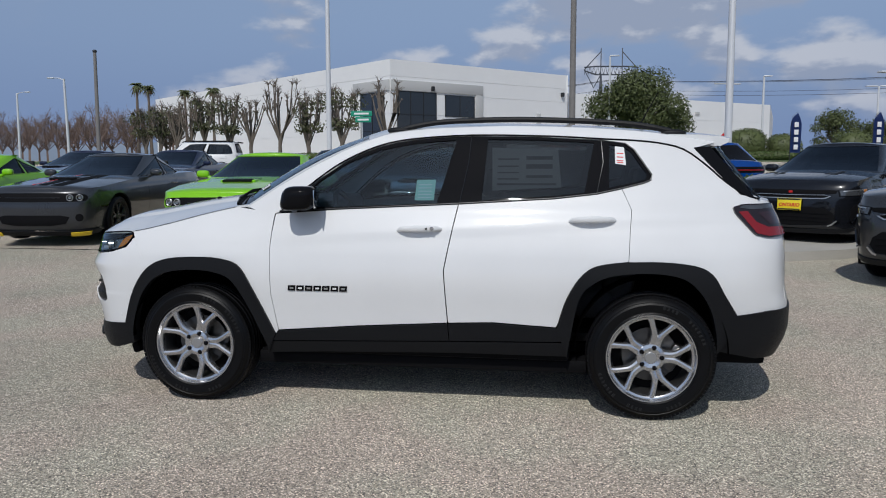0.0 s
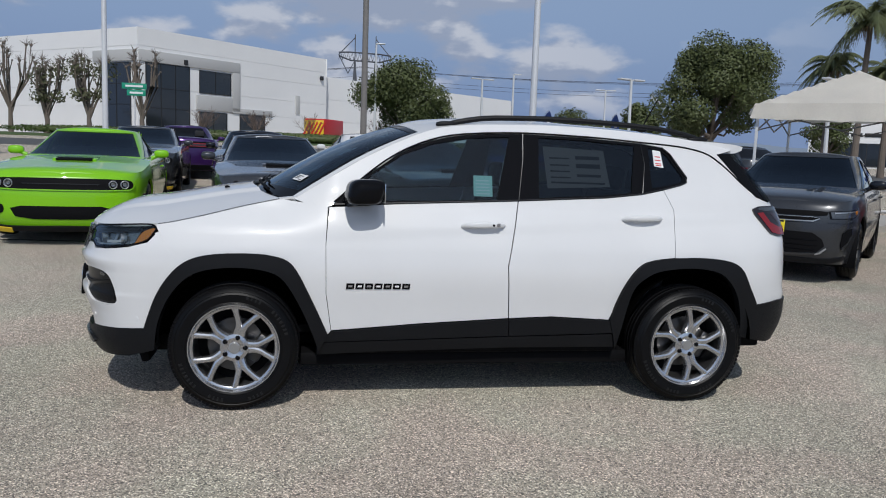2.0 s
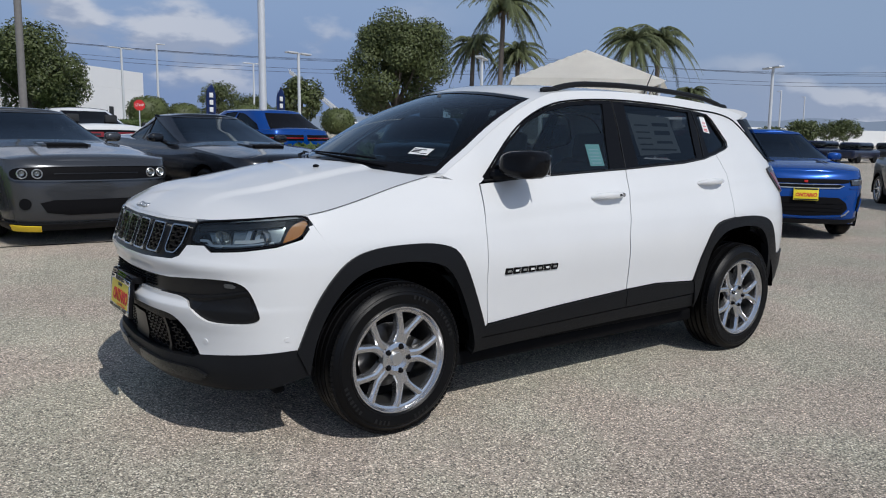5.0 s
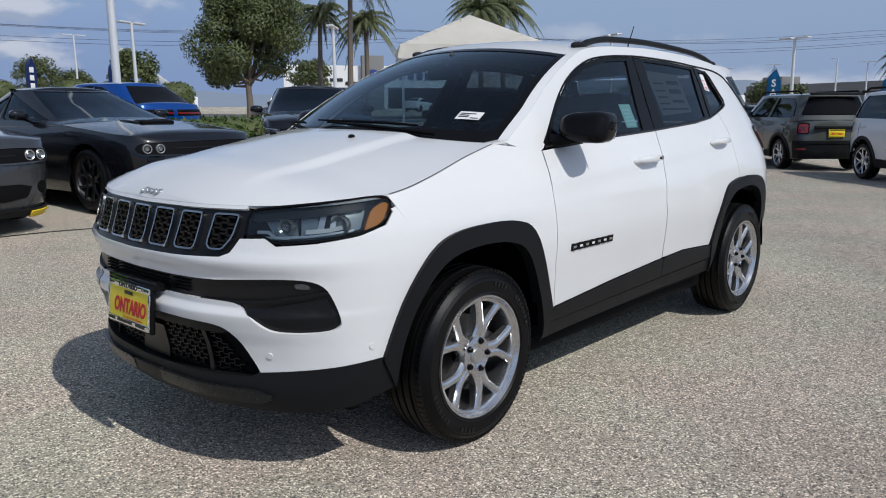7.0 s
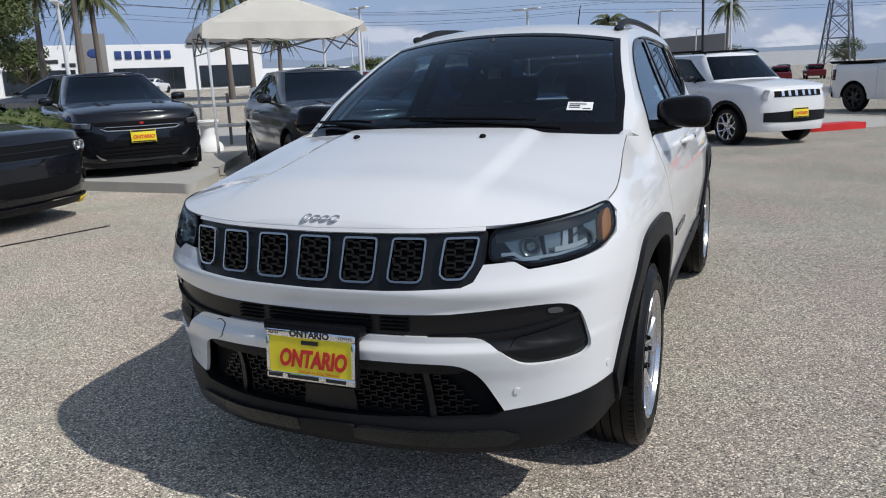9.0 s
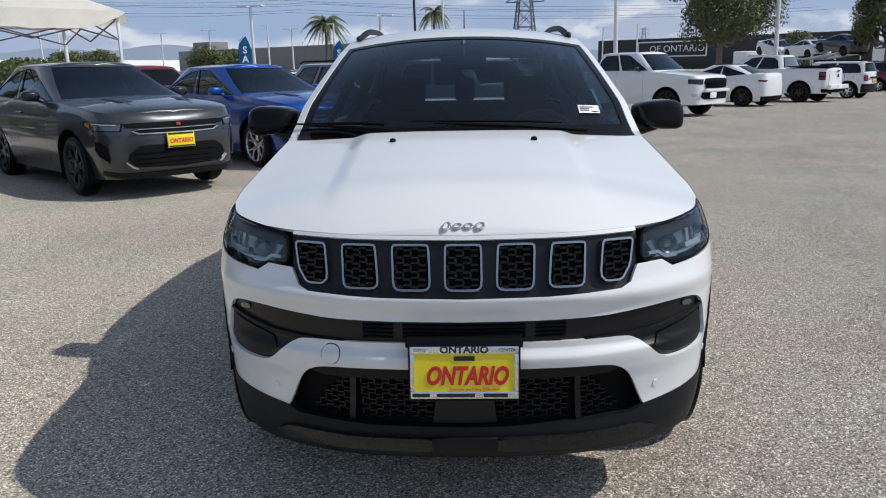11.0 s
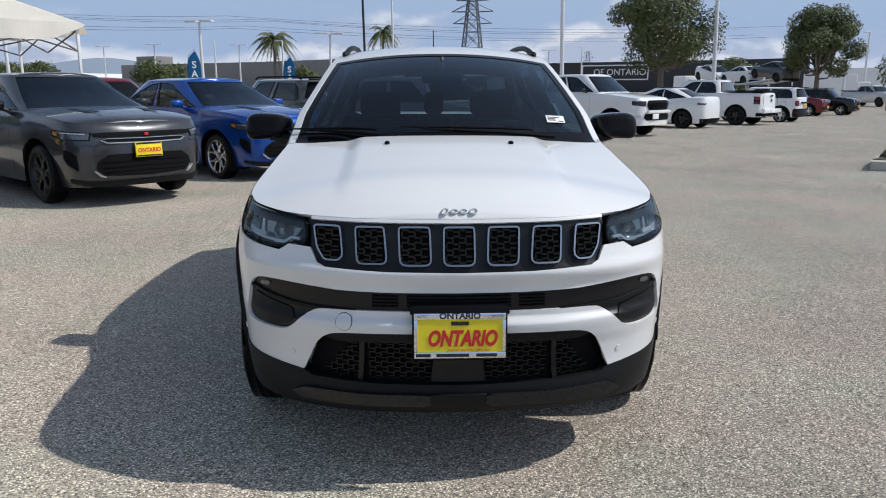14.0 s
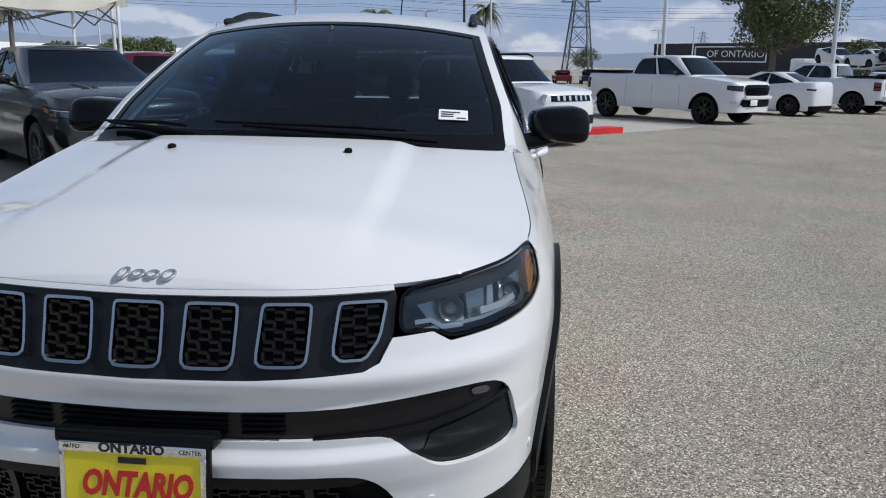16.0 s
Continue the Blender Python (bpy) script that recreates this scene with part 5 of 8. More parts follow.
    for p in panes[1:]:
        drape("window_trim", shrunk(p, -.004), kind.cab, GLOSS_BLACK, car, out=.003, thick=.01, holes=[shrunk(p, .006)], step=(.05, .2))
    drape("roof", [(-1, 0), (1, 0), (1, 1), (-1, 1)], kind.lid, details.get("roof", mat), car, step=(.2, .06), thick=.01)
    # inside and beneath
    w = kind.cabin[0]
    bm = box(bmesh.new(), (kind.half * 1.7, kind.wide * 1.5, .08), (0, 0, zs + .06), .02)
    box(bm, (.45, w * 1.7, .26), (kind.base[0] + .55, 0, kind.belt - .15), .05)
    part("underbody", bm, DARK, car)
    for x in (kind.base[0] + 1.35, kind.base[0] + 2.2)[:1 if kind.base[1] - kind.base[0] < 2.2 else 2]:
        for s in (-1, 1):
            bm = box(bmesh.new(), (.14, .46, .62), (x, s * .38, kind.belt - .18), .05, Euler((0, radians(12), 0)).to_matrix().to_4x4())
            box(bm, (.09, .25, .16), (x + .10, s * .38, kind.belt + .20), .03)
            box(bm, (.46, .46, .14), (x - .25, s * .38, kind.belt - .46), .04)
            part("seat", bm, CLOTH, car)
    # wheels
    tmpl = wheel_template("wheel", r, .25 if kind.half > 2.4 else .225, r * .70, rim_mat)
    tmpl.parent = car
    y = kind.wide - .10
    tmpl.matrix_basis = pose(kind.axles[0], -y, r)
    for x, s, k in ((kind.axles[1], -1, 31), (kind.axles[0], 1, 12), (kind.axles[1], 1, 47)):
        copy_thing(tmpl, pose(x, s * y, r, 0, k, 0 if s < 0 else 180))
    for n, poly, m, out, both in details["front"]:
        for flip in ((False, True) if both else (False,)):
            drape(n, poly if both else mirrored(poly), sh, m, car, out=out, thick=.02, step=.12, flip=flip)
    for n, poly, m, out in details["rear"]:
        for flip in (False, True):
            drape(n, [(sh.length - u, z) for u, z in poly], sh, m, car, out=out, thick=.02, step=.12, flip=flip)
    for make in details.get("extra", ()):
        make(car, kind)
    return car


def recoloured(car, m, old, mat, label, extra=()):
    """A copy of a car in another colour."""
    ob = copy_thing(car, m)
    swap = {old.name: mat, **{a.name: b for a, b in extra}}
    for o in ob.children_recursive:
        for slot in o.material_slots:
            if slot.material and slot.material.name in swap:
                to = swap[slot.material.name]
                slot.link = "OBJECT"
                slot.material = to
    return tagged(ob, label)


GREEN = paint("acid green lacquer", (.24, .58, .010), .0, .3)
GREY = paint("dark grey metallic", (.058, .060, .064), .55, .28)
MID_GREY = paint("mid grey metallic", (.072, .075, .081), .5, .24)
BLACK = paint("black lacquer", (.008, .009, .012), .1, .25)
BLUE = paint("bright blue metallic", (.003, .060, .30), .30, .26)
SAGE_GREY = paint("greenish grey lacquer", (.085, .092, .085), .1, .3)
NAVY = paint("navy lacquer", (.012, .018, .05), .3, .3)
PURPLE = paint("purple metallic", (.045, .015, .10), .4, .3)
SILVER = paint("silver metallic", (.42, .43, .44), .5, .3)
RED = paint("dark red metallic", (.15, .006, .012), .3, .3)

COUPE = Kind(2.51, .955, .86, 1.00, 1.02, 1.06, 1.45, (-.85, 1.75), (.20, .95), (-1.52, 1.43), .365, .20, .06, (.80, .60), .05)
CROSS = Kind(2.26, .92, .955, 1.06, 1.07, 1.11, 1.55, (-1.05, 2.08), (-.10, 1.42), (-1.35, 1.29), .355, .23, .06, (.82, .60))
BOXY = Kind(2.12, .90, 1.02, 1.13, 1.13, 1.16, 1.67, (-.95, 2.06), (-.45, 1.90), (-1.27, 1.30), .345, .26, .04, (.83, .68))
SEDAN = Kind(2.37, .95, .86, 1.04, 1.09, 1.20, 1.60, (-1.25, 2.10), (-.05, .95), (-1.45, 1.43), .365, .22, .06, (.83, .60))
PICKUP = Kind(2.95, 1.02, 1.20, 1.34, 1.37, 1.38, 1.96, (-1.45, 1.12), (-.78, .92), (-1.86, 1.82), .42, .38, .05, (.92, .74), .08)


def dealer_card(car, kind, z=.55, out=.02):
    """The dealer's yellow card with red lettering."""
    p = kind.shell(0.0, z)
    m = Matrix.Translation((p[0] - out, 0, z)) @ Euler((radians(86), 0, radians(-90))).to_matrix().to_4x4()
    bm = box(bmesh.new(), (.33, .17, .02), (0, 0, 0), .004)
    bm.transform(m)
    card = part("dealer_card", bm, YELLOW, car, "yellow dealer card")
    words("card_word", "ONTARIO", .068, m @ Matrix.Translation((0, -.012, .0105)), INK_RED, card, .0005, .92, shear=.2, bold=.003)
    bm = box(bmesh.new(), (.31, .022, .002), (0, .07, .0105))
    bm.transform(m)
    part("card_edge", bm, INK_BLACK, card)
    bm = box(bmesh.new(), (.31, .016, .002), (0, -.072, .0105))
    bm.transform(m)
    part("card_edge", bm, INK_BLACK, card)


def coupe_extra(car, kind):
    sh = kind.shell
    slot = curved([(.83, .775), (.862, .745), (.855, .70), (.80, .672)], 3)
    slot = mirrored([(0, .80), (.5, .798), (.78, .788)] + slot + [(.5, .664), (0, .662)])
    drape("grille_surround", shrunk(slot, -.014), sh, GREEN, car, out=.014, thick=.03, step=.08, holes=[slot])
    drape("grille_blade", mirrored([(0, .738), (.44, .738), (.44, .728), (0, .728)]), sh, GRILLE_BLACK, car, out=.010, thick=.01, step=.1)
    for s in (-1, 1):
        for u in (.60, .745):
            p = sh(u * -s, .732)
            m = Matrix.Translation((p[0] - .012, p[1], .732)) @ Euler((0, 0, radians(-90 - (16 if u > .7 else 9) * s))).to_matrix().to_4x4()
            bm = bmesh.new()
            lathe(bm, [(.001, .0), (.020, -.004), (.034, .008), (.046, -.004), (.046, .03)], 20, m)
            lamp = part("round_headlight", bm, LAMP_SILVER, car, "round headlight in a dark slot")
            bm = bmesh.new()
            lathe(bm, [(.040, -.008), (.046, -.013), (.052, -.008), (.052, .02)], 24, m)
            part("halo_ring", bm, SATIN, lamp, "pale halo ring")
    p = kind.deck(np.array([0.0]), np.array([sh.at_x(-1.50)]))[0]
    bm = box(bmesh.new(), (.18, .44, .03), (p[0], 0, p[2] + .010), .008, Euler((0, radians(-4), 0)).to_matrix().to_4x4())
    part("bonnet_scoop", bm, DARK, car, "black bonnet scoop")
    bm = box(bmesh.new(), (.34, .54, .03), (p[0] + .14, 0, p[2] + .014), .009, Euler((0, radians(-4), 0)).to_matrix().to_4x4())
    part("scoop_hump", bm, GREEN, car)


def splitter(z=.16):
    return [("splitter", [(0, z + .06), (.6, z + .06), (.95, z + .07), (1.15, z + .08), (1.15, z + .03), (.95, z), (.6, z), (0, z)], CLADDING, .035, False)]


coupe_details = {
    "mirror": GREEN,
    "front": [("grille", [(0, .80), (.5, .80), (.80, .79), (.868, .765), (.868, .70), (.81, .668), (.5, .66), (0, .658)], DARK, .006, False),
              ("lower_intake", [(0, .46), (.45, .46), (.58, .43), (.52, .33), (.3, .30), (0, .30)], DARK, .006, False),
              ("fog_lamp", [(.72 + .06 * math.cos(a), .42 + .06 * math.sin(a)) for a in np.linspace(0, 5.8, 14)], DARK, .008, True),
              ("yellow_lip_guard", [(.58, .205), (.92, .215), (.92, .16), (.58, .15)], LIP_YELLOW, .045, True),
              ("marker", [(1.12, .60), (1.30, .60), (1.30, .565), (1.12, .565)], SMOKE_LENS, .004, True)] + splitter(),
    "rear": [("tail_panel", [(0, 1.00), (.86, .985), (.86, .82), (0, .82)], GLOSS_BLACK, .006), ("tail_light", [(.14, .955), (.80, .945), (.80, .855), (.14, .86)], RED_LENS, .012), ("tail_light_core", [(.20, .925), (.74, .918), (.74, .882), (.20, .886)], DARK_RED, .018), ("rear_valance", [(0, .36), (.9, .36), (.9, .22), (0, .22)], DARK, .006)],
    "extra": [coupe_extra]}
green_coupe = build_car(COUPE, "muscle_coupe", "acid green muscle coupe with black bonnet scoop, parked", GREEN, ALLOY_DARK, coupe_details, 1, .60)


def heading(x, y, rz, z=None, lift=0.0):
    """A car's pose on the ground."""
    return pose(x, y, (ground_z(x, y) if z is None else z) + lift, 0, 0, rz)


green_coupe.matrix_world = heading(-4.20, 7.52, 96)
recoloured(green_coupe, heading(-10.75, 8.5, 95), GREEN, GREEN, "acid green muscle coupe parked at the row's end")
striped = recoloured(green_coupe, heading(-7.55, 8.25, 95), GREEN, GREY, "dark grey muscle coupe with black and red bonnet stripes")
for off, w, m in ((-.32, .20, DARK), (-.08, .16, DARK), (.08, .035, INK_RED)):
    us = [COUPE.shell.at_x(x) for x in (-2.36, -2.0, -1.6, -1.2, -.8)]
    bm = bmesh.new()
    last = None
    for u in np.linspace(us[0], us[-1], 14):
        e = COUPE.shell(u, COUPE.edge(u))
        row = []
        for y in (off - w / 2, off + w / 2):
            p = COUPE.deck(np.array([-y / abs(e[1])]), np.array([u]))[0]
            row.append(bm.verts.new((p[0], p[1], p[2] + .004)))
        if last:
            bm.faces.new((last[0], last[1], row[1], row[0]))
        last = row
    part("bonnet_stripe", bm, m, striped)
recoloured(green_coupe, heading(-1.52, 7.68, 97), GREEN, MID_GREY, "mid grey muscle coupe with black bonnet scoop, parked")
recoloured(green_coupe, heading(1.02, 7.85, 97), GREEN, BLACK, "black muscle coupe with yellow lip guards, parked")
# the rows behind: only roofs and glass show
for x, y, rz, m, text in ((-9.6, 14.6, 95, NAVY, "navy coupe parked in the second row"), (-4.75, 13.9, 95, MID_GREY, "grey coupe parked in the second row"), (-2.15, 13.15, 96, BLACK, "black coupe parked in the second row"),
                          (-4.6, 19.3, 277, PURPLE, "purple coupe parked far back in the lot"), (0.35, 15.0, 277, WHITE, "white coupe seen from behind, second row"), (-12.6, 15.0, 95, NAVY, "navy coupe parked at the lot's edge"),
                          (-15.6, 9.2, 95, BLACK, "black coupe parked at the row's end")):
    recoloured(green_coupe, heading(x, y, rz), GREEN, m, text)


def cross_extra(car, kind):
    dealer_card(car, kind, .645, .03)
    sh = kind.shell
    for s in (-1, 1):   # creases on the bonnet
        bm = bmesh.new()
        pts = []
        for x in (-1.95, -1.6, -1.25):
            u = sh.at_x(x)
            e = sh(u, kind.edge(u))
            p = kind.deck(np.array([s * .45]), np.array([u]))[0]
            pts.append(Vector(p) + Vector((0, 0, .001)))
        tube(bm, pts, [.004, .014, .004], 6)
        part("bonnet_crease", bm, GREY, car)
    for s in (-1, 1):   # bonnet vents
        bm = bmesh.new()
        rows = []
        for x, vs in ((-1.74, (.33, .44, .55)), (-1.60, (.38, .46, .54)), (-1.26, (.47, .50, .53))):
            u = sh.at_x(x)
            rows.append([bm.verts.new(Vector(kind.deck(np.array([s * v]), np.array([u]))[0]) + Vector((0, 0, .004))) for v in vs])
        for p, q in zip(rows, rows[1:]):
            for j in range(2):
                bm.faces.new((p[j], p[j + 1], q[j + 1], q[j]))
        part("bonnet_vent", bm, CLADDING, car)
    p = sh(0.0, .822)
    bm = box(bmesh.new(), (.02, .05, .03), (p[0] - .012, 0, .822), .005)
    part("emblem", bm, INK_RED, car)


cross_details = {
    "front": [("grille", [(0, .852), (.50, .853), (.62, .846), (.60, .806), (.50, .796), (0, .793)], DARK, .006, False), ("lower_slot", [(0, .776), (.45, .779), (.52, .768), (.46, .738), (0, .732)], DARK, .008, False),
              ("grille_bar", [(0, .734), (.45, .740), (.52, .768), (.535, .764), (.46, .728), (0, .720)], SATIN, .014, False), ("slot_top", [(0, .782), (.45, .785), (.52, .770), (.45, .779), (0, .776)], SATIN, .012, False),
              ("headlight_bezel", [(.62, .854), (.80, .864), (1.16, .888), (1.15, .816), (.99, .776), (.64, .764)], GLOSS_BLACK, .003, True),
              ("headlight", [(.64, .846), (.80, .856), (1.14, .878), (1.13, .824), (.98, .784), (.66, .774)], LAMP_GLASS, .006, True),
              ("headlight_strip", [(.69, .842), (1.00, .858), (1.00, .850), (.69, .832)], SATIN, .010, True),
              ("marker", [(1.04, .858), (1.13, .868), (1.12, .830), (1.05, .815)], AMBER, .010, True),
              ("lower_intake", [(0, .61), (.46, .60), (.57, .53), (.60, .45), (.52, .37), (0, .345)], DARK, .006, False), ("intake_slat", [(0, .47), (.52, .46), (.52, .45), (0, .46)], GLOSS_BLACK, .014, False), ("intake_slat", [(0, .42), (.50, .41), (.50, .40), (0, .41)], GLOSS_BLACK, .014, False), ("intake_slat", [(0, .53), (.52, .52), (.52, .51), (0, .52)], GLOSS_BLACK, .014, False),
              ("air_slot", [(.80, .60), (.86, .645), (.95, .66), (.97, .60), (.91, .49), (.82, .415), (.79, .45)], DARK, .006, True),
              ("air_slot_blade", [(.80, .42), (.83, .405), (.92, .485), (.975, .575), (.96, .585), (.905, .50), (.815, .44)], GREY, .022, True),
              ("intake_lip", [(0, .345), (.52, .365), (.62, .44), (.655, .43), (.56, .345), (0, .318)], GREY, .020, False), ("lip_tip", [(.50, .358), (.545, .375), (.61, .43), (.625, .42), (.56, .360), (.51, .345)], SATIN, .024, True),
              ("bumper_crease", [(.62, .735), (.86, .735), (1.08, .765), (1.08, .757), (.86, .722), (.62, .722)], GREY, .010, True),
              ("chin", [(0, .30), (.6, .30), (.92, .33), (.92, .29), (.6, .24), (0, .24)], CLADDING, .015, False)],
    "rear": [("tail_band", [(.05, 1.02), (.95, 1.02), (.95, .90), (.05, .90)], GLOSS_BLACK, .006), ("tail_light", [(.05, .965), (.94, .965), (.94, .94), (.05, .94)], RED_LENS, .010), ("rear_valance", [(0, .45), (.9, .45), (.9, .25), (0, .25)], DARK, .006)],
    "extra": [cross_extra], "mirror": BLACK}
grey_cross = build_car(CROSS, "crossover", "dark grey crossover with yellow dealer card, parked at an angle", GREY, ALLOY_DARK, cross_details, 2, .57, DARK_PANE)
grey_cross.matrix_world = heading(6.00, 4.95, 47)
recoloured(grey_cross, heading(8.75, 3.55, 46), GREY, BLUE, "bright blue crossover with silver wheels and yellow dealer card", ((ALLOY_DARK, ALLOY), (BLACK, BLUE)))
recoloured(grey_cross, heading(5.35, 8.50, 55), GREY, BLACK, "black crossover with yellow dealer card, parked by a hedge")
recoloured(grey_cross, heading(11.9, 7.2, 226), GREY, RED, "dark red crossover parked behind")
recoloured(grey_cross, heading(3.72, 13.3, 281), GREY, BLUE, "bright blue crossover seen from behind")


def boxy_extra(car, kind):
    dealer_card(car, kind, .58)
    sh = kind.shell
    for s in (-1, 1):
        bm = bmesh.new()
        tube(bm, [(-.35, s * .62, 1.66), (-.2, s * .62, 1.71), (1.6, s * .64, 1.71), (1.75, s * .64, 1.65)], .020, 8)
        part("roof_rail", bm, DARK, car)
        p = sh(s * -.66, .90)
        bm = bmesh.new()
        lathe(bm, [(.002, -.012), (.07, -.016), (.085, -.02), (.09, .02)], 24, Matrix.Translation((p[0], p[1], .90)) @ Euler((0, 0, radians(-90 + 12 * s))).to_matrix().to_4x4())
        part("round_headlight", bm, SATIN, car)
    for flip in (False, True):   # square tail lamps: dark frame, red lens, pale cross
        lamp = drape("tail_light", [(sh.length - u, z) for u, z in rounded([(.555, 1.04), (.80, 1.04), (.80, .80), (.555, .80)], .12)], sh, GLOSS_BLACK, car, out=.014, thick=.03, step=.08, flip=flip, label="square red tail light in a dark frame")
        drape("red_lens", [(sh.length - u, z) for u, z in rounded([(.58, 1.015), (.775, 1.015), (.775, .825), (.58, .825)], .1)], sh, RED_LENS, lamp, out=.020, thick=.02, step=.08, flip=flip)
        for lean in (-1, 1):
            drape("lens_cross", [(sh.length - .6775 + lean * .05 - .012, .965), (sh.length - .6775 + lean * .05 + .012, .965), (sh.length - .6775 - lean * .05 + .012, .875), (sh.length - .6775 - lean * .05 - .012, .875)], sh, DARK_RED, lamp, out=.022, thick=.01, step=.08, flip=flip)
        drape("bumper_reflector", [(sh.length - u, z) for u, z in ((.60, .50), (.78, .50), (.78, .465), (.60, .465))], sh, RED_LENS, car, out=.024, thick=.02, flip=flip)
    drape("rear_screen", [(.835, .12), (1.165, .12), (1.135, .93), (.865, .93)], kind.cab, GLOSS_BLACK, car, out=.012, step=(.05, .2), thick=.01, label="dark rear window")
    x = sh(sh.length, .9)[0]
    bm = box(bmesh.new(), (.10, 1.15, .05), (kind.top[1] + .10, 0, kind.roof - .02), .02)
    part("roof_spoiler", bm, CLADDING, car)
    bm = bmesh.new()
    tube(bm, [(x - .10, .04, 1.20), (x - .14, -.26, 1.23)], [.012, .006], 6)
    part("rear_wiper", bm, DARK, car)
    m = Matrix.Translation((x + .022, 0, .82)) @ Euler((radians(88), 0, radians(90))).to_matrix().to_4x4()
    bm = box(bmesh.new(), (.34, .18, .02), (0, 0, 0), .004)
    bm.transform(m)
    card = part("dealer_card", bm, YELLOW, car, "yellow dealer card")
    words("card_word", "ONTARIO", .066, m @ Matrix.Translation((0, -.012, .0105)), INK_RED, card, .0005, .92, shear=.2, bold=.003)
    for y, h in ((.07, .026), (-.076, .018)):
        bm = box(bmesh.new(), (.32, h, .002), (0, y, .0105))
        bm.transform(m)
        part("card_edge", bm, INK_BLACK, card)
    bm = box(bmesh.new(), (.05, .95, .07), (x + .012, 0, .945), .015)
    part("tailgate_handle", bm, CLADDING, car)


boxy_details = {
    "front": [("grille", [(0, .97), (.52, .96), (.52, .86), (0, .86)], DARK, .006, False), ("lower_intake", [(0, .62), (.7, .60), (.7, .44), (0, .42)], CLADDING, .008, False)]
    + [("grille_slot", [(c - .028, .96), (c + .028, .96), (c + .028, .87), (c - .028, .87)], CHROME, .012, True) for c in (.08, .22, .36)],
    "rear": [("rear_valance", [(0, .60), (.9, .60), (.9, .28), (0, .28)], CLADDING, .010), ("bumper_step", [(0, .67), (.88, .66), (.88, .60), (0, .605)], CLADDING, .030)],
    "extra": [boxy_extra], "mirror": BLACK}
white_boxy = build_car(BOXY, "boxy_suv", "white boxy small SUV with dark arches and roof rails", WHITE, ALLOY, boxy_details, 2, .575, DARK_PANE, CLADDING)
white_boxy.matrix_world = heading(12.35, -.30, 43)
recoloured(white_boxy, heading(15.9, 3.55, 222), WHITE, SAGE_GREY, "grey boxy small SUV with square red tail lights")

sedan_details = {
    "front": [("headlight", [(.55, .74), (1.0, .78), (.98, .71), (.6, .68)], SMOKE_LENS, .006, True), ("lower_intake", [(0, .36), (.6, .36), (.6, .26), (0, .26)], DARK, .006, False)],
    "rear": [("tail_light", [(.62, .985), (1.02, 1.0), (1.02, .94), (.70, .925)], DARK_RED, .006), ("tail_lens", [(.70, .975), (.98, .985), (.98, .955), (.74, .945)], RED_LENS, .010), ("rear_valance", [(0, .42), (.9, .40), (.9, .22), (0, .22)], DARK, .006)], "mirror": BLACK, "roof": GLOSS_BLACK}
white_sedan = build_car(SEDAN, "sedan", "white fastback sedan with black wheels, seen from behind", WHITE, ALLOY_DARK, sedan_details, 2, .57, DARK_PANE)
white_sedan.matrix_world = heading(26.93, -9.91, 225)


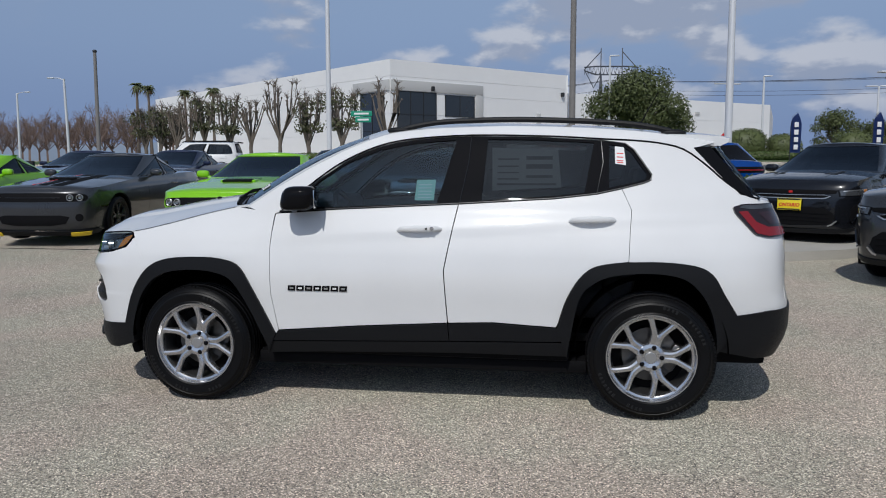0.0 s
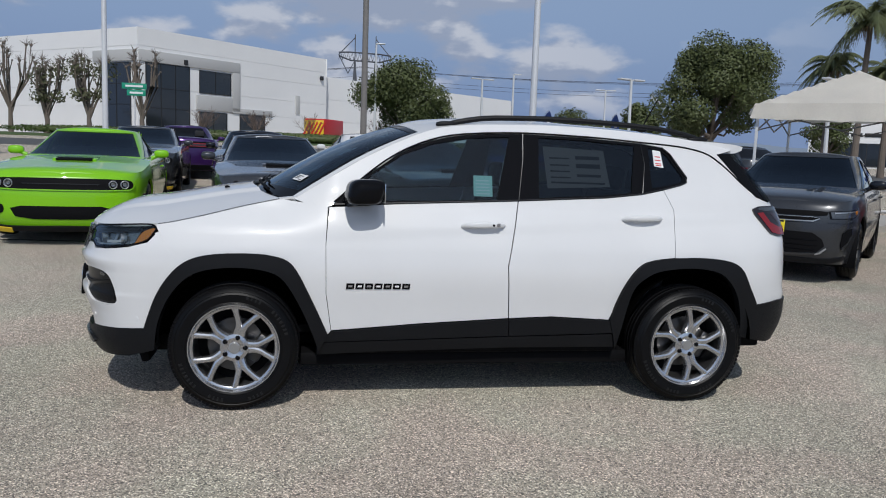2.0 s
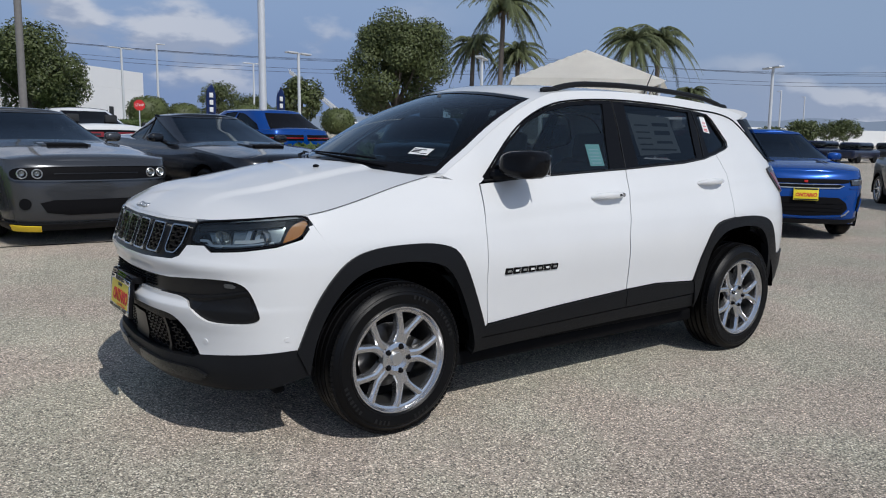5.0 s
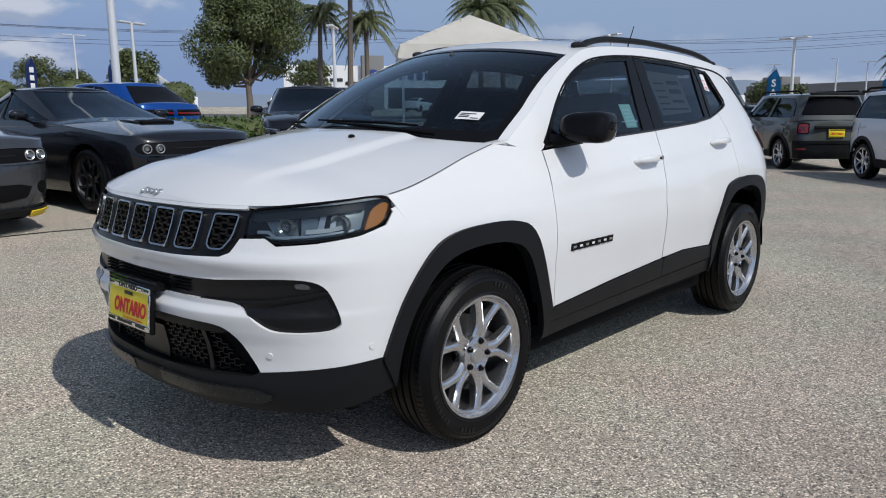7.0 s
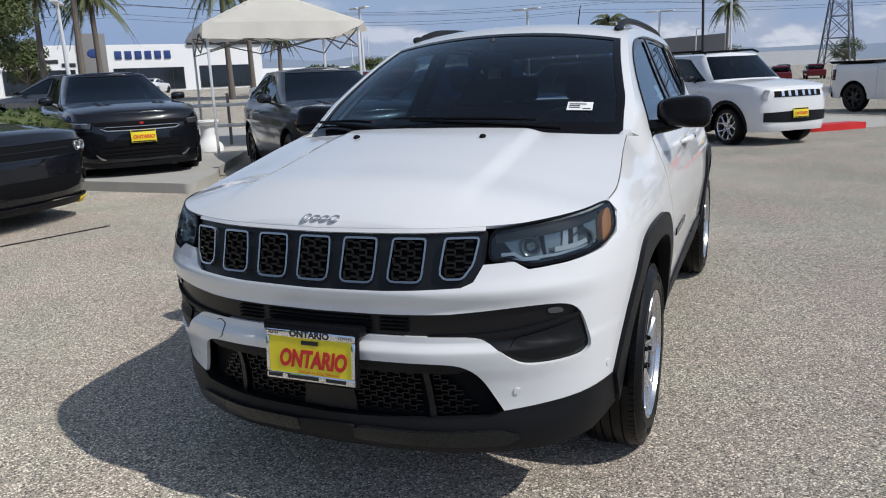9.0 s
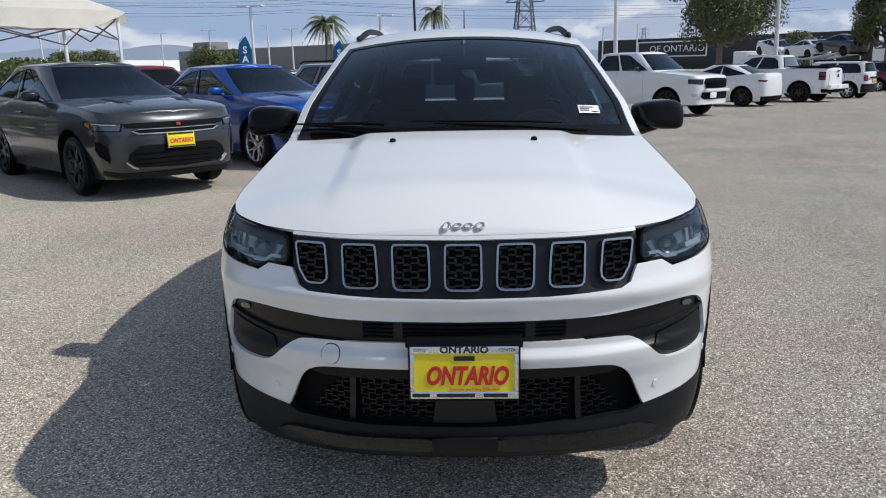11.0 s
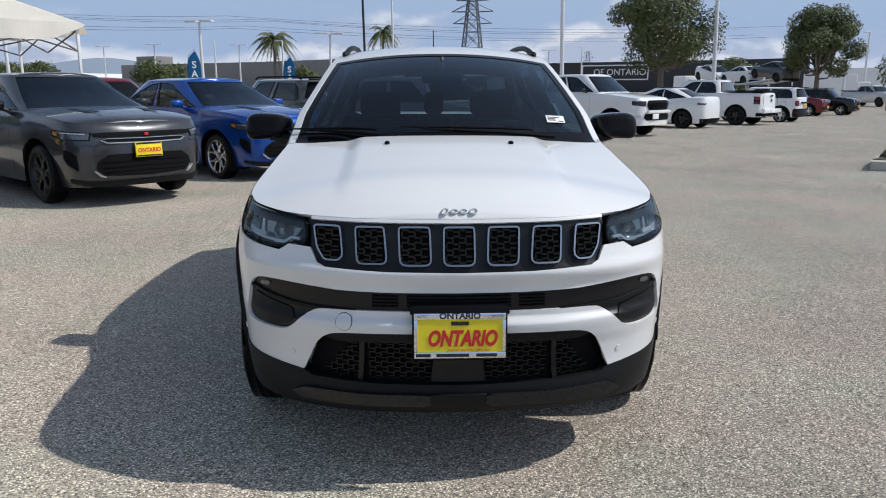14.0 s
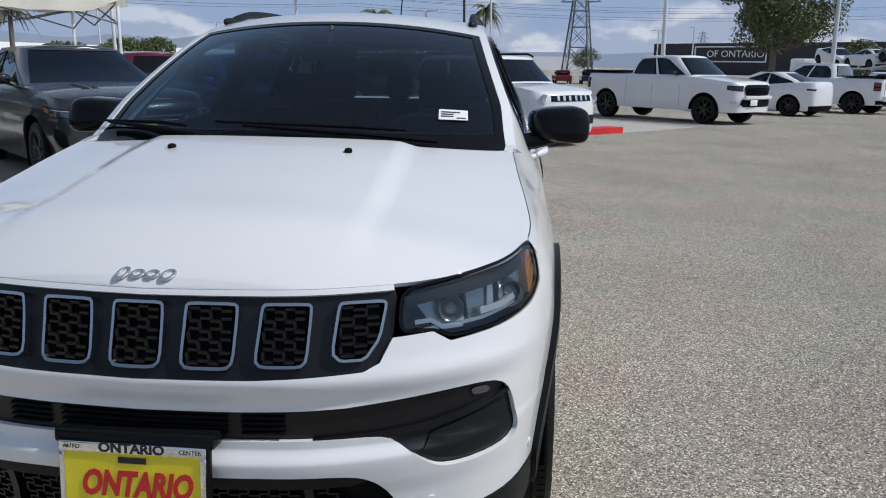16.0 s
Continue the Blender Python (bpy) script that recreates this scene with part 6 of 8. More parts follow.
def pickup_extra(car, kind):
    """The load bed: side walls, tailgate and floor are cut into the deck by a raised rail and a dark well."""
    bm = box(bmesh.new(), (1.60, 1.62, .03), (2.06, 0, kind.belt + .085), .006)
    part("bed_cover", bm, DARK, car, "dark load bed")
    for s in (-1, 1):
        bm = box(bmesh.new(), (1.66, .07, .05), (2.06, s * .86, kind.belt + .095), .015)
        part("bed_rail", bm, DARK, car)
    bm = box(bmesh.new(), (.05, 1.7, .07), (2.84, 0, kind.belt + .08), .015)
    part("bed_rail", bm, DARK, car)
    sh = kind.shell
    x = sh(0.0, 1.0)[0]
    bm = bmesh.new()   # grille bars and cross
    for z in (.93, .98, 1.03, 1.08):
        box(bm, (.03, 1.02, .014), (x - .030, 0, z), .005)
    part("grille_bar", bm, GLOSS_BLACK, car)
    drape("grille_surround", mirrored([(0, 1.145), (.53, 1.135), (.60, 1.05), (.53, .865), (0, .855)]), sh, GLOSS_BLACK, car, out=.030, thick=.03, step=.1, holes=[mirrored([(0, 1.12), (.50, 1.11), (.56, 1.045), (.50, .89), (0, .88)])])
    bm = box(bmesh.new(), (.34, .10, .004), (-2.42, .42, 1.266), .002)
    box(bm, (.34, .10, .004), (-2.42, -.42, 1.266), .002)
    part("bonnet_vent", bm, DARK, car)
    bm = box(bmesh.new(), (.10, 1.30, .10), (x - .02, 0, .80), .03)
    part("front_bumper_bar", bm, WHITE, car)
    bm = box(bmesh.new(), (.02, .33, .16), (x - .055, .25, .66), .006)
    part("plate", bm, PAPER, car, "plain pale plate")
    r = sh(sh.length, 1.0)[0]
    bm = box(bmesh.new(), (.02, .11, .12), (r + .012, 0, 1.08), .01)   # tailgate: emblem, latch, edges
    part("tailgate_emblem", bm, DARK, car)
    bm = box(bmesh.new(), (.02, .26, .06), (r + .012, 0, 1.27), .012)
    part("tailgate_latch", bm, GLOSS_BLACK, car)
    for s in (-1, 1):
        bm = box(bmesh.new(), (.012, .008, .62), (r - .035, s * .76, 1.02))
        part("tailgate_gap", bm, DARK, car)
    bm = box(bmesh.new(), (.16, 1.86, .19), (r + .04, 0, .64), .04)
    part("rear_bumper", bm, WHITE, car)
    bm = box(bmesh.new(), (.02, .34, .17), (r + .118, 0, .645), .006)
    part("plate", bm, PAPER, car, "plain pale plate")
    bm = bmesh.new()
    tube(bm, [(1.6, -.55, .45), (2.6, -.60, .42), (2.98, -.62, .40)], .045, 10)
    part("exhaust_pipe", bm, STEEL, car)
    drape("rear_glass", [(.86, .16), (1.14, .16), (1.12, .88), (.88, .88)], kind.cab, LAMP_GLASS, car, out=.014, step=(.05, .2), thick=.008, label="rear window mirroring the sky")


pickup_details = {
    "front": [("grille", [(0, 1.13), (.52, 1.12), (.58, 1.05), (.52, .88), (0, .87)], DARK, .02, False), ("headlight", [(.62, 1.12), (1.12, 1.13), (1.12, 1.00), (.66, .97)], SMOKE_LENS, .008, True),
              ("lower_intake", [(0, .74), (.66, .74), (.72, .62), (.6, .54), (0, .54)], DARK, .008, False), ("fog_lamp", [(.82, .70), (1.0, .71), (1.0, .62), (.82, .62)], SATIN, .01, True)],
    "rear": [("tail_light", [(.86, 1.24), (1.12, 1.25), (1.12, .93), (.86, .92)], GLOSS_BLACK, .012), ("tail_lens", [(.89, 1.215), (1.09, 1.22), (1.09, 1.10), (.89, 1.095)], RED_LENS, .018), ("tail_lens", [(.89, 1.03), (1.09, 1.035), (1.09, .955), (.89, .95)], RED_LENS, .018), ("rear_valance", [(0, .56), (1.0, .56), (1.0, .42), (0, .42)], DARK, .03)],
    "extra": [pickup_extra], "mirror": BLACK}
white_pickup = build_car(PICKUP, "pickup_truck", "white crew cab pickup truck with black wheels", WHITE, ALLOY_DARK, pickup_details, 2, .575, DARK_PANE)
white_pickup.matrix_world = heading(21.44, -5.49, 42)
recoloured(white_pickup, heading(30.44, -13.16, 224), WHITE, WHITE, "white pickup truck seen from behind")
for x, y, rz, m, text in ((43.2, -23.4, 46, RED, "dark red boxy SUV far across the lot"), (45.4, -26.6, 46, BLACK, "black boxy SUV far across the lot"), (33.4, -17.0, 225, WHITE, "white boxy SUV far across the lot"), (-15.2, 27.0, 14, WHITE, "white boxy SUV parked far back")):
    recoloured(white_boxy, heading(x, y, rz), WHITE, m, text)
for x, y, rz, m, text in ((46.5, -34.2, 250, RED, "red sedan at the lot's far edge"), (24.5, 14.5, 262, MID_GREY, "grey sedan parked behind the hedge"), (12.0, 17.0, 265, MID_GREY, "grey sedan parked beside a hedge"), (33, 24, 250, WHITE, "white sedan in front of the dealership"), (62, 60, 200, WHITE, "white sedan on the street")):
    recoloured(white_sedan, heading(x, y, rz), WHITE, m, text)


# ---- ground and surroundings ----
def asphalt():
    """Worn asphalt: pale and dark chips in a grey binder, broad bleached and oily patches, a rough relief."""
    m = bpy.data.materials.new("worn asphalt")
    m.use_nodes = True
    t = m.node_tree
    p = t.nodes["Principled BSDF"]
    place = t.nodes.new("ShaderNodeTexCoord").outputs["Object"]
    chips = node(t, "ShaderNodeTexVoronoi", Scale=165.0, Randomness=1.0)
    link(t, place, chips.inputs["Vector"])
    sep = t.nodes.new("ShaderNodeSeparateColor")
    link(t, chips.outputs["Color"], sep.inputs[0])
    fine = node(t, "ShaderNodeTexNoise", Scale=190.0, Detail=3.0, Roughness=0.7)
    link(t, place, fine.inputs["Vector"])
    clump = node(t, "ShaderNodeTexNoise", Scale=30.0, Detail=5.0, Roughness=0.7)
    link(t, place, clump.inputs["Vector"])
    broad = node(t, "ShaderNodeTexNoise", Scale=0.5, Detail=6.0, Roughness=0.6)
    link(t, place, broad.inputs["Vector"])
    stain = node(t, "ShaderNodeTexNoise", Scale=2.2, Detail=4.0, Roughness=0.55)
    link(t, place, stain.inputs["Vector"])
    base = mixed(t, ramp(t, fine.outputs["Fac"], .39, .62), (.278, .252, .212), (.535, .487, .41))
    pale = mixed(t, math_node(t, "MULTIPLY", ramp(t, sep.outputs["Red"], .78, .83), .95), base, (.95, .89, .79))
    dark = mixed(t, math_node(t, "MULTIPLY", ramp(t, sep.outputs["Green"], .70, .76), .92), pale, (.085, .080, .075))
    worn = mixed(t, math_node(t, "MULTIPLY", ramp(t, clump.outputs["Fac"], .42, .72), .30), dark, (.60, .56, .48))
    oily = mixed(t, math_node(t, "MULTIPLY", ramp(t, stain.outputs["Fac"], .60, .74), .35), worn, (.31, .285, .245))
    spread = node(t, "ShaderNodeMapRange", **{"From Min": .3, "From Max": .7, "To Min": .80, "To Max": 1.10})
    link(t, broad.outputs["Fac"], spread.inputs["Value"])
    n = t.nodes.new("ShaderNodeVectorMath")
    n.operation = "SCALE"
    link(t, oily, n.inputs[0])
    link(t, spread.outputs[0], n.inputs["Scale"])
    patch = node(t, "ShaderNodeTexNoise", Scale=0.9, Detail=3.0, Roughness=0.5)   # pinkish and greenish grey stone by turns
    link(t, place, patch.inputs["Vector"])
    hue = t.nodes.new("ShaderNodeVectorMath")
    hue.operation = "MULTIPLY"
    link(t, n.outputs[0], hue.inputs[0])
    link(t, mixed(t, ramp(t, patch.outputs["Fac"], .38, .62), (1.10, 1.02, .98), (1.01, 1.02, .95)), hue.inputs[1])
    link(t, hue.outputs[0], p.inputs["Base Color"])
    p.inputs["Roughness"].default_value = .88
    p.inputs["Diffuse Roughness"].default_value = 0.55
    b = node(t, "ShaderNodeBump", Strength=.4, Distance=.012)
    link(t, math_node(t, "ADD", fine.outputs["Fac"], math_node(t, "MULTIPLY", chips.outputs["Distance"], -1.2)), b.inputs["Height"])
    link(t, b.outputs[0], p.inputs["Normal"])
    return m


CONCRETE = material("pale concrete", (.46, .44, .40), .85, 0, 0, .12, 60, .12, 1.5, .2, 120)
PLASTER = material("white painted concrete", (.86, .86, .85), .8, 0, 0, .03, 8, .04, .15, .05, 30)
PLASTER_GREY = material("pale grey plaster", (.52, .52, .51), .8, 0, 0, .04, 8, .05, .15)
DARK_WALL = material("dark grey wall", (.035, .036, .04), .7, 0, 0, .08, 5, .08, .2)
TAN_WALL = material("grey brown wall", (.22, .215, .21), .8, 0, 0, .06, 4, .06, .2)
GALV = material("white painted pole", (.72, .73, .74), .45, .2, 0, .06, 10, .05, 1)
GREY_POLE = material("weathered grey pole", (.20, .19, .18), .8, 0, 0, .2, 8, .15, 1)
# paler and bluer than the dark steel: distance haze painted into the pylons' colour
PYLON_STEEL = material("haze-paled pylon steel", (.10, .108, .125), .7, .2, 0, .1, 5)
DARK_STEEL = material("dark steel", (.035, .037, .04), .6, .4, 0, .1, 5)
CANVAS = material("off-white canvas", (.93, .895, .82), .85, 0, 0, .05, 40, .10, 1.2, .15, 60)
BARK = material("grey bark", (.17, .14, .115), .95, 0, 0, .3, 14, .25, 2, .5, 30)
LEAF = material("dark tree leaf", (.088, .108, .034), .6, 0, 0, .35, 3, .3, .6)
LEAF_DRY = material("olive leaf", (.10, .105, .05), .7, 0, 0, .35, 3, .3, .6)
TWIG = material("bare twig", (.20, .145, .12), .95, 0, 0, .25, 4)
PALM_LEAF = material("palm leaf", (.120, .138, .058), .6, 0, 0, .3, 3, .3, .8)
PALM_DRY = material("dry palm skirt", (.22, .16, .09), .9, 0, 0, .3, 4)
HEDGE = material("hedge leaf", (.07, .11, .025), .7, 0, 0, .4, 5, .3, 1)
FLAG_BLUE = material("blue flag cloth", (.02, .05, .20), .7, 0, 0, .08, 10)
FLAG_CYAN = material("bright blue flag cloth", (.02, .20, .42), .7, 0, 0, .08, 10)
GRASS = material("lawn", (.07, .11, .03), .95, 0, 0, .35, 2, .25, .2)
# blue-grey because the distance haze is put into the colour
HILL = material("hill with painted haze", (.24, .29, .36), 1.0, 0, 0, .04, .02)
GLASS_WALL = material("shop glass", (.02, .025, .03), .06, 0, .5, .1, .5)

xs = np.unique(np.concatenate([np.linspace(-24, 60, 141), np.linspace(-700, -24, 40), np.linspace(60, 900, 50)]))
ys = np.unique(np.concatenate([np.linspace(-40, 70, 161), np.linspace(-700, -40, 36), np.linspace(70, 900, 50)]))
gx, gy = np.meshgrid(xs, ys)
gz = slope(gx, gy)
mesh = bpy.data.meshes.new("ground")
idx = np.arange(gx.size).reshape(gx.shape)
quads = np.stack([idx[:-1, :-1], idx[:-1, 1:], idx[1:, 1:], idx[1:, :-1]], -1).reshape(-1, 4)
mesh.from_pydata(np.stack([gx, gy, gz], -1).reshape(-1, 3).tolist(), [], quads.tolist())
mesh.shade_smooth()
ground = tagged(part("ground", mesh, asphalt()), "worn grey asphalt lot with pale stone chips", "ground", kind="structure")


def on_ground(name, outline, rise, mat, label, category, step=1.0, kind="structure", thick=None):
    """A slab that follows the ground."""
    ob = drape(name, outline, lambda a, b: np.stack([np.asarray(a, float), np.asarray(b, float), slope(a, b)], -1), mat, None, out=rise, thick=thick or rise + .05, step=step)
    return tagged(ob, label, category, kind=kind)


# seam in the paving, tent island with its kerb, far planted island
on_ground("trim", [(-14, 5.86), (-5.6, 5.70), (-.5, 5.40), (.9, 5.05), (1.6, 4.90), (1.6, 4.86), (.9, 5.01), (-.5, 5.36), (-5.6, 5.66), (-14, 5.82)], .004, DARK, "dark seam across the paving", "seam")
on_ground("pavement", [(3.55, 5.50), (4.55, 5.88), (5.2, 6.35), (7.6, 7.6), (12.5, 9.6), (13, 16), (4.6, 12), (3.2, 9.0)], .13, CONCRETE, "pale concrete island with a kerb under the tent", "pavement", .8)
on_ground("kerb", [(8.3, -7.75), (9.7, -8.7), (13, -12.5), (12, -14), (8.6, -10.5), (7.9, -8.4)], .16, CONCRETE, "pale concrete kerb of a planted island", "kerb", .8)
on_ground("planting_bed", [(8.62, -7.98), (9.55, -8.85), (12.75, -12.5), (12.0, -13.6), (8.85, -10.4), (8.2, -8.45)], .172, material("bark mulch", (.075, .055, .040), .95, 0, 0, .4, 30, .3, 4, .6, 60), "dark mulch bed inside the kerb", "planting bed", .8)
on_ground("painted_kerb", [(13.7, -2.0), (14.9, -3.2), (15.2, -2.9), (14.0, -1.6)], .14, INK_RED, "red painted kerb end", "kerb", .8)
on_ground("walkway", [(14.9, -3.2), (17.6, -5.4), (20.5, -2.5), (17.5, .5)], .012, CONCRETE, "pale concrete walkway", "pavement", .8)
on_ground("lawn", [(-60, 52), (12, 58), (30, 62), (30, 80), (-60, 80)], .05, GRASS, "mown lawn in front of the white building", "lawn", 4.0)
on_ground("road", [(-80, 34), (24, 40), (60, 30), (110, 22), (112, 30), (62, 40), (26, 50), (-80, 46)], .008, material("street asphalt", (.10, .10, .10), .9, 0, 0, .2, 30, .15, .3), "grey street beyond the lot", "road", 4.0)


# sunshade tent
def canopy_tent(cx, cy, rz, half, eave, peak):
    z0 = ground_z(cx, cy) + .13
    tent = thing("canopy_tent", "off-white pop-up canopy tent with steel legs on the island", "tent", pose(cx, cy, z0, 0, 0, rz))
    n = 16
    bm = bmesh.new()
    rows = []
    for i in range(n + 1):
        row = []
        for j in range(n + 1):
            a, b = 2 * i / n - 1, 2 * j / n - 1
            d = max(abs(a), abs(b))
            sag = .10 * d * (1 - d) * 4 * (abs(abs(a) - abs(b)) * .5)
            row.append(bm.verts.new((a * half, b * half, peak - (peak - eave) * d - sag)))
        rows.append(row)
    for i in range(n):
        for j in range(n):
            bm.faces.new((rows[i][j], rows[i + 1][j], rows[i + 1][j + 1], rows[i][j + 1]))
    made = bmesh.ops.solidify(bm, geom=bm.faces[:], thickness=.012)
    part("canopy", bm, CANVAS, tent, "off-white canvas roof", angle=12)
    for k in range(4):
        bm = bmesh.new()
        last = None
        for i in range(25):
            a = 2 * i / 24 - 1
            drop = .19 + .008 * math.cos(a * math.pi * 3) + .006 * math.sin(i * 1.7)
            if k == 3:   # the torn front: deeper, and pulled up at one corner
                f = (a + 1) / 2
                drop += .08 + .06 * f if f < .72 else .123 - .27 * ((f - .72) / .28) ** 1.5
            out = half + .02 * math.sin(i * 1.1 + k)
            row = [bm.verts.new((a * half, -half, eave)), bm.verts.new((a * (half + .05), -out - .09, eave - drop))]
            if last:
                bm.faces.new((last[0], row[0], row[1], last[1]))
            last = row
        bmesh.ops.solidify(bm, geom=bm.faces[:], thickness=.008)
        bm.transform(pose(0, 0, 0, 0, 0, 90 * k))
        part("valance", bm, CANVAS, tent)
    for sx in (-1, 1):
        for sy in (-1, 1):
            bm = box(bmesh.new(), (.045, .045, eave), (sx * (half - .05), sy * (half - .05), eave / 2), .006)
            box(bm, (.10, .10, .02), (sx * (half - .05), sy * (half - .05), .01))
            leg = part("leg", bm, GALV, tent)
    for k in range(4):
        bm = bmesh.new()
        a, b = half - .05, eave - .12
        tube(bm, [(-a, -a, b - .35), (0, -a, b + .02), (a, -a, b - .35)], .014, 6)
        tube(bm, [(-a, -a, b), (0, -a, b - .33), (a, -a, b)], .014, 6)
        bm.transform(pose(0, 0, 0, 0, 0, 90 * k))
        part("scissor_bar", bm, GREY_POLE, tent)


canopy_tent(8.80, 7.70, 45, 1.40, 2.24, 2.92)


# light poles
def lamp_post(name, label, x, y, top, style, mat=None, r=.075, rz=0.0):
    z = ground_z(x, y)
    post = thing(name, label, "street lamp", pose(x, y, z, -1.2, 0, rz), "light poles")
    mat = mat or GALV
    bm = bmesh.new()
    cyl(bm, r * 1.15, r * .8, (0, 0, 0), (0, 0, top), 12)
    part("pole", bm, mat, post)
    bm = box(bmesh.new(), (r * 4.4, r * 4.4, .03), (0, 0, .015), .006)
    cyl(bm, r * 1.6, r * 1.4, (0, 0, 0), (0, 0, .35), 12)
    part("base_plate", bm, CONCRETE if r > .07 else mat, post)
    if style == "tee":
        for s in (-1, 1):
            wide = .92 if top < 6.5 else 1.3
            bm = box(bmesh.new(), (wide, .40, .11), (s * (wide / 2 + .16), 0, top + .05), .03)
            box(bm, (.3, .06, .06), (s * .16, 0, top + .01), .01)
            part("lamp_head", bm, mat, post)
    elif style == "arm":
        bm = bmesh.new()
        tube(bm, [(0, 0, top - .1), (.5, 0, top + .08), (1.1, 0, top + .12)], [.045, .035, .03], 8)
        box(bm, (.62, .24, .10), (1.3, 0, top + .11), .035)
        part("lamp_head", bm, mat, post)
    elif style == "single":
        bm = box(bmesh.new(), (.9, .34, .10), (.42, 0, top + .02), .035)
        part("lamp_head", bm, mat, post)
    elif style == "mast":
        bm = bmesh.new()
        blob(bm, (0, 0, top), (.16, .16, .14), 2.4, 12, 8)
        part("lamp_head", bm, DARK_STEEL, post)
    return post


TEE = "white steel pole with a double lamp head"
POSTS = [(18.1, 81, 8, "tee", 20), (20.2, 44.4, 5.6, "tee", 20), (11.3, 76, 6, "tee", 10), (22.2, 83, 9, "single", 0), (38.6, 96, 9, "tee", 0), (26.8, 33.1, 5.4, "tee", 40), (46.5, 26, 6.2, "tee", 60), (50.5, 14.8, 5.9, "tee", 70),
         (131.4, 29.9, 8, "tee", 80), (59.6, 6.9, 5.9, "tee", 85), (93.9, 16.4, 7, "single", 90), (119.6, 31.1, 8, "single", 90), (153, 61, 8, "tee", 90), (137, 46, 8, "tee", 90), (146, -32, 9, "single", 90),
         (74, -43.7, 8, "single", 100), (86, -52.8, 8, "single", 100), (5.35, 72.5, 10, "single", 0), (160, -28, 9, "tee", 90), (175, 14, 9, "tee", 90), (140, 75, 9, "single", 60), (106, 60, 8, "single", 60)]
for x, y, top, style, rz in POSTS:
    lamp_post("street_lamp", TEE if style == "tee" else "white steel pole with a single lamp head", x, y, top, style, None, .13 if x * x + y * y > 6000 else .11, rz)
for x, y, top in ((4.84, 14.85, 11), (43.5, -9.0, 14), (44, -18.7, 14), (66, 1.9, 16)):
    lamp_post("light_pole", "tall white steel light pole", x, y, top, "mast", None, .085 if y > 0 else .12)
lamp_post("light_pole", "tall white light pole with a grey upper part", -7.82, 23.0, 8.6, "mast", None, .09)
lamp_post("utility_pole", "tall weathered grey utility pole", 1.20, 27.0, 12.8, "mast", GREY_POLE, 0.118)
lamp_post("utility_pole", "weathered grey street pole", -36.2, 52.6, 9, "mast", GREY_POLE, .15)
lamp_post("utility_pole", "tall dark street pole", 88, 5.8, 17, "mast", DARK_STEEL, .14)
lamp_post("street_lamp", "white street lamp with an arm", -43.7, 59.7, 7.5, "arm", None, .12, 180)
lamp_post("street_lamp", "white street lamp with an arm", -58.4, 72.4, 7.5, "arm", None, .12, 0)


# buildings
def slab(name, corners, z0, z1, mat, parent, thick=.4, bands=()):
    """A wall that runs along corners, with thickness; bands: recessed joints at these heights."""
    out = []
    for (ax, ay), (bx, by) in zip(corners, corners[1:]):
        way = Vector((bx - ax, by - ay, 0))
        turn = Matrix.Translation((ax, ay, 0)) @ way.to_track_quat("X", "Z").to_matrix().to_4x4()
        levels = [z0, *bands, z1]
        for a, b in zip(levels, levels[1:]):
            bm = box(bmesh.new(), (way.length, thick, b - a - .05), (way.length / 2, thick / 2, (a + b) / 2))
            bm.transform(turn)
            part("wall_panel", bm, mat, parent, smooth=False)
        bm = bmesh.new()
        box(bm, (way.length - .1, thick - .1, z1 - z0 - .02), (way.length / 2, thick / 2 + .03, (z0 + z1) / 2))
        bm.transform(turn)
        out.append((part(name, bm, mat, parent, smooth=False), turn, way.length))
    return out


def opening(parent, turn, x, z, w, h, mullions=1, mat=GLASS_WALL, rails=()):
    """A glazed opening set into a wall: dark pane, frame, mullions."""
    win = new("window")
    win.parent = parent
    bm = box(bmesh.new(), (w, .08, h), (x + w / 2, -.02, z + h / 2))
    bm.transform(turn)
    part("pane", bm, mat, win, smooth=False)
    bm = bmesh.new()
    for k in range(mullions + 1):
        box(bm, (.10, .12, h), (x + w * k / mullions, -.05, z + h / 2))
    box(bm, (w + .1, .12, .10), (x + w / 2, -.05, z))
    for height in rails:
        box(bm, (w, .12, .09), (x + w / 2, -.05, height))
    box(bm, (w + .1, .12, .10), (x + w / 2, -.05, z + h))
    bm.transform(turn)
    part("frame", bm, DARK_STEEL, win, smooth=False)
    return win


bz = ground_z(-18, 80)
hall = thing("warehouse", "large white two-storey warehouse with dark corner windows", "building")
front = slab("wall", [(-95.0, 168.2), (-23.8, 105.4), (1.73, 133.2)], bz - 1, 15.8, PLASTER, hall, .5, (5.3, 8.0, 11.1, 13.4))
w2 = slab("wall", [(1.81, 138.2), (47.1, 179.4)], bz - 1, 13.2, PLASTER, hall, .5, (5.3, 9.2))
slab("wall", [(47.1, 179.4), (62, 235)], bz - 1, 13.2, PLASTER, hall, .5, (5.3,))
bm = bmesh.new()
vs = [bm.verts.new((x, y, 12.6)) for x, y in ((-94, 169), (-23.8, 106.4), (1.4, 134), (1.4, 138.8), (46.6, 180), (61, 236), (-60, 250))]
bm.faces.new(vs)
part("roof", bm, PLASTER_GREY, hall, smooth=False)
bm = box(bmesh.new(), (.4, 6, 3.2), (1.55, 136, 14.2))
part("wall_return", bm, PLASTER, hall, smooth=False)
t0, len0 = front[0][1], front[0][2]
t1 = front[1][1]
opening(hall, t0, len0 - 7.6, bz + .4, 6.1, 9.5, 2, rails=(5.6, 8.4))
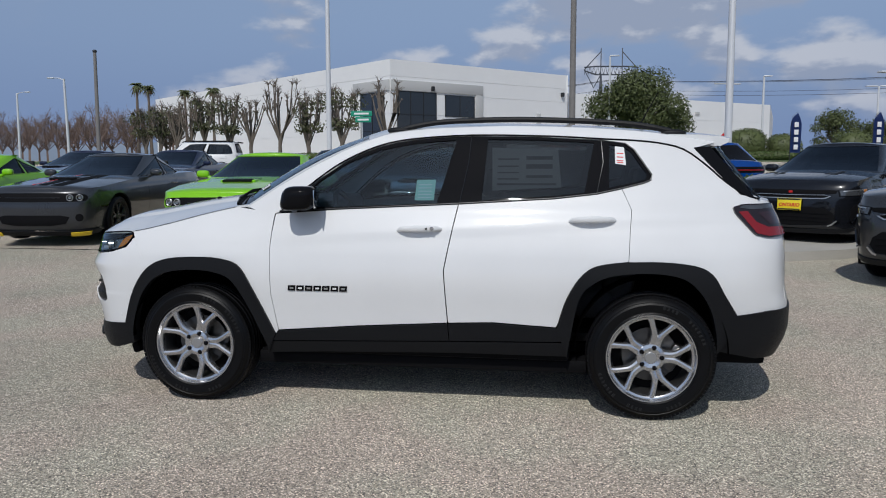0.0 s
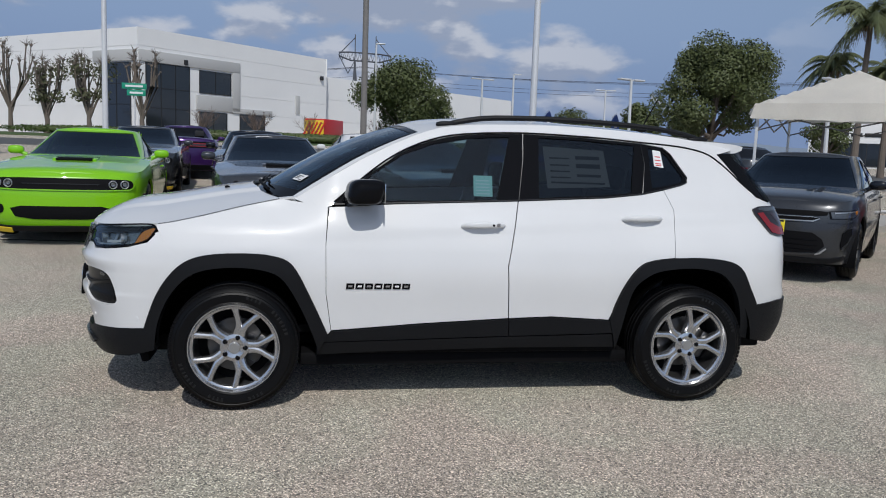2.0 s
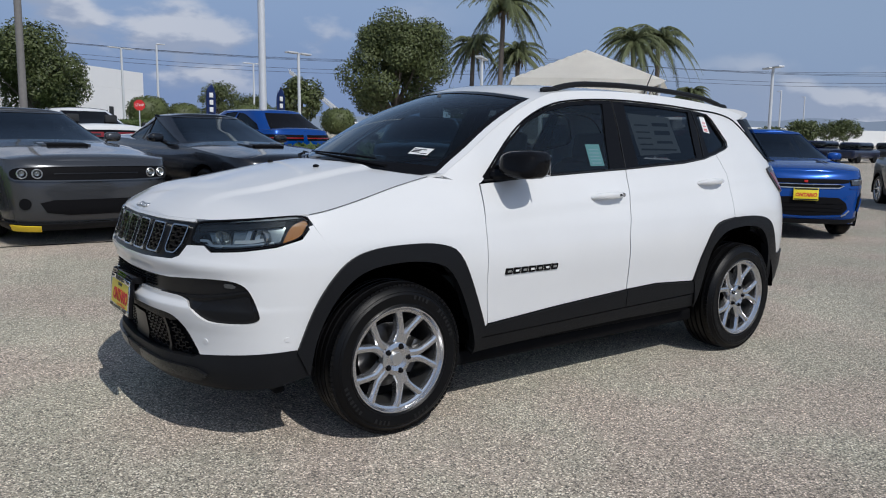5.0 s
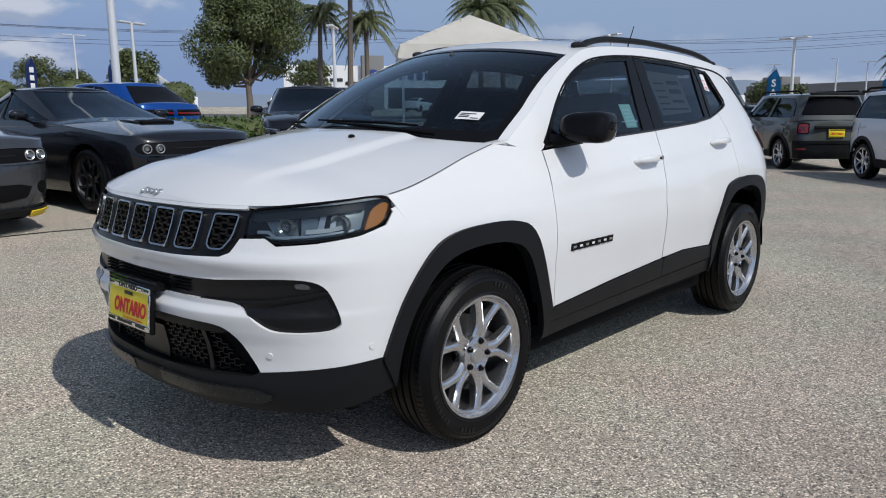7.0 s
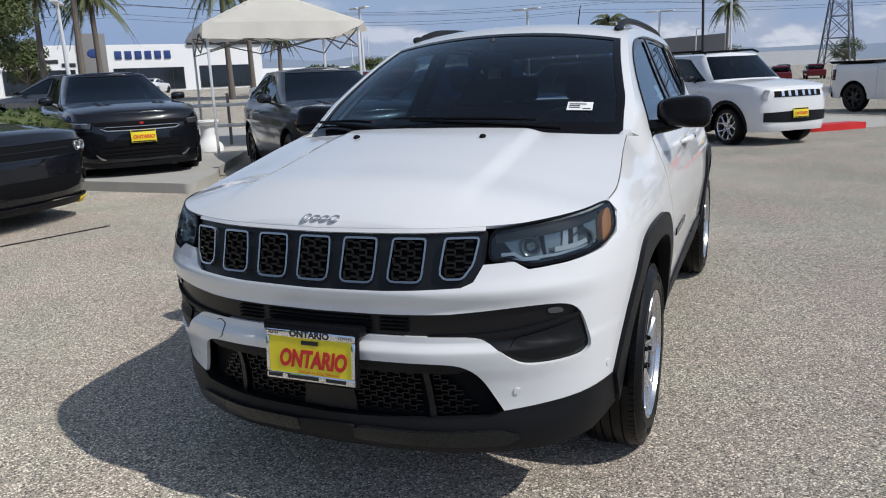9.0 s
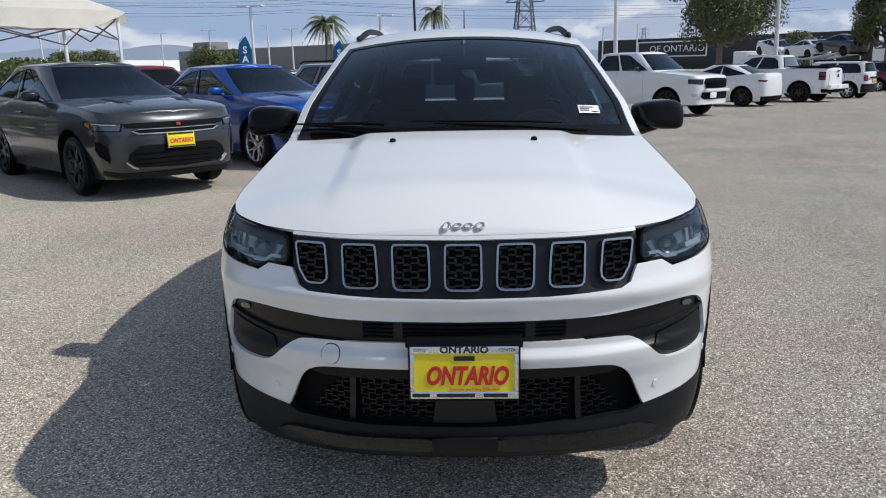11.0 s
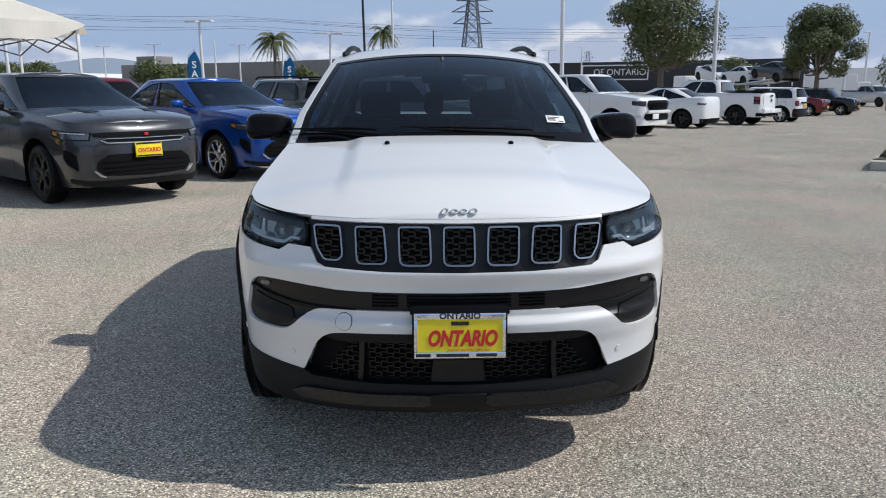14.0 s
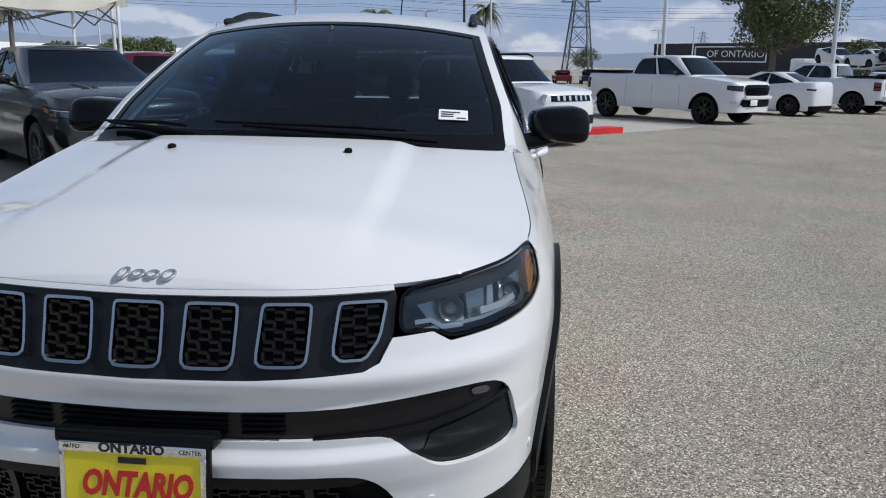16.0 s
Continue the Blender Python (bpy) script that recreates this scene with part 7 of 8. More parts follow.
for x, z, w, h, n, rails in ((1.2, bz + .4, 7.2, 9.6, 3, (5.3, 8.0)), (10.2, 7.9, 5.85, 3.2, 2, ()), (10.2, bz + .8, 5.1, 3.1, 2, ()), (17.9, bz + .8, 5.2, 3.1, 2, ())):
    opening(hall, t1, x, z, w, h, n, rails=rails)
# grey-white surrounds that stand a little proud of the wall
for tr, x0, x1, z0, z1 in ((t1, .1, 17.8, 11.4, 12.9), (t1, 16.3, 17.8, bz + 4.3, 11.38), (t0, len0 - 9.5, len0 - .1, 11.4, 12.9), (t1, 9.6, 16.28, 5.5, 7.6), (t1, 16.3, 24.6, 5.35, 6.1)):
    bm = box(bmesh.new(), (x1 - x0, .24, z1 - z0), ((x0 + x1) / 2, -.09, (z0 + z1) / 2), .02)
    bm.transform(tr)
    part("surround", bm, PLASTER_GREY, hall)
for x in (7.6, 36.2):
    bm = box(bmesh.new(), (.5, .5, .7), (x, -.25, 11.9 if x < 10 else 12.4), .05)
    bm.transform(t1)
    part("wall_lamp", bm, DARK_STEEL, hall)
bm = box(bmesh.new(), (.9, .2, 3.0), (30.5, -.08, 7.5), .02)
bm.transform(t1)
part("wall_vent", bm, PLASTER_GREY, hall)
for x, z in ((33, 10.8), (36, 10.6), (49, 4.2)):
    bm = box(bmesh.new(), (1.2, .3, 2.2 if z < 5 else .6), (x, -.12, z), .03)
    bm.transform(w2[0][1])
    part("wall_vent", bm, DARK_STEEL if z < 5 else PLASTER_GREY, hall)

dz = ground_z(100, 80)
shop = thing("car_dealership", "white car dealership with a glazed front and a blue sign", "building")
fs = slab("wall", [(69, 95), (92, 80.5), (102, 74.4)], dz - 1, dz + 6.8, PLASTER, shop, .5)
t2, t3 = fs[0][1], fs[1][1]
opening(shop, t2, 2, dz + .3, 9, 3.1, 5)
opening(shop, t2, 16.2, dz + .3, 10, 3.1, 6)
opening(shop, t3, 1.5, dz + .3, 8.6, 3.2, 4)
bm = box(bmesh.new(), (3.4, 1.4, 8.4), (13.6, -.3, dz + 4.1), .03)
bm.transform(t2)
part("tower", bm, TAN_WALL, shop)
bm = box(bmesh.new(), (11.9, .5, .5), (5.8, -.2, dz + 6.9), .02)
bm.transform(t3)
part("parapet", bm, DARK_STEEL, shop)
for k in range(6):   # the maker's name as plain blue bars
    bm = box(bmesh.new(), (.95, .12, 1.15), (17.0 + k * 1.40, -.12, dz + 5.3), .05)
    box(bm, (.45, .16, .35), (17.0 + k * 1.40, -.12, dz + 5.3 + (.12 if k % 2 else -.14)), .03)
    bm.transform(t2)
    part("sign_bar", bm, FLAG_BLUE, shop)
bm = bmesh.new()
blob(bm, (13.6, -1.05, dz + 5.6), (.9, .08, .6), 2.2, 20, 10)
bm.transform(t2)
part("sign_oval", bm, FLAG_BLUE, shop)
for k, (x, w) in enumerate(((3.0, 2.0), (5.3, 1.4), (7.0, 2.0), (9.4, 1.8))):
    bm = box(bmesh.new(), (w, .08, .5), (x + w / 2, -.08, dz + 4.6 - (.5 if k == 3 else 0)), .02)
    bm.transform(t2)
    part("sign_bar", bm, DARK_STEEL, shop)

oz = ground_z(220, -70)
dark = thing("dark_showroom", "low dark grey showroom building with white sign letters", "building")
ds = slab("wall", [(238, -40), (196, -88), (184, -95.8)], oz - 1, oz + 8.6, DARK_WALL, dark, .6)
for tr, ln in ((ds[0][1], ds[0][2]), (ds[1][1], ds[1][2])):
    opening(dark, tr, ln - (22 if ln > 20 else 13), oz + .4, 18 if ln > 20 else 11, 3.4, 7 if ln > 20 else 4)
for size, at in (((21, .2, .35), (24, -.2, oz + 7.6)), ((21, .2, .35), (24, -.2, oz + 3.6)), ((.35, .2, 4.0), (13.6, -.2, oz + 5.6)), ((.35, .2, 4.0), (34.4, -.2, oz + 5.6))):
    bm = box(bmesh.new(), size, at)
    bm.transform(ds[0][1])
    part("sign_frame", bm, PLASTER, dark)
words("sign_letters", "OF ONTARIO", 2.6, ds[0][1] @ Matrix.Translation((25.6, -.25, oz + 5.6)) @ Euler((radians(90), 0, 0)).to_matrix().to_4x4(), PLASTER, dark, .06, 1.05)
depot = thing("white_depot", "low white depot building with red and blue lettering", "building")
ws = slab("wall", [(190, -97), (176, -128), (150, -150)], oz - 1, oz + 6.2, PLASTER, depot, .5, (oz + 4.6,))
for k, mat in enumerate((INK_RED, INK_RED, FLAG_BLUE, FLAG_BLUE, FLAG_BLUE)):   # lettering as plain bars
    bm = box(bmesh.new(), (1.5, .12, 1.0), (3.0 + k * 2.1, -.1, oz + 3.8), .05)
    bm.transform(ws[0][1])
    part("sign_bar", bm, mat, depot)
for x in (19, 25):
    opening(depot, ws[0][1], x, oz + 2.6, 2.6, 1.6, 1)
brown = thing("office_block", "low grey brown commercial building with flat roof", "building")
gs = slab("wall", [(246, 92), (205, 40), (172, 8)], oz - 1, oz + 8.0, TAN_WALL, brown, .6, (oz + 4.2,))
opening(brown, gs[1][1], 8, oz + 1, 16, 2.4, 6)
bm = box(bmesh.new(), (10, 6, 3), (12, 4, oz + 9), .05)
bm.transform(gs[0][1])
part("roof_plant", bm, TAN_WALL, brown)
longw = thing("long_white_shed", "long low white shed in the distance", "building")
slab("wall", [(150, 130), (260, 95), (330, 40), (340, -30)], oz - 1, oz + 5.5, PLASTER, longw, .6)


# trees: tapered trunk, limbs, and crowns of small leaf cards
def leaf_cloud(name, centres, n, size, mat, parent, seed, flatten=.85):
    """Many small bent leaves scattered through lumps."""
    rng = np.random.default_rng(seed)
    verts, faces = [], []
    pick = rng.integers(0, len(centres), n)
    for k in pick:
        cx, cy, cz, r = centres[k]
        d = rng.normal(size=3)
        d /= np.linalg.norm(d)
        p = np.array([cx, cy, cz]) + d * r * rng.uniform(.55, 1.05) * np.array([1, 1, flatten])
        out = d * 1.1 + np.array([0, 0, .35]) + rng.normal(size=3) * .55   # leaves turn outwards and up
        a = np.cross(out, rng.normal(size=3))
        a /= np.linalg.norm(a)
        b = np.cross(a, out)
        b /= np.linalg.norm(b)
        s = size * rng.uniform(.6, 1.35)
        i = len(verts)
        verts += [p - a * s, p + b * s * .45, p + a * s, p - b * s * .45]
        faces += [(i, i + 1, i + 2, i + 3)]
    mesh = bpy.data.meshes.new(name)
    mesh.from_pydata([v.tolist() for v in verts], [], faces)
    return tagged(part(name, mesh, mat, parent), kind="stuff")


def leafy_tree(x, y, height, spread, seed, label, leaves=7000, size=.11, trunk=.35, low=.38):
    rng = random.Random(seed)
    z = ground_z(x, y)
    tree = thing("tree", label, "tree", pose(x, y, z))
    bm = bmesh.new()
    fork = height * trunk
    tube(bm, [(0, 0, -.1), (.04, .02, fork * .5), (0, .05, fork), (.05, .0, height * .72)], [height * .030, height * .024, height * .019, height * .007], 9)
    centres = []
    for k in range(20):
        a = k * 2.4 + rng.uniform(-.3, .3)
        up = rng.uniform(low, .88)
        wide = spread * math.sin(math.pi * min(1, (up - low + .10) / (1.08 - low))) ** .6 * rng.uniform(.50, .82)
        tip = Vector((wide * math.cos(a), wide * math.sin(a), height * up))
        tube(bm, [(0, .03, fork * rng.uniform(.85, 1.2)), tip * .5 + Vector((0, 0, height * .10)), tip], [height * .012, height * .008, height * .003], 6)
        centres.append((*tip, spread * rng.uniform(.26, .42)))
    for k in range(9):
        centres.append((rng.uniform(-.35, .35) * spread, rng.uniform(-.35, .35) * spread, height * rng.uniform(.62, .90), spread * rng.uniform(.32, .46)))
    part("trunk", bm, BARK, tree)
    leaf_cloud("crown", centres, leaves, size, LEAF, tree, seed)
    return tree


leafy_tree(16.6, 27.0, 6.3, 2.65, 3, "round dark green street tree beside the lot", 52000, .072, .30, .36)
leafy_tree(8.7, 74.5, 8.2, 5.4, 4, "broad dark green tree in front of the shed", 34000, .15, .16, .22)
leafy_tree(46.5, -16.1, 8.6, 3.5, 5, "tall green street tree with an open crown", 26000, .10, .40, .45)
leafy_tree(57.4, -32.3, 8.3, 3.1, 6, "round green tree across the lot", 30000, .11, .35, .40)
for k, (x, y, h, s) in enumerate(((34, 96, 6, 3.2), (40, 100, 5, 2.6), (28, 60, 5, 2.2), (48, 62, 5.5, 2.4), (98, -66, 7, 4), (112, -48, 6, 3.5), (160, 50, 5, 3.5), (150, 72, 5, 3.5), (128, 44, 5.0, 3.2), (152, 22, 5, 3.4), (168, 84, 5, 4), (120, 64, 4, 3), (240, -20, 7, 5), (230, 10, 6, 5))):
    leafy_tree(x, y, h, s, 20 + k, "small green tree in the distance", 5200 if y > 55 and x < 60 else 2600, .16 if y > 55 and x < 60 else .24, .25, .3)


def pollard(x, y, height, seed, leafy):
    """A pruned tree: a stout trunk with knobbly upward limbs and tufts of twigs."""
    rng = random.Random(seed)
    tree = thing("pollarded_tree", "bare pollarded street tree with knobbly limbs" if not leafy else "pollarded street tree with sparse olive leaves", "tree", pose(x, y, ground_z(x, y)), "pollarded trees")
    bm = bmesh.new()
    fork = height * rng.uniform(.28, .4)
    tube(bm, [(0, 0, -.1), (rng.uniform(-.15, .15), 0, fork * .6), (0, 0, fork)], [.24, .18, .16], 8)
    tips = []
    for k in range(rng.randint(11, 14)):
        a = k * 2.1 + rng.uniform(-.5, .5)
        reach = height * rng.uniform(.07, .24)
        mid_p = Vector((reach * .8 * math.cos(a), reach * .8 * math.sin(a), fork + (height - fork) * .4))
        tip = Vector((reach * math.cos(a) * rng.uniform(.7, 1.3), reach * math.sin(a), height * rng.uniform(.78, 1.0)))
        tube(bm, [(0, 0, fork * rng.uniform(.5, 1.0)), mid_p, tip], [.11, .075, .05], 6)
        side_tip = mid_p + Vector((rng.uniform(-.7, .7), rng.uniform(-.7, .7), rng.uniform(.7, 1.8)))
        tube(bm, [mid_p, side_tip], [.06, .035], 5)
        blob(bm, side_tip, (.09, .09, .09), 2, 6, 4)
        blob(bm, tip, (.13, .13, .13), 2, 8, 6)
        for j in range(14):
            d = Vector((rng.uniform(-1, 1), rng.uniform(-1, 1), rng.uniform(.2, 1.2))).normalized() * rng.uniform(.3, .8)
            tube(bm, [tip, tip + d * .6, tip + d], [.02, .014, .005], 4)
        tips.append((*tip, .65))
        tips.append((*mid_p, .5))
    part("trunk", bm, BARK, tree)
    if leafy:
        leaf_cloud("leaves", [(a, b, c - .6, r * 1.5) for a, b, c, r in tips], 900, .16, LEAF_DRY, tree, seed)


def along(t):
    """A place on the line of street trees before the white building."""
    return (-17.5 - 62 * t, 62.0 + 34 * t)


for k, (t, h, leafy) in enumerate(((.02, 7.4, 0), (.14, 8.6, 0), (.20, 6.6, 0), (.31, 8.0, 1), (.38, 6.5, 0), (.47, 7.6, 1), (.56, 7.4, 1), (.66, 7.2, 0), (-.055, 7.6, 0), (.085, 7.2, 0), (.25, 7.4, 1), (.345, 7.4, 0), (.425, 7.0, 0), (.515, 7.2, 0), (.61, 6.9, 0), (.74, 6.8, 0), (.82, 7.0, 0), (.90, 6.8, 0), (.98, 6.8, 0), (1.08, 7, 0), (1.18, 7, 0))):
    x, y = along(t)
    if t < .5:
        pollard(x, y, h * .88, 50 + k, leafy or k % 3 == 0)
def twig_mesh(seed):
    """A bare crown seven metres high: trunk, limbs, branches and fine twigs."""
    rng = random.Random(seed)
    verts, faces = [], []

    def rod(p, q, r0, r1):
        way = (q - p).normalized()
        side = way.cross(Vector((.3, .2, 1))).normalized()
        up = side.cross(way)
        i = len(verts)
        for c, r in ((p, r0), (q, r1)):
            verts.extend(tuple(c + r * (math.cos(t) * side + math.sin(t) * up)) for t in (0, 2.1, 4.2))
        faces.extend([(i, i + 1, i + 4, i + 3), (i + 1, i + 2, i + 5, i + 4), (i + 2, i, i + 3, i + 5)])

    rod(Vector((0, 0, -.2)), Vector((.08, .02, 1.9)), .17, .12)
    for k in range(11):
        a, e = k * 2.4 + rng.uniform(-.3, .3), rng.uniform(.55, 1.35)
        root = Vector((.08, .02, rng.uniform(1.2, 1.9)))
        way = Vector((math.cos(a) * math.cos(e), math.sin(a) * math.cos(e), math.sin(e)))
        mid_p = root + way * rng.uniform(1.3, 1.9)
        tip = mid_p + (way + Vector((0, 0, .5))).normalized() * rng.uniform(1.2, 2.2)
        rod(root, mid_p, .07, .05)
        rod(mid_p, tip, .05, .02)
        for j in range(11):
            f = rng.uniform(.1, 1)
            start = mid_p.lerp(tip, f) if j > 3 else root.lerp(mid_p, .4 + .6 * f)
            d = (way + Vector((rng.uniform(-1, 1), rng.uniform(-1, 1), rng.uniform(-.3, 1.0)))).normalized() * rng.uniform(.6, 1.4)
            rod(start, start + d, .022, .010)
            for i in range(8):
                q = start + d * rng.uniform(.2, 1)
                w = (d.normalized() + Vector((rng.uniform(-.9, .9), rng.uniform(-.9, .9), rng.uniform(-.3, .9)))).normalized() * rng.uniform(.3, .75)
                rod(q, q + w, .011, .004)
    mesh = bpy.data.meshes.new("crown")
    mesh.from_pydata(verts, [], faces)
    mesh.materials.append(TWIG)
    return mesh


bare_crowns = [twig_mesh(90 + k) for k in range(4)]
for k, (x, y, h) in enumerate(((-11.5, 76, 3.6), (-6.5, 78, 3.8), (-1, 80.5, 3.4), (6.5, 82, 3.2), (-62, 96, 7.5), (-70, 100, 7), (-78, 92, 8), (-84, 98, 8)) + tuple((-44 - 2.5 * j, 78 + 1.4 * j + 4 * (j % 3), 6.4 + (j * 7 % 5) * .45) for j in range(19))):
    tree = thing("bare_shrub_tree", "small bare tree with fine reddish twigs", "tree", pose(x, y, ground_z(x, y), 0, 0, k * 71), "bare shrub trees")
    crown_ob = new("crown", bare_crowns[k % 4])
    crown_ob.parent, crown_ob.scale = tree, (h / 6.6, h / 6.6, h / 6.6)
    tagged(crown_ob, kind="stuff")


def palm(x, y, height, r, seed, label, fronds=34):
    rng = random.Random(seed)
    tree = thing("palm_tree", label, "palm tree", pose(x, y, ground_z(x, y)), "palms")
    bm = bmesh.new()
    lean = rng.uniform(-.25, .25)
    tube(bm, [(0, 0, -.1), (lean * .3, 0, height * .4), (lean, 0, height)], [.26, .19, .16], 10)
    for k in range(14):
        z = height * (.15 + .06 * k)
        lathe_r = .20 - .004 * k
        cyl(bm, lathe_r, lathe_r * .96, (lean * z / height, 0, z), (lean * z / height, 0, z + .10), 10)
    part("trunk", bm, BARK, tree)
    bm = bmesh.new()
    for k in range(fronds):
        a, e = k * 2.399 + rng.uniform(-.2, .2), rng.uniform(-.35, 1.30)
        way = Vector((math.cos(a), math.sin(a), 0))
        length = r * rng.uniform(.85, 1.15)
        last = None
        for i in range(9):
            f = i / 8
            p = Vector((lean, 0, height)) + way * length * f * math.cos(e * (1 - .5 * f)) + Vector((0, 0, length * (f * math.sin(e) - .90 * f ** 2.4 * (1.05 - .15 * math.sin(e)))))
            if last is not None:
                ax = (p - last).normalized()
                side = ax.cross(Vector((0, 0, 1))).normalized()
                tube(bm, [last, p], [.022 * (1 - f * .6), .020 * (1 - f * .7)], 4)
                for s in (-1, 1):
                    for q in (.04, .12, .20, .28, .36, .44, .52, .60, .68, .76, .84, .92):
                        root = last.lerp(p, q)
                        w = length * .18 * math.sin(math.pi * min(1, f * .80 + .14)) * rng.uniform(.8, 1.15)
                        tip = root + side * s * w * .75 + ax * w * .55 - Vector((0, 0, w * rng.uniform(.30, 1.05)))
                        wide = ax * .032
                        v = [bm.verts.new(c) for c in (root - wide, root + wide, tip)]
                        bm.faces.new(v)
            last = p
    part("crown", bm, PALM_LEAF, tree)
    bm = bmesh.new()
    for k in range(26):
        a = k * 2.4
        d = Vector((math.cos(a), math.sin(a), 0))
        top = Vector((lean, 0, height - .15))
        tube(bm, [top + d * .1, top + d * rng.uniform(.35, .6) - Vector((0, 0, rng.uniform(.2, .5))), top + d * rng.uniform(.3, .5) - Vector((0, 0, rng.uniform(.7, 1.3)))], [.05, .04, .01], 4)
    part("dry_skirt", bm, PALM_DRY, tree)


for k, (x, y, h, r) in enumerate(((33.1, 39.0, 9.9, 3.5), (47.8, 36.8, 8.9, 3.1), (43.5, 35.6, 8.2, 2.8), (38, 42.5, 7.2, 2.6), (57, 40.4, 5.2, 1.9), (105.2, 19.4, 7.6, 3.4), (124.8, 5.2, 10.4, 3.0), (34.5, 44, 7.6, 2.3), (-55.5, 91.8, 10.0, 1.1), (-56.0, 96.1, 10.1, 1.1), (-52.7, 100.1, 9.8, 1.1), (-46.8, 96.4, 9.7, 1.1))):
    palm(x, y, h, r, 70 + k, "tall fan palm with a dry skirt" if h > 9 else "feathery palm beside the street")


# clipped bushes and hedges
def bush(name, label, x, y, size, seed, n=1500, leaf=.07, mat=HEDGE):
    z = ground_z(x, y)
    ob = thing(name, label, "hedge", pose(x, y, z + size[2]))
    bm = bmesh.new()
    blob(bm, (0, 0, 0), (size[0] * .93, size[1] * .93, size[2] * .95), 2.6, 18, 12)
    part("inner_mass", bm, LEAF, ob)
    rng = np.random.default_rng(seed)
    verts, faces = [], []
    for k in range(n):
        d = rng.normal(size=3)
        d /= (np.abs(d) ** 2.6).sum() ** (1 / 2.6)
        p = d * np.array(size) * rng.uniform(.9, 1.05)
        a, b = rng.normal(size=3), rng.normal(size=3)
        a /= np.linalg.norm(a)
        b = np.cross(a, b)
        b /= np.linalg.norm(b)
        s = leaf * rng.uniform(.6, 1.4)
        i = len(verts)
        verts += [p - a * s, p + b * s * .5, p + a * s, p - b * s * .5]
        faces.append((i, i + 1, i + 2, i + 3))
    mesh = bpy.data.meshes.new("leaves")
    mesh.from_pydata([v.tolist() for v in verts], [], faces)
    tagged(part("leaves", mesh, mat, ob), kind="stuff")


bush("hedge", "low clipped yellow-green hedge by the island", 6.0, 11.6, (2.6, .6, .45), 1, 2600, .06)
bush("hedge", "low clipped yellow-green hedge by the island", 3.8, 10.4, (1.5, .6, .45), 2, 1500, .06)
for k, (x, y, s) in enumerate(((18.4, 73.5, 1.9), (22, 74, 1.6), (27, 70, 1.7), (29.5, 19.2, 1.25), (31.5, 71, 1.7), (36, 68, 1.7), (60, 34, 1.5))):
    bush("clipped_bush", "dome-shaped clipped green bush", x, y, (s, s, s * .8), 10 + k, 1500, .10, LEAF)
for x0, x1, y0, y1, k in ((-25, 12, 60, 66, 30), (12, 30, 66, 70, 31)):
    bush("long_hedge", "long low hedge before the white building", (x0 + x1) / 2, (y0 + y1) / 2, ((x1 - x0) / 2, 1.2, .42), k, 9000, .085)


for k, (x, y) in enumerate(((9.0, -8.75), (9.45, -9.3), (9.2, -9.9), (10.0, -10.0), (10.4, -10.8))):
    bush("ground_cover", "low yellow-green ground cover in the kerbed bed", x, y, (.30, .30, .16), 60 + k, 500, .045, LEAF_DRY)


# flags, signs, pylons, cables
def feather_flag(x, y, rz, mat, letters, label):
    flag = thing("feather_flag", label, "flag", pose(x, y, ground_z(x, y), 0, 0, rz))
    bm = bmesh.new()
    tube(bm, [(0, 0, 0), (0, 0, 2.6), (.10, 0, 3.3), (.45, 0, 3.65)], [.03, .022, .015, .008], 6)
    part("pole", bm, DARK_STEEL, flag)
    bm = bmesh.new()
    last = None
    for i in range(15):
        f = i / 14
        z = .8 + 2.75 * f
        left = .02 + (.43 * max(0, (f - .75) / .25) ** 2)
        right = .75 - .28 * max(0, (f - .7) / .3) ** 1.5
        row = [bm.verts.new((left + (right - left) * q, .06 * math.sin(3 * f + 2.5 * q), z)) for q in (0, .33, .66, 1)]
        if last:
            for a in range(3):
                bm.faces.new((last[a], last[a + 1], row[a + 1], row[a]))
        last = row
    bmesh.ops.solidify(bm, geom=bm.faces[:], thickness=.006)
    cloth = part("cloth", bm, mat, flag)
    for k, ch in enumerate(letters):
        m = Matrix.Translation((.38, -.08, 2.75 - k * .52)) @ Euler((radians(90), 0, 0)).to_matrix().to_4x4()
        if ch == "|":
            bm = box(bmesh.new(), (.30, .34, .004), (0, 0, 0), .001)
            bm.transform(m)
            part("flag_bar", bm, PAPER, cloth)
        else:
            words("flag_letter", ch, .55, m, PAPER, cloth, .003, 1.0, bold=.01)


feather_flag(16.7, 52.6, 10, FLAG_BLUE, "||||", "dark blue feather flag with pale marks")
feather_flag(21.6, 51.2, 15, FLAG_BLUE, "||||", "dark blue feather flag with pale marks")
feather_flag(41.5, 13.3, -75, FLAG_CYAN, "SA", "bright blue feather flag with white letters")
feather_flag(46.5, 8.6, -80, FLAG_CYAN, "SA", "bright blue feather flag with white letters")
stop = thing("stop_sign", "red octagonal stop sign on a post", "sign", pose(13.3, 57.5, ground_z(13.3, 57.5) - .5, 0, 0, -14))
bm = bmesh.new()
cyl(bm, .04, .04, (0, 0, 0), (0, 0, 2.6), 8)
part("post", bm, GALV, stop)
bm = bmesh.new()
bmesh.ops.create_cone(bm, cap_ends=True, segments=8, radius1=.42, radius2=.42, depth=.03, matrix=Matrix.Translation((0, -.06, 2.3)) @ Euler((radians(90), 0, radians(0))).to_matrix().to_4x4() @ Euler((0, 0, radians(22.5))).to_matrix().to_4x4())
part("panel", bm, INK_RED, stop)
words("sign_word", "STOP", .27, Matrix.Translation((0, -.08, 2.3)) @ Euler((radians(90), 0, 0)).to_matrix().to_4x4(), PAPER, stop, .002)
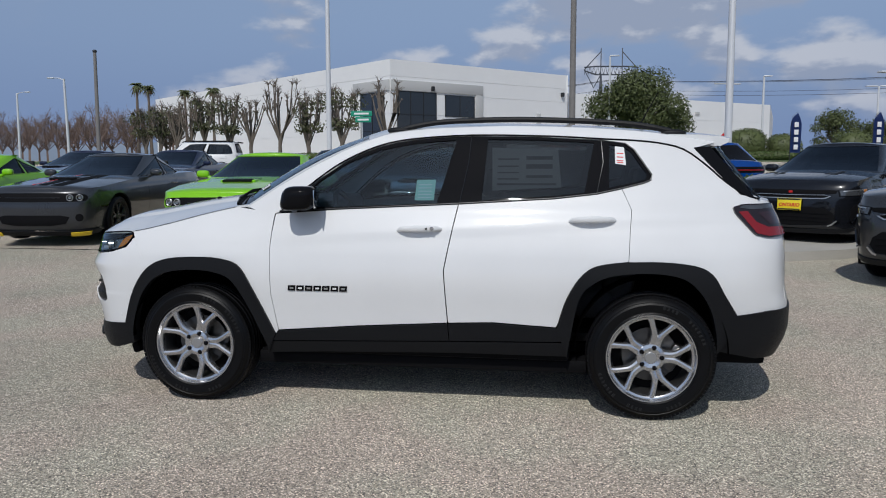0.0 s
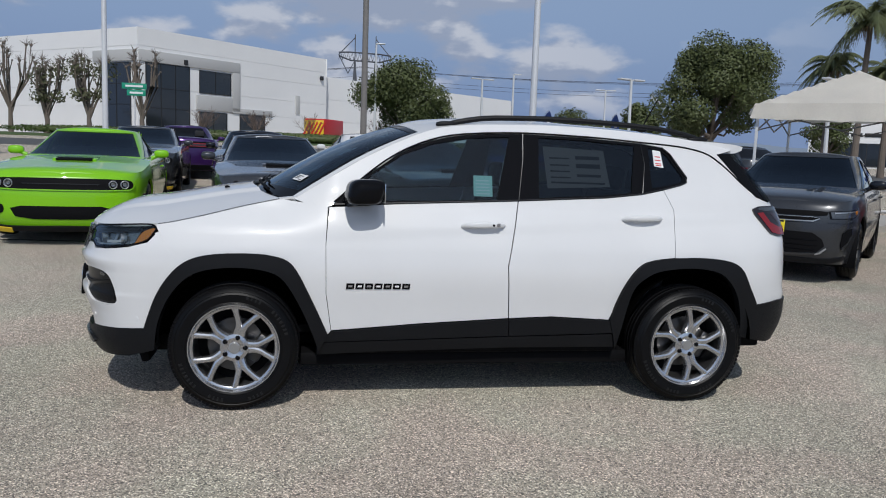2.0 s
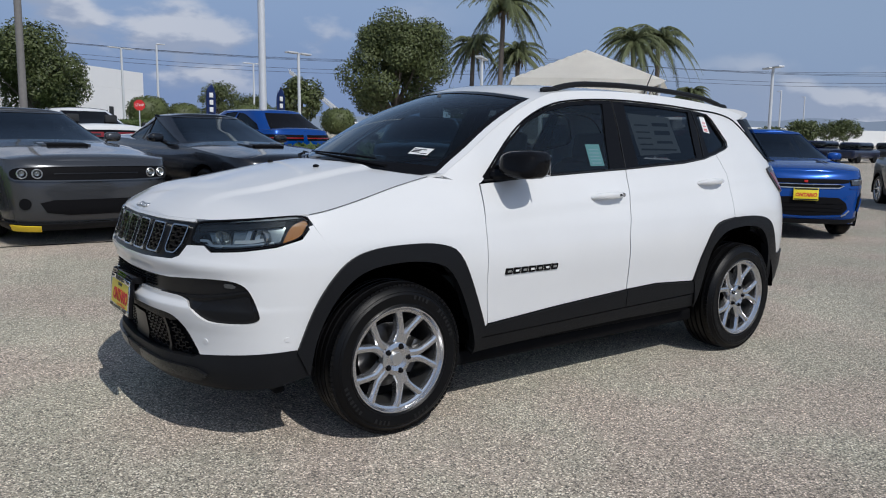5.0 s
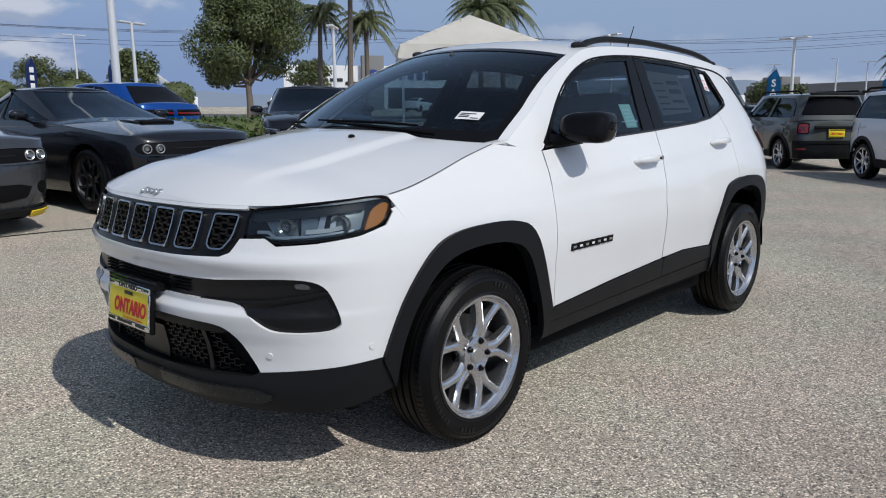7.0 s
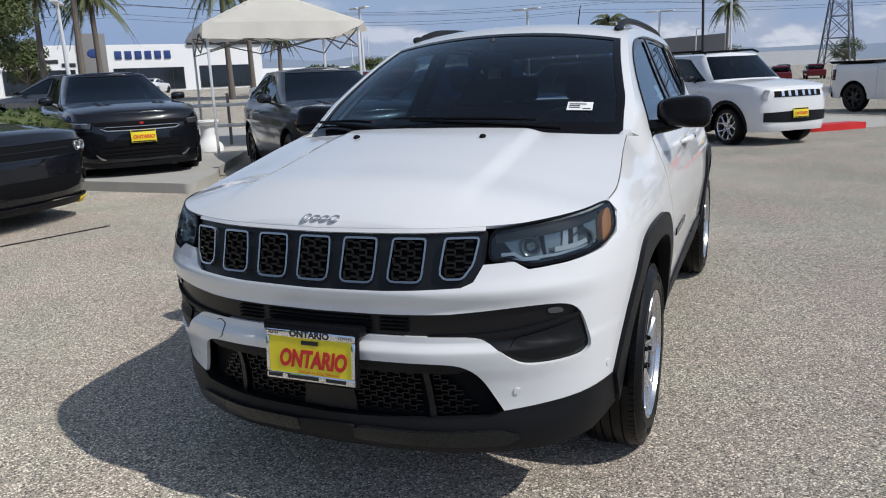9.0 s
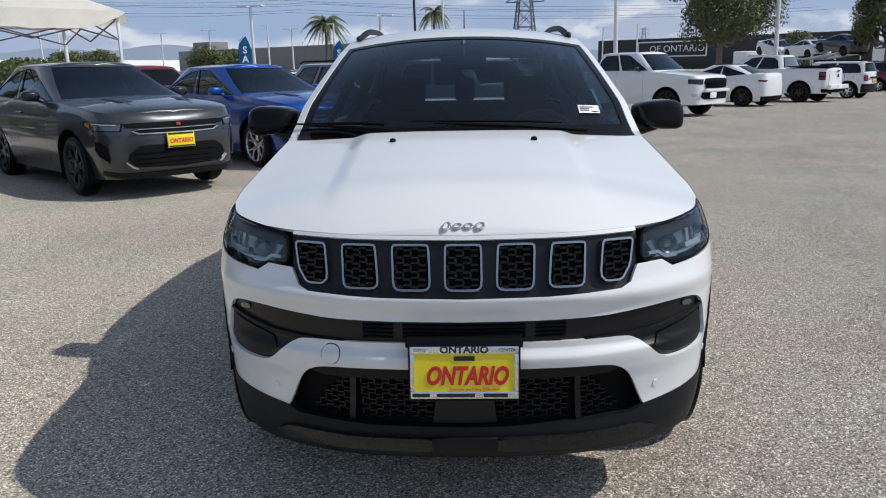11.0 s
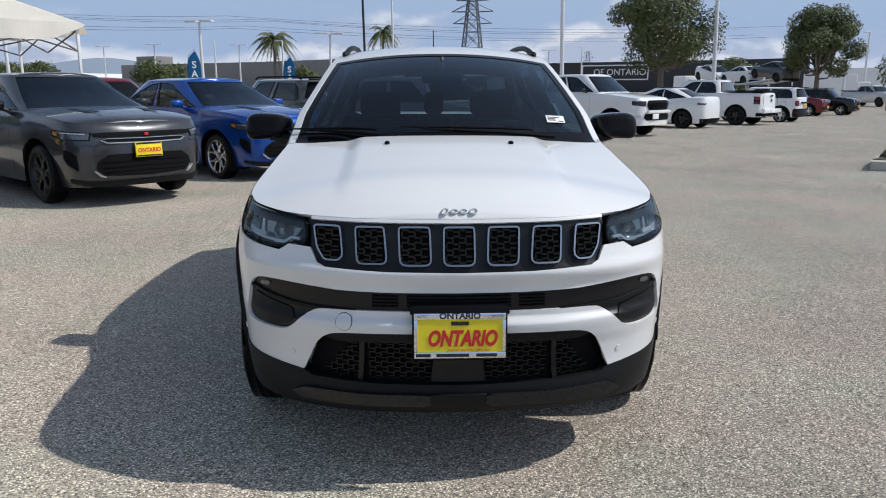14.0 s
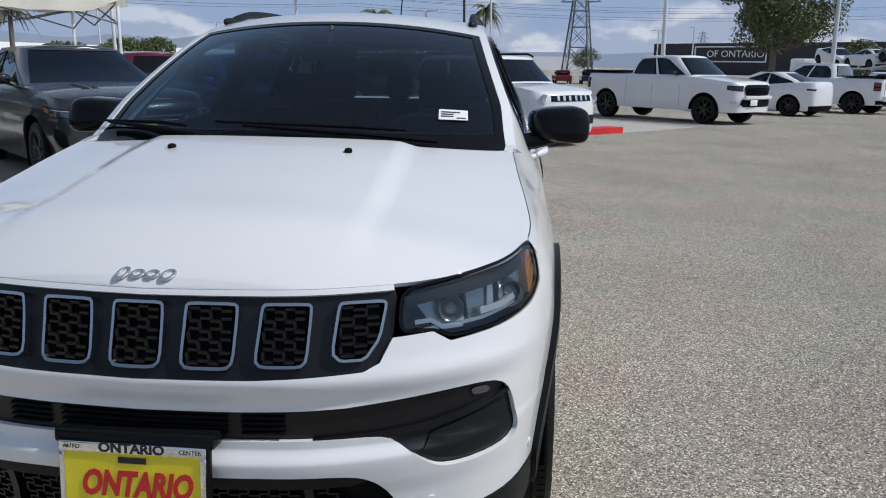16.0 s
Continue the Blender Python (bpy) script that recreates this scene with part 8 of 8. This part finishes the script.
ssign = thing("street_name_sign", "green street name signs on a slim post", "sign", pose(-8.18, 29.3, ground_z(-8.18, 29.3), 0, 0, 0))
bm = bmesh.new()
cyl(bm, .03, .03, (0, -.03, 0), (0, -.03, 3.05), 8)
part("post", bm, GALV, ssign)
for z, dx, wide in ((2.90, 0, .98), (2.63, .08, .74)):
    bm = box(bmesh.new(), (wide, .03, .24), (dx, -.09, z), .005)
    plate2 = part("name_plate", bm, material("sign green", (.01, .28, .17), .5, 0, 0, .05, 5), ssign)
    bm = box(bmesh.new(), (wide * .7, .01, .08), (dx, -.112, z))
    part("name_bar", bm, PAPER, plate2)
truck = thing("fire_truck", "red fire truck with striped orange rear", "truck", pose(-.2, 88, ground_z(-.2, 88), 0, 0, 68))
bm = box(bmesh.new(), (6.5, 2.5, 2.4), (2.5, 0, 1.7), .1)
part("body", bm, INK_RED, truck)
bm = box(bmesh.new(), (.2, 2.4, 2.2), (-.85, 0, 1.6), .04)
part("rear_panel", bm, LIP_YELLOW, truck)
for k in range(5):
    bm = box(bmesh.new(), (.05, .22, 2.0), (-.98, -.95 + .47 * k, 1.6), 0, Euler((radians(28), 0, 0)).to_matrix().to_4x4())
    part("rear_stripe", bm, INK_RED, truck)
for x in (0.4, 4.6):
    for y in (-1.1, 1.1):
        bm = bmesh.new()
        cyl(bm, .5, .5, (x, y - .15, .5), (x, y + .15, .5), 20)
        part("wheel", bm, RUBBER, truck)


def pylon(x, y, height, arms, rz, wide):
    tower = thing("power_pylon", "dark steel lattice power pylon", "pylon", pose(x, y, ground_z(x, y), 0, 0, rz), "pylons")
    bm = bmesh.new()
    b = wide / 2

    def leg(s, t, z):
        f = z / height
        return Vector((s * b * (1 - .72 * f), t * b * (1 - .72 * f), z))
    zs = [height * (1 - .80 ** k) / (1 - .80 ** 7) for k in range(8)]
    for s in (-1, 1):
        for t in (-1, 1):
            tube(bm, [leg(s, t, 0), leg(s, t, height)], .22, 4)
    for z0, z1 in zip(zs, zs[1:]):
        for a, c in (((-1, -1), (1, -1)), ((1, -1), (1, 1)), ((1, 1), (-1, 1)), ((-1, 1), (-1, -1))):
            tube(bm, [leg(*a, z0), leg(*c, z1)], .11, 3)
            tube(bm, [leg(*c, z0), leg(*a, z1)], .11, 3)
            tube(bm, [leg(*a, z1), leg(*c, z1)], .11, 3)
    for z, w in arms:
        for s in (-1, 1):
            tip = Vector((s * w, 0, z))
            for t in (-1, 1):
                tube(bm, [leg(s, t, z), tip], .12, 3)
                tube(bm, [leg(s, t, min(height, z + height * .08)), tip], .10, 3)
    part("lattice", bm, PYLON_STEEL, tower)


def gantry(x, y, rz):
    """A wide two-legged pylon with a trussed cross beam."""
    tower = thing("power_pylon", "wide dark steel power pylon with a trussed beam", "pylon", pose(x, y, ground_z(x, y), 0, 0, rz), "pylons")
    bm = bmesh.new()
    for s in (-1, 1):
        for t in (-1, 1):
            tube(bm, [(s * 5 - 2.5, t * 2, 0), (s * 5.5, t * .6, 26)], .34, 3)
            tube(bm, [(s * 5 + 2.5, t * 2, 0), (s * 5.5, t * .6, 26)], .34, 3)
        for k in range(6):
            z0, z1 = k * 4.3, k * 4.3 + 4.3
            w0, w1 = 2.6 * (1 - z0 / 27), 2.6 * (1 - z1 / 27)
            tube(bm, [(s * (5 + .02 * z0) - w0, -1, z0), (s * (5 + .02 * z1) + w1, -1, z1)], .10, 3)
            tube(bm, [(s * (5 + .02 * z0) + w0, -1, z0), (s * (5 + .02 * z1) - w1, -1, z1)], .10, 3)
        tube(bm, [(s * 5.5, 0, 26), (s * 5.5, 0, 34)], .3, 3)
        tube(bm, [(s * 14, 0, 27.5), (s * 5.5, 0, 33)], .22, 3)
        tube(bm, [(s * 14, 0, 27.5), (s * 9, 0, 22)], .22, 3)
        tube(bm, [(s * 9, 0, 22), (s * 5.5, 0, 26)], .22, 3)
    for z in (26, 28.5):
        tube(bm, [(-14, 0, 27.2 if z < 27 else 28.2), (-8, 0, z), (8, 0, z), (14, 0, 27.2 if z < 27 else 28.2)], .26, 3)
    for k in range(-7, 7):
        tube(bm, [(k * 2, 0, 26), (k * 2 + 1, 0, 28.5), (k * 2 + 2, 0, 26)], .18, 3)
    bm.transform(Matrix.Diagonal((.62, .62, 1.03, 1)))
    part("lattice", bm, PYLON_STEEL, tower)


gantry(16.2, 250, 10)
pylon(240, -17.8, 29, ((20.5, 6), (24, 6.5), (27.3, 5)), 75, 8)
pylon(900, -200, 40, ((28, 6), (33, 6.5), (38, 5)), 75, 9)
for k, (z, dy) in enumerate(((27.5, 0), (28.2, 5), (25.5, 10), (24.5, 14), (29.5, 18))):
    cable = thing("power_line", "thin dark overhead power line", "cable", None, "power lines")
    bm = bmesh.new()
    pts = []
    for a, b in (((-120, 285 + dy, z), (17, 266 + dy, z)), ((17, 266 + dy, z), (200, 190 + dy, z)), ((200, 190 + dy, z), (330, 60 + dy, z)), ((330, 60 + dy, z), (360, -160 - dy * 2, z))):
        for f in np.linspace(0, 1, 12)[:-1]:
            p = Vector(a).lerp(Vector(b), float(f))
            pts.append(p - Vector((0, 0, 16 * f * (1 - f))))
    tube(bm, pts, .05, 4)
    part("wire", bm, DARK_STEEL, cable)

# the raised boom of a crane, far behind the lot
crane = thing("crane_boom", "long white lattice crane boom rising over far roofs", "crane", pose(111.3, 196.6, 0))
tip, foot = Vector((-16.3, 8.5, 17.6)), Vector((0, 0, 3.0))
bm = bmesh.new()
for dy in (-.6, .6):
    for up in (0, 1.2):
        tube(bm, [foot + Vector((0, dy, up)), tip + Vector((0, dy * .4, up * .5))], .16, 5)
for k in range(26):
    p, q = foot.lerp(tip, k / 26), foot.lerp(tip, (k + 1) / 26)
    for dy in (-.6, .6):
        tube(bm, [p + Vector((0, dy, 0)), q + Vector((0, dy, 1.1))], .08, 4)
part("boom", bm, GALV, crane)
bm = box(bmesh.new(), (4.0, 3.0, 4.2), (.5, 0, 1.9), .2)
part("crane_cab", bm, PLASTER, crane)

# a pipe rail and a white pedestal beyond the tent's island
rail = thing("pipe_rail", "white painted pipe rail on grey posts beside the drive", "railing", pose(8.6, 8.3, ground_z(8.6, 8.3) + .02, 0, 0, -57))
for z in (.90, .50):
    bm = bmesh.new()
    tube(bm, [(-3.4, 0, z), (0, 0, z), (1.6, 0, z)], .035, 10)
    part("pipe", bm, GALV, rail)
for x in (-3.3, -1.6, -.35, 1.5):
    bm = bmesh.new()
    cyl(bm, .03, .03, (x, .05, -.1), (x, .05, 1.12), 10)
    part("post", bm, GREY_POLE, rail)
pedestal = thing("pedestal", "white moulded concrete pedestal on the island", "pedestal", pose(7.25, 8.2, ground_z(7.25, 8.2) + .12))
bm = bmesh.new()
lathe(bm, [(.001, .56), (.21, .56), (.22, .53), (.20, .50), (.13, .46), (.12, .30), (.16, .20), (.24, .12), (.26, .06), (.26, 0), (.001, 0)], 24, Euler((radians(90), 0, 0)).to_matrix().to_4x4())
part("shaft", bm, PLASTER, pedestal)

# a car carrier with cars on its upper deck, behind the pickups
carrier = thing("car_carrier", "white car carrier trailer with an open steel upper deck", "truck", pose(66.0, -29.4, ground_z(66.0, -29.4) - .1, 0, 0, 12))
for s in (-1, 1):
    bm = bmesh.new()
    tube(bm, [(-6.2, s * 1.15, 2.55), (-2, s * 1.15, 2.15), (2.5, s * 1.15, 2.15), (6.4, s * 1.15, 2.6)], .09, 6)
    tube(bm, [(-6.2, s * 1.15, .8), (6.4, s * 1.15, .8)], .10, 6)
    part("deck_rail", bm, GALV, carrier)
    for x in (-6, -3, 0, 3, 6.2):
        bm = bmesh.new()
        tube(bm, [(x, s * 1.15, .7), (x + .1, s * 1.15, 2.4)], .06, 6)
        part("upright", bm, GALV, carrier)
    for x in (1.6, 2.7):
        bm = bmesh.new()
        cyl(bm, .48, .48, (x, s * .95, .48), (x, s * 1.2, .48), 20)
        part("wheel", bm, RUBBER, carrier)
bm = bmesh.new()
for x in np.linspace(-6, 6.2, 22):
    box(bm, (.22, 2.3, .05), (x, 0, 2.17 + .42 * (max(0, abs(x) - 2) / 4.2)))
part("deck", bm, GALV, carrier)
bm = box(bmesh.new(), (12.4, 2.2, .12), (0, 0, .78), .02)
part("lower_deck", bm, DARK_STEEL, carrier)
bm = box(bmesh.new(), (2.2, 2.4, 2.6), (8.1, 0, 1.7), .15)
part("cab", bm, PLASTER, carrier)
C = pose(66.0, -29.4, ground_z(66.0, -29.4) - .1, 0, 0, 12)
for x, ry, z, flip, old, m, text in ((3.8, -9, 2.36, 0, WHITE, WHITE, "white sedan loaded on the carrier's upper deck"), (-.6, 2, 2.2, 180, WHITE, WHITE, "white sedan loaded on the carrier's upper deck"), (-5.0, 7, 2.50, 180, WHITE, GREY, "grey sedan loaded on the carrier's upper deck")):
    recoloured(white_sedan, C @ pose(x, 0, z, 0, ry, flip), old, m, text)

# a white box truck and a silver pickup at the lot's far corner
box_truck = thing("box_truck", "white box truck parked far across the lot", "truck", heading(78.3, -46.0, 60))
bm = box(bmesh.new(), (5.2, 2.3, 2.3), (1.2, 0, 2.0), .05)
part("cargo_box", bm, PLASTER, box_truck)
bm = box(bmesh.new(), (1.7, 2.1, 1.1), (-2.4, 0, 1.0), .15, None, 3)
box(bm, (1.2, 1.9, .9), (-2.1, 0, 1.9), .18, None, 3)
part("cab", bm, WHITE, box_truck)
bm = box(bmesh.new(), (.06, 1.6, .55), (-2.72, 0, 1.95), .02)
part("windscreen", bm, GLOSS_BLACK, box_truck)
for x in (-2.2, 2.4):
    for q in (-1, 1):
        bm = bmesh.new()
        cyl(bm, .42, .42, (x, q * .80, .42), (x, q * 1.06, .42), 20)
        part("wheel", bm, RUBBER, box_truck)
recoloured(white_pickup, heading(68.0, -43.2, 15), WHITE, SILVER, "silver pickup truck at the lot's far corner")

# hills with distance haze put into their blue colour, and low far rows of parked cars and roofs
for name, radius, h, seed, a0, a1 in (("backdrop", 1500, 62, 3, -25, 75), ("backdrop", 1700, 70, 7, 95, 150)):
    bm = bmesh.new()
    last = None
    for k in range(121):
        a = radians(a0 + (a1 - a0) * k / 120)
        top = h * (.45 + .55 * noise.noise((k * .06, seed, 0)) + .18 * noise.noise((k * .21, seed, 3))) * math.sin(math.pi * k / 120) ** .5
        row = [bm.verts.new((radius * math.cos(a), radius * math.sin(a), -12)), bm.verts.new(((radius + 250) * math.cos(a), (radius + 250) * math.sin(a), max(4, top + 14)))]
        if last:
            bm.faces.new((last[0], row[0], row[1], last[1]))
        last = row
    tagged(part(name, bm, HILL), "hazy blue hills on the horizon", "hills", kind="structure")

# far rows of parked cars across the street: shared simple bodies
row_meshes = []
for m in (WHITE, GREY, BLACK, RED, MID_GREY, NAVY):
    bm = bmesh.new()
    box(bm, (4.5, 1.8, .62), (0, 0, .62), .16, None, 3)
    box(bm, (2.5, 1.55, .60), (.15, 0, 1.18), .24, None, 3)
    for x in (-1.35, 1.35):
        for y in (-.8, .8):
            cyl(bm, .33, .33, (x, y - .1, .33), (x, y + .1, .33), 12)
    me = bpy.data.meshes.new("far_car")
    bm.to_mesh(me)
    bm.free()
    me.materials.append(m)
    me.materials.append(DARK_PANE)
    me.materials.append(RUBBER)
    for p in me.polygons:
        if p.center.z > 1.0 and p.center.z < 1.40 and p.normal.z < .6:
            p.material_index = 1
        if abs(abs(p.center.x) - 1.35) < .34 and abs(p.center.y) > .69 and p.center.z < .67 and abs(p.normal.z) <= 1 and p.center.z < .5:
            p.material_index = 2
    row_meshes.append(me)
rng = random.Random(11)
for rx, ry, dx, dy, n in ((62, 6, .9, 2.8, 8), (72, -2, .9, 2.8, 11), (84, -14, .6, 2.9, 14), (98, -20, .6, 2.9, 16), (54, 16, .9, 2.7, 5)):
    for k in range(n):
        x, y = rx + dx * k * .3, ry + dy * k
        if rng.random() < .12:
            continue
        ob = new("far_car", rng.choice(row_meshes))
        ob.matrix_world = heading(x, y, rng.choice((0, 180)) + rng.uniform(-3, 3))
        tagged(ob, "parked car in a far row across the lot", "car", "far parked cars")
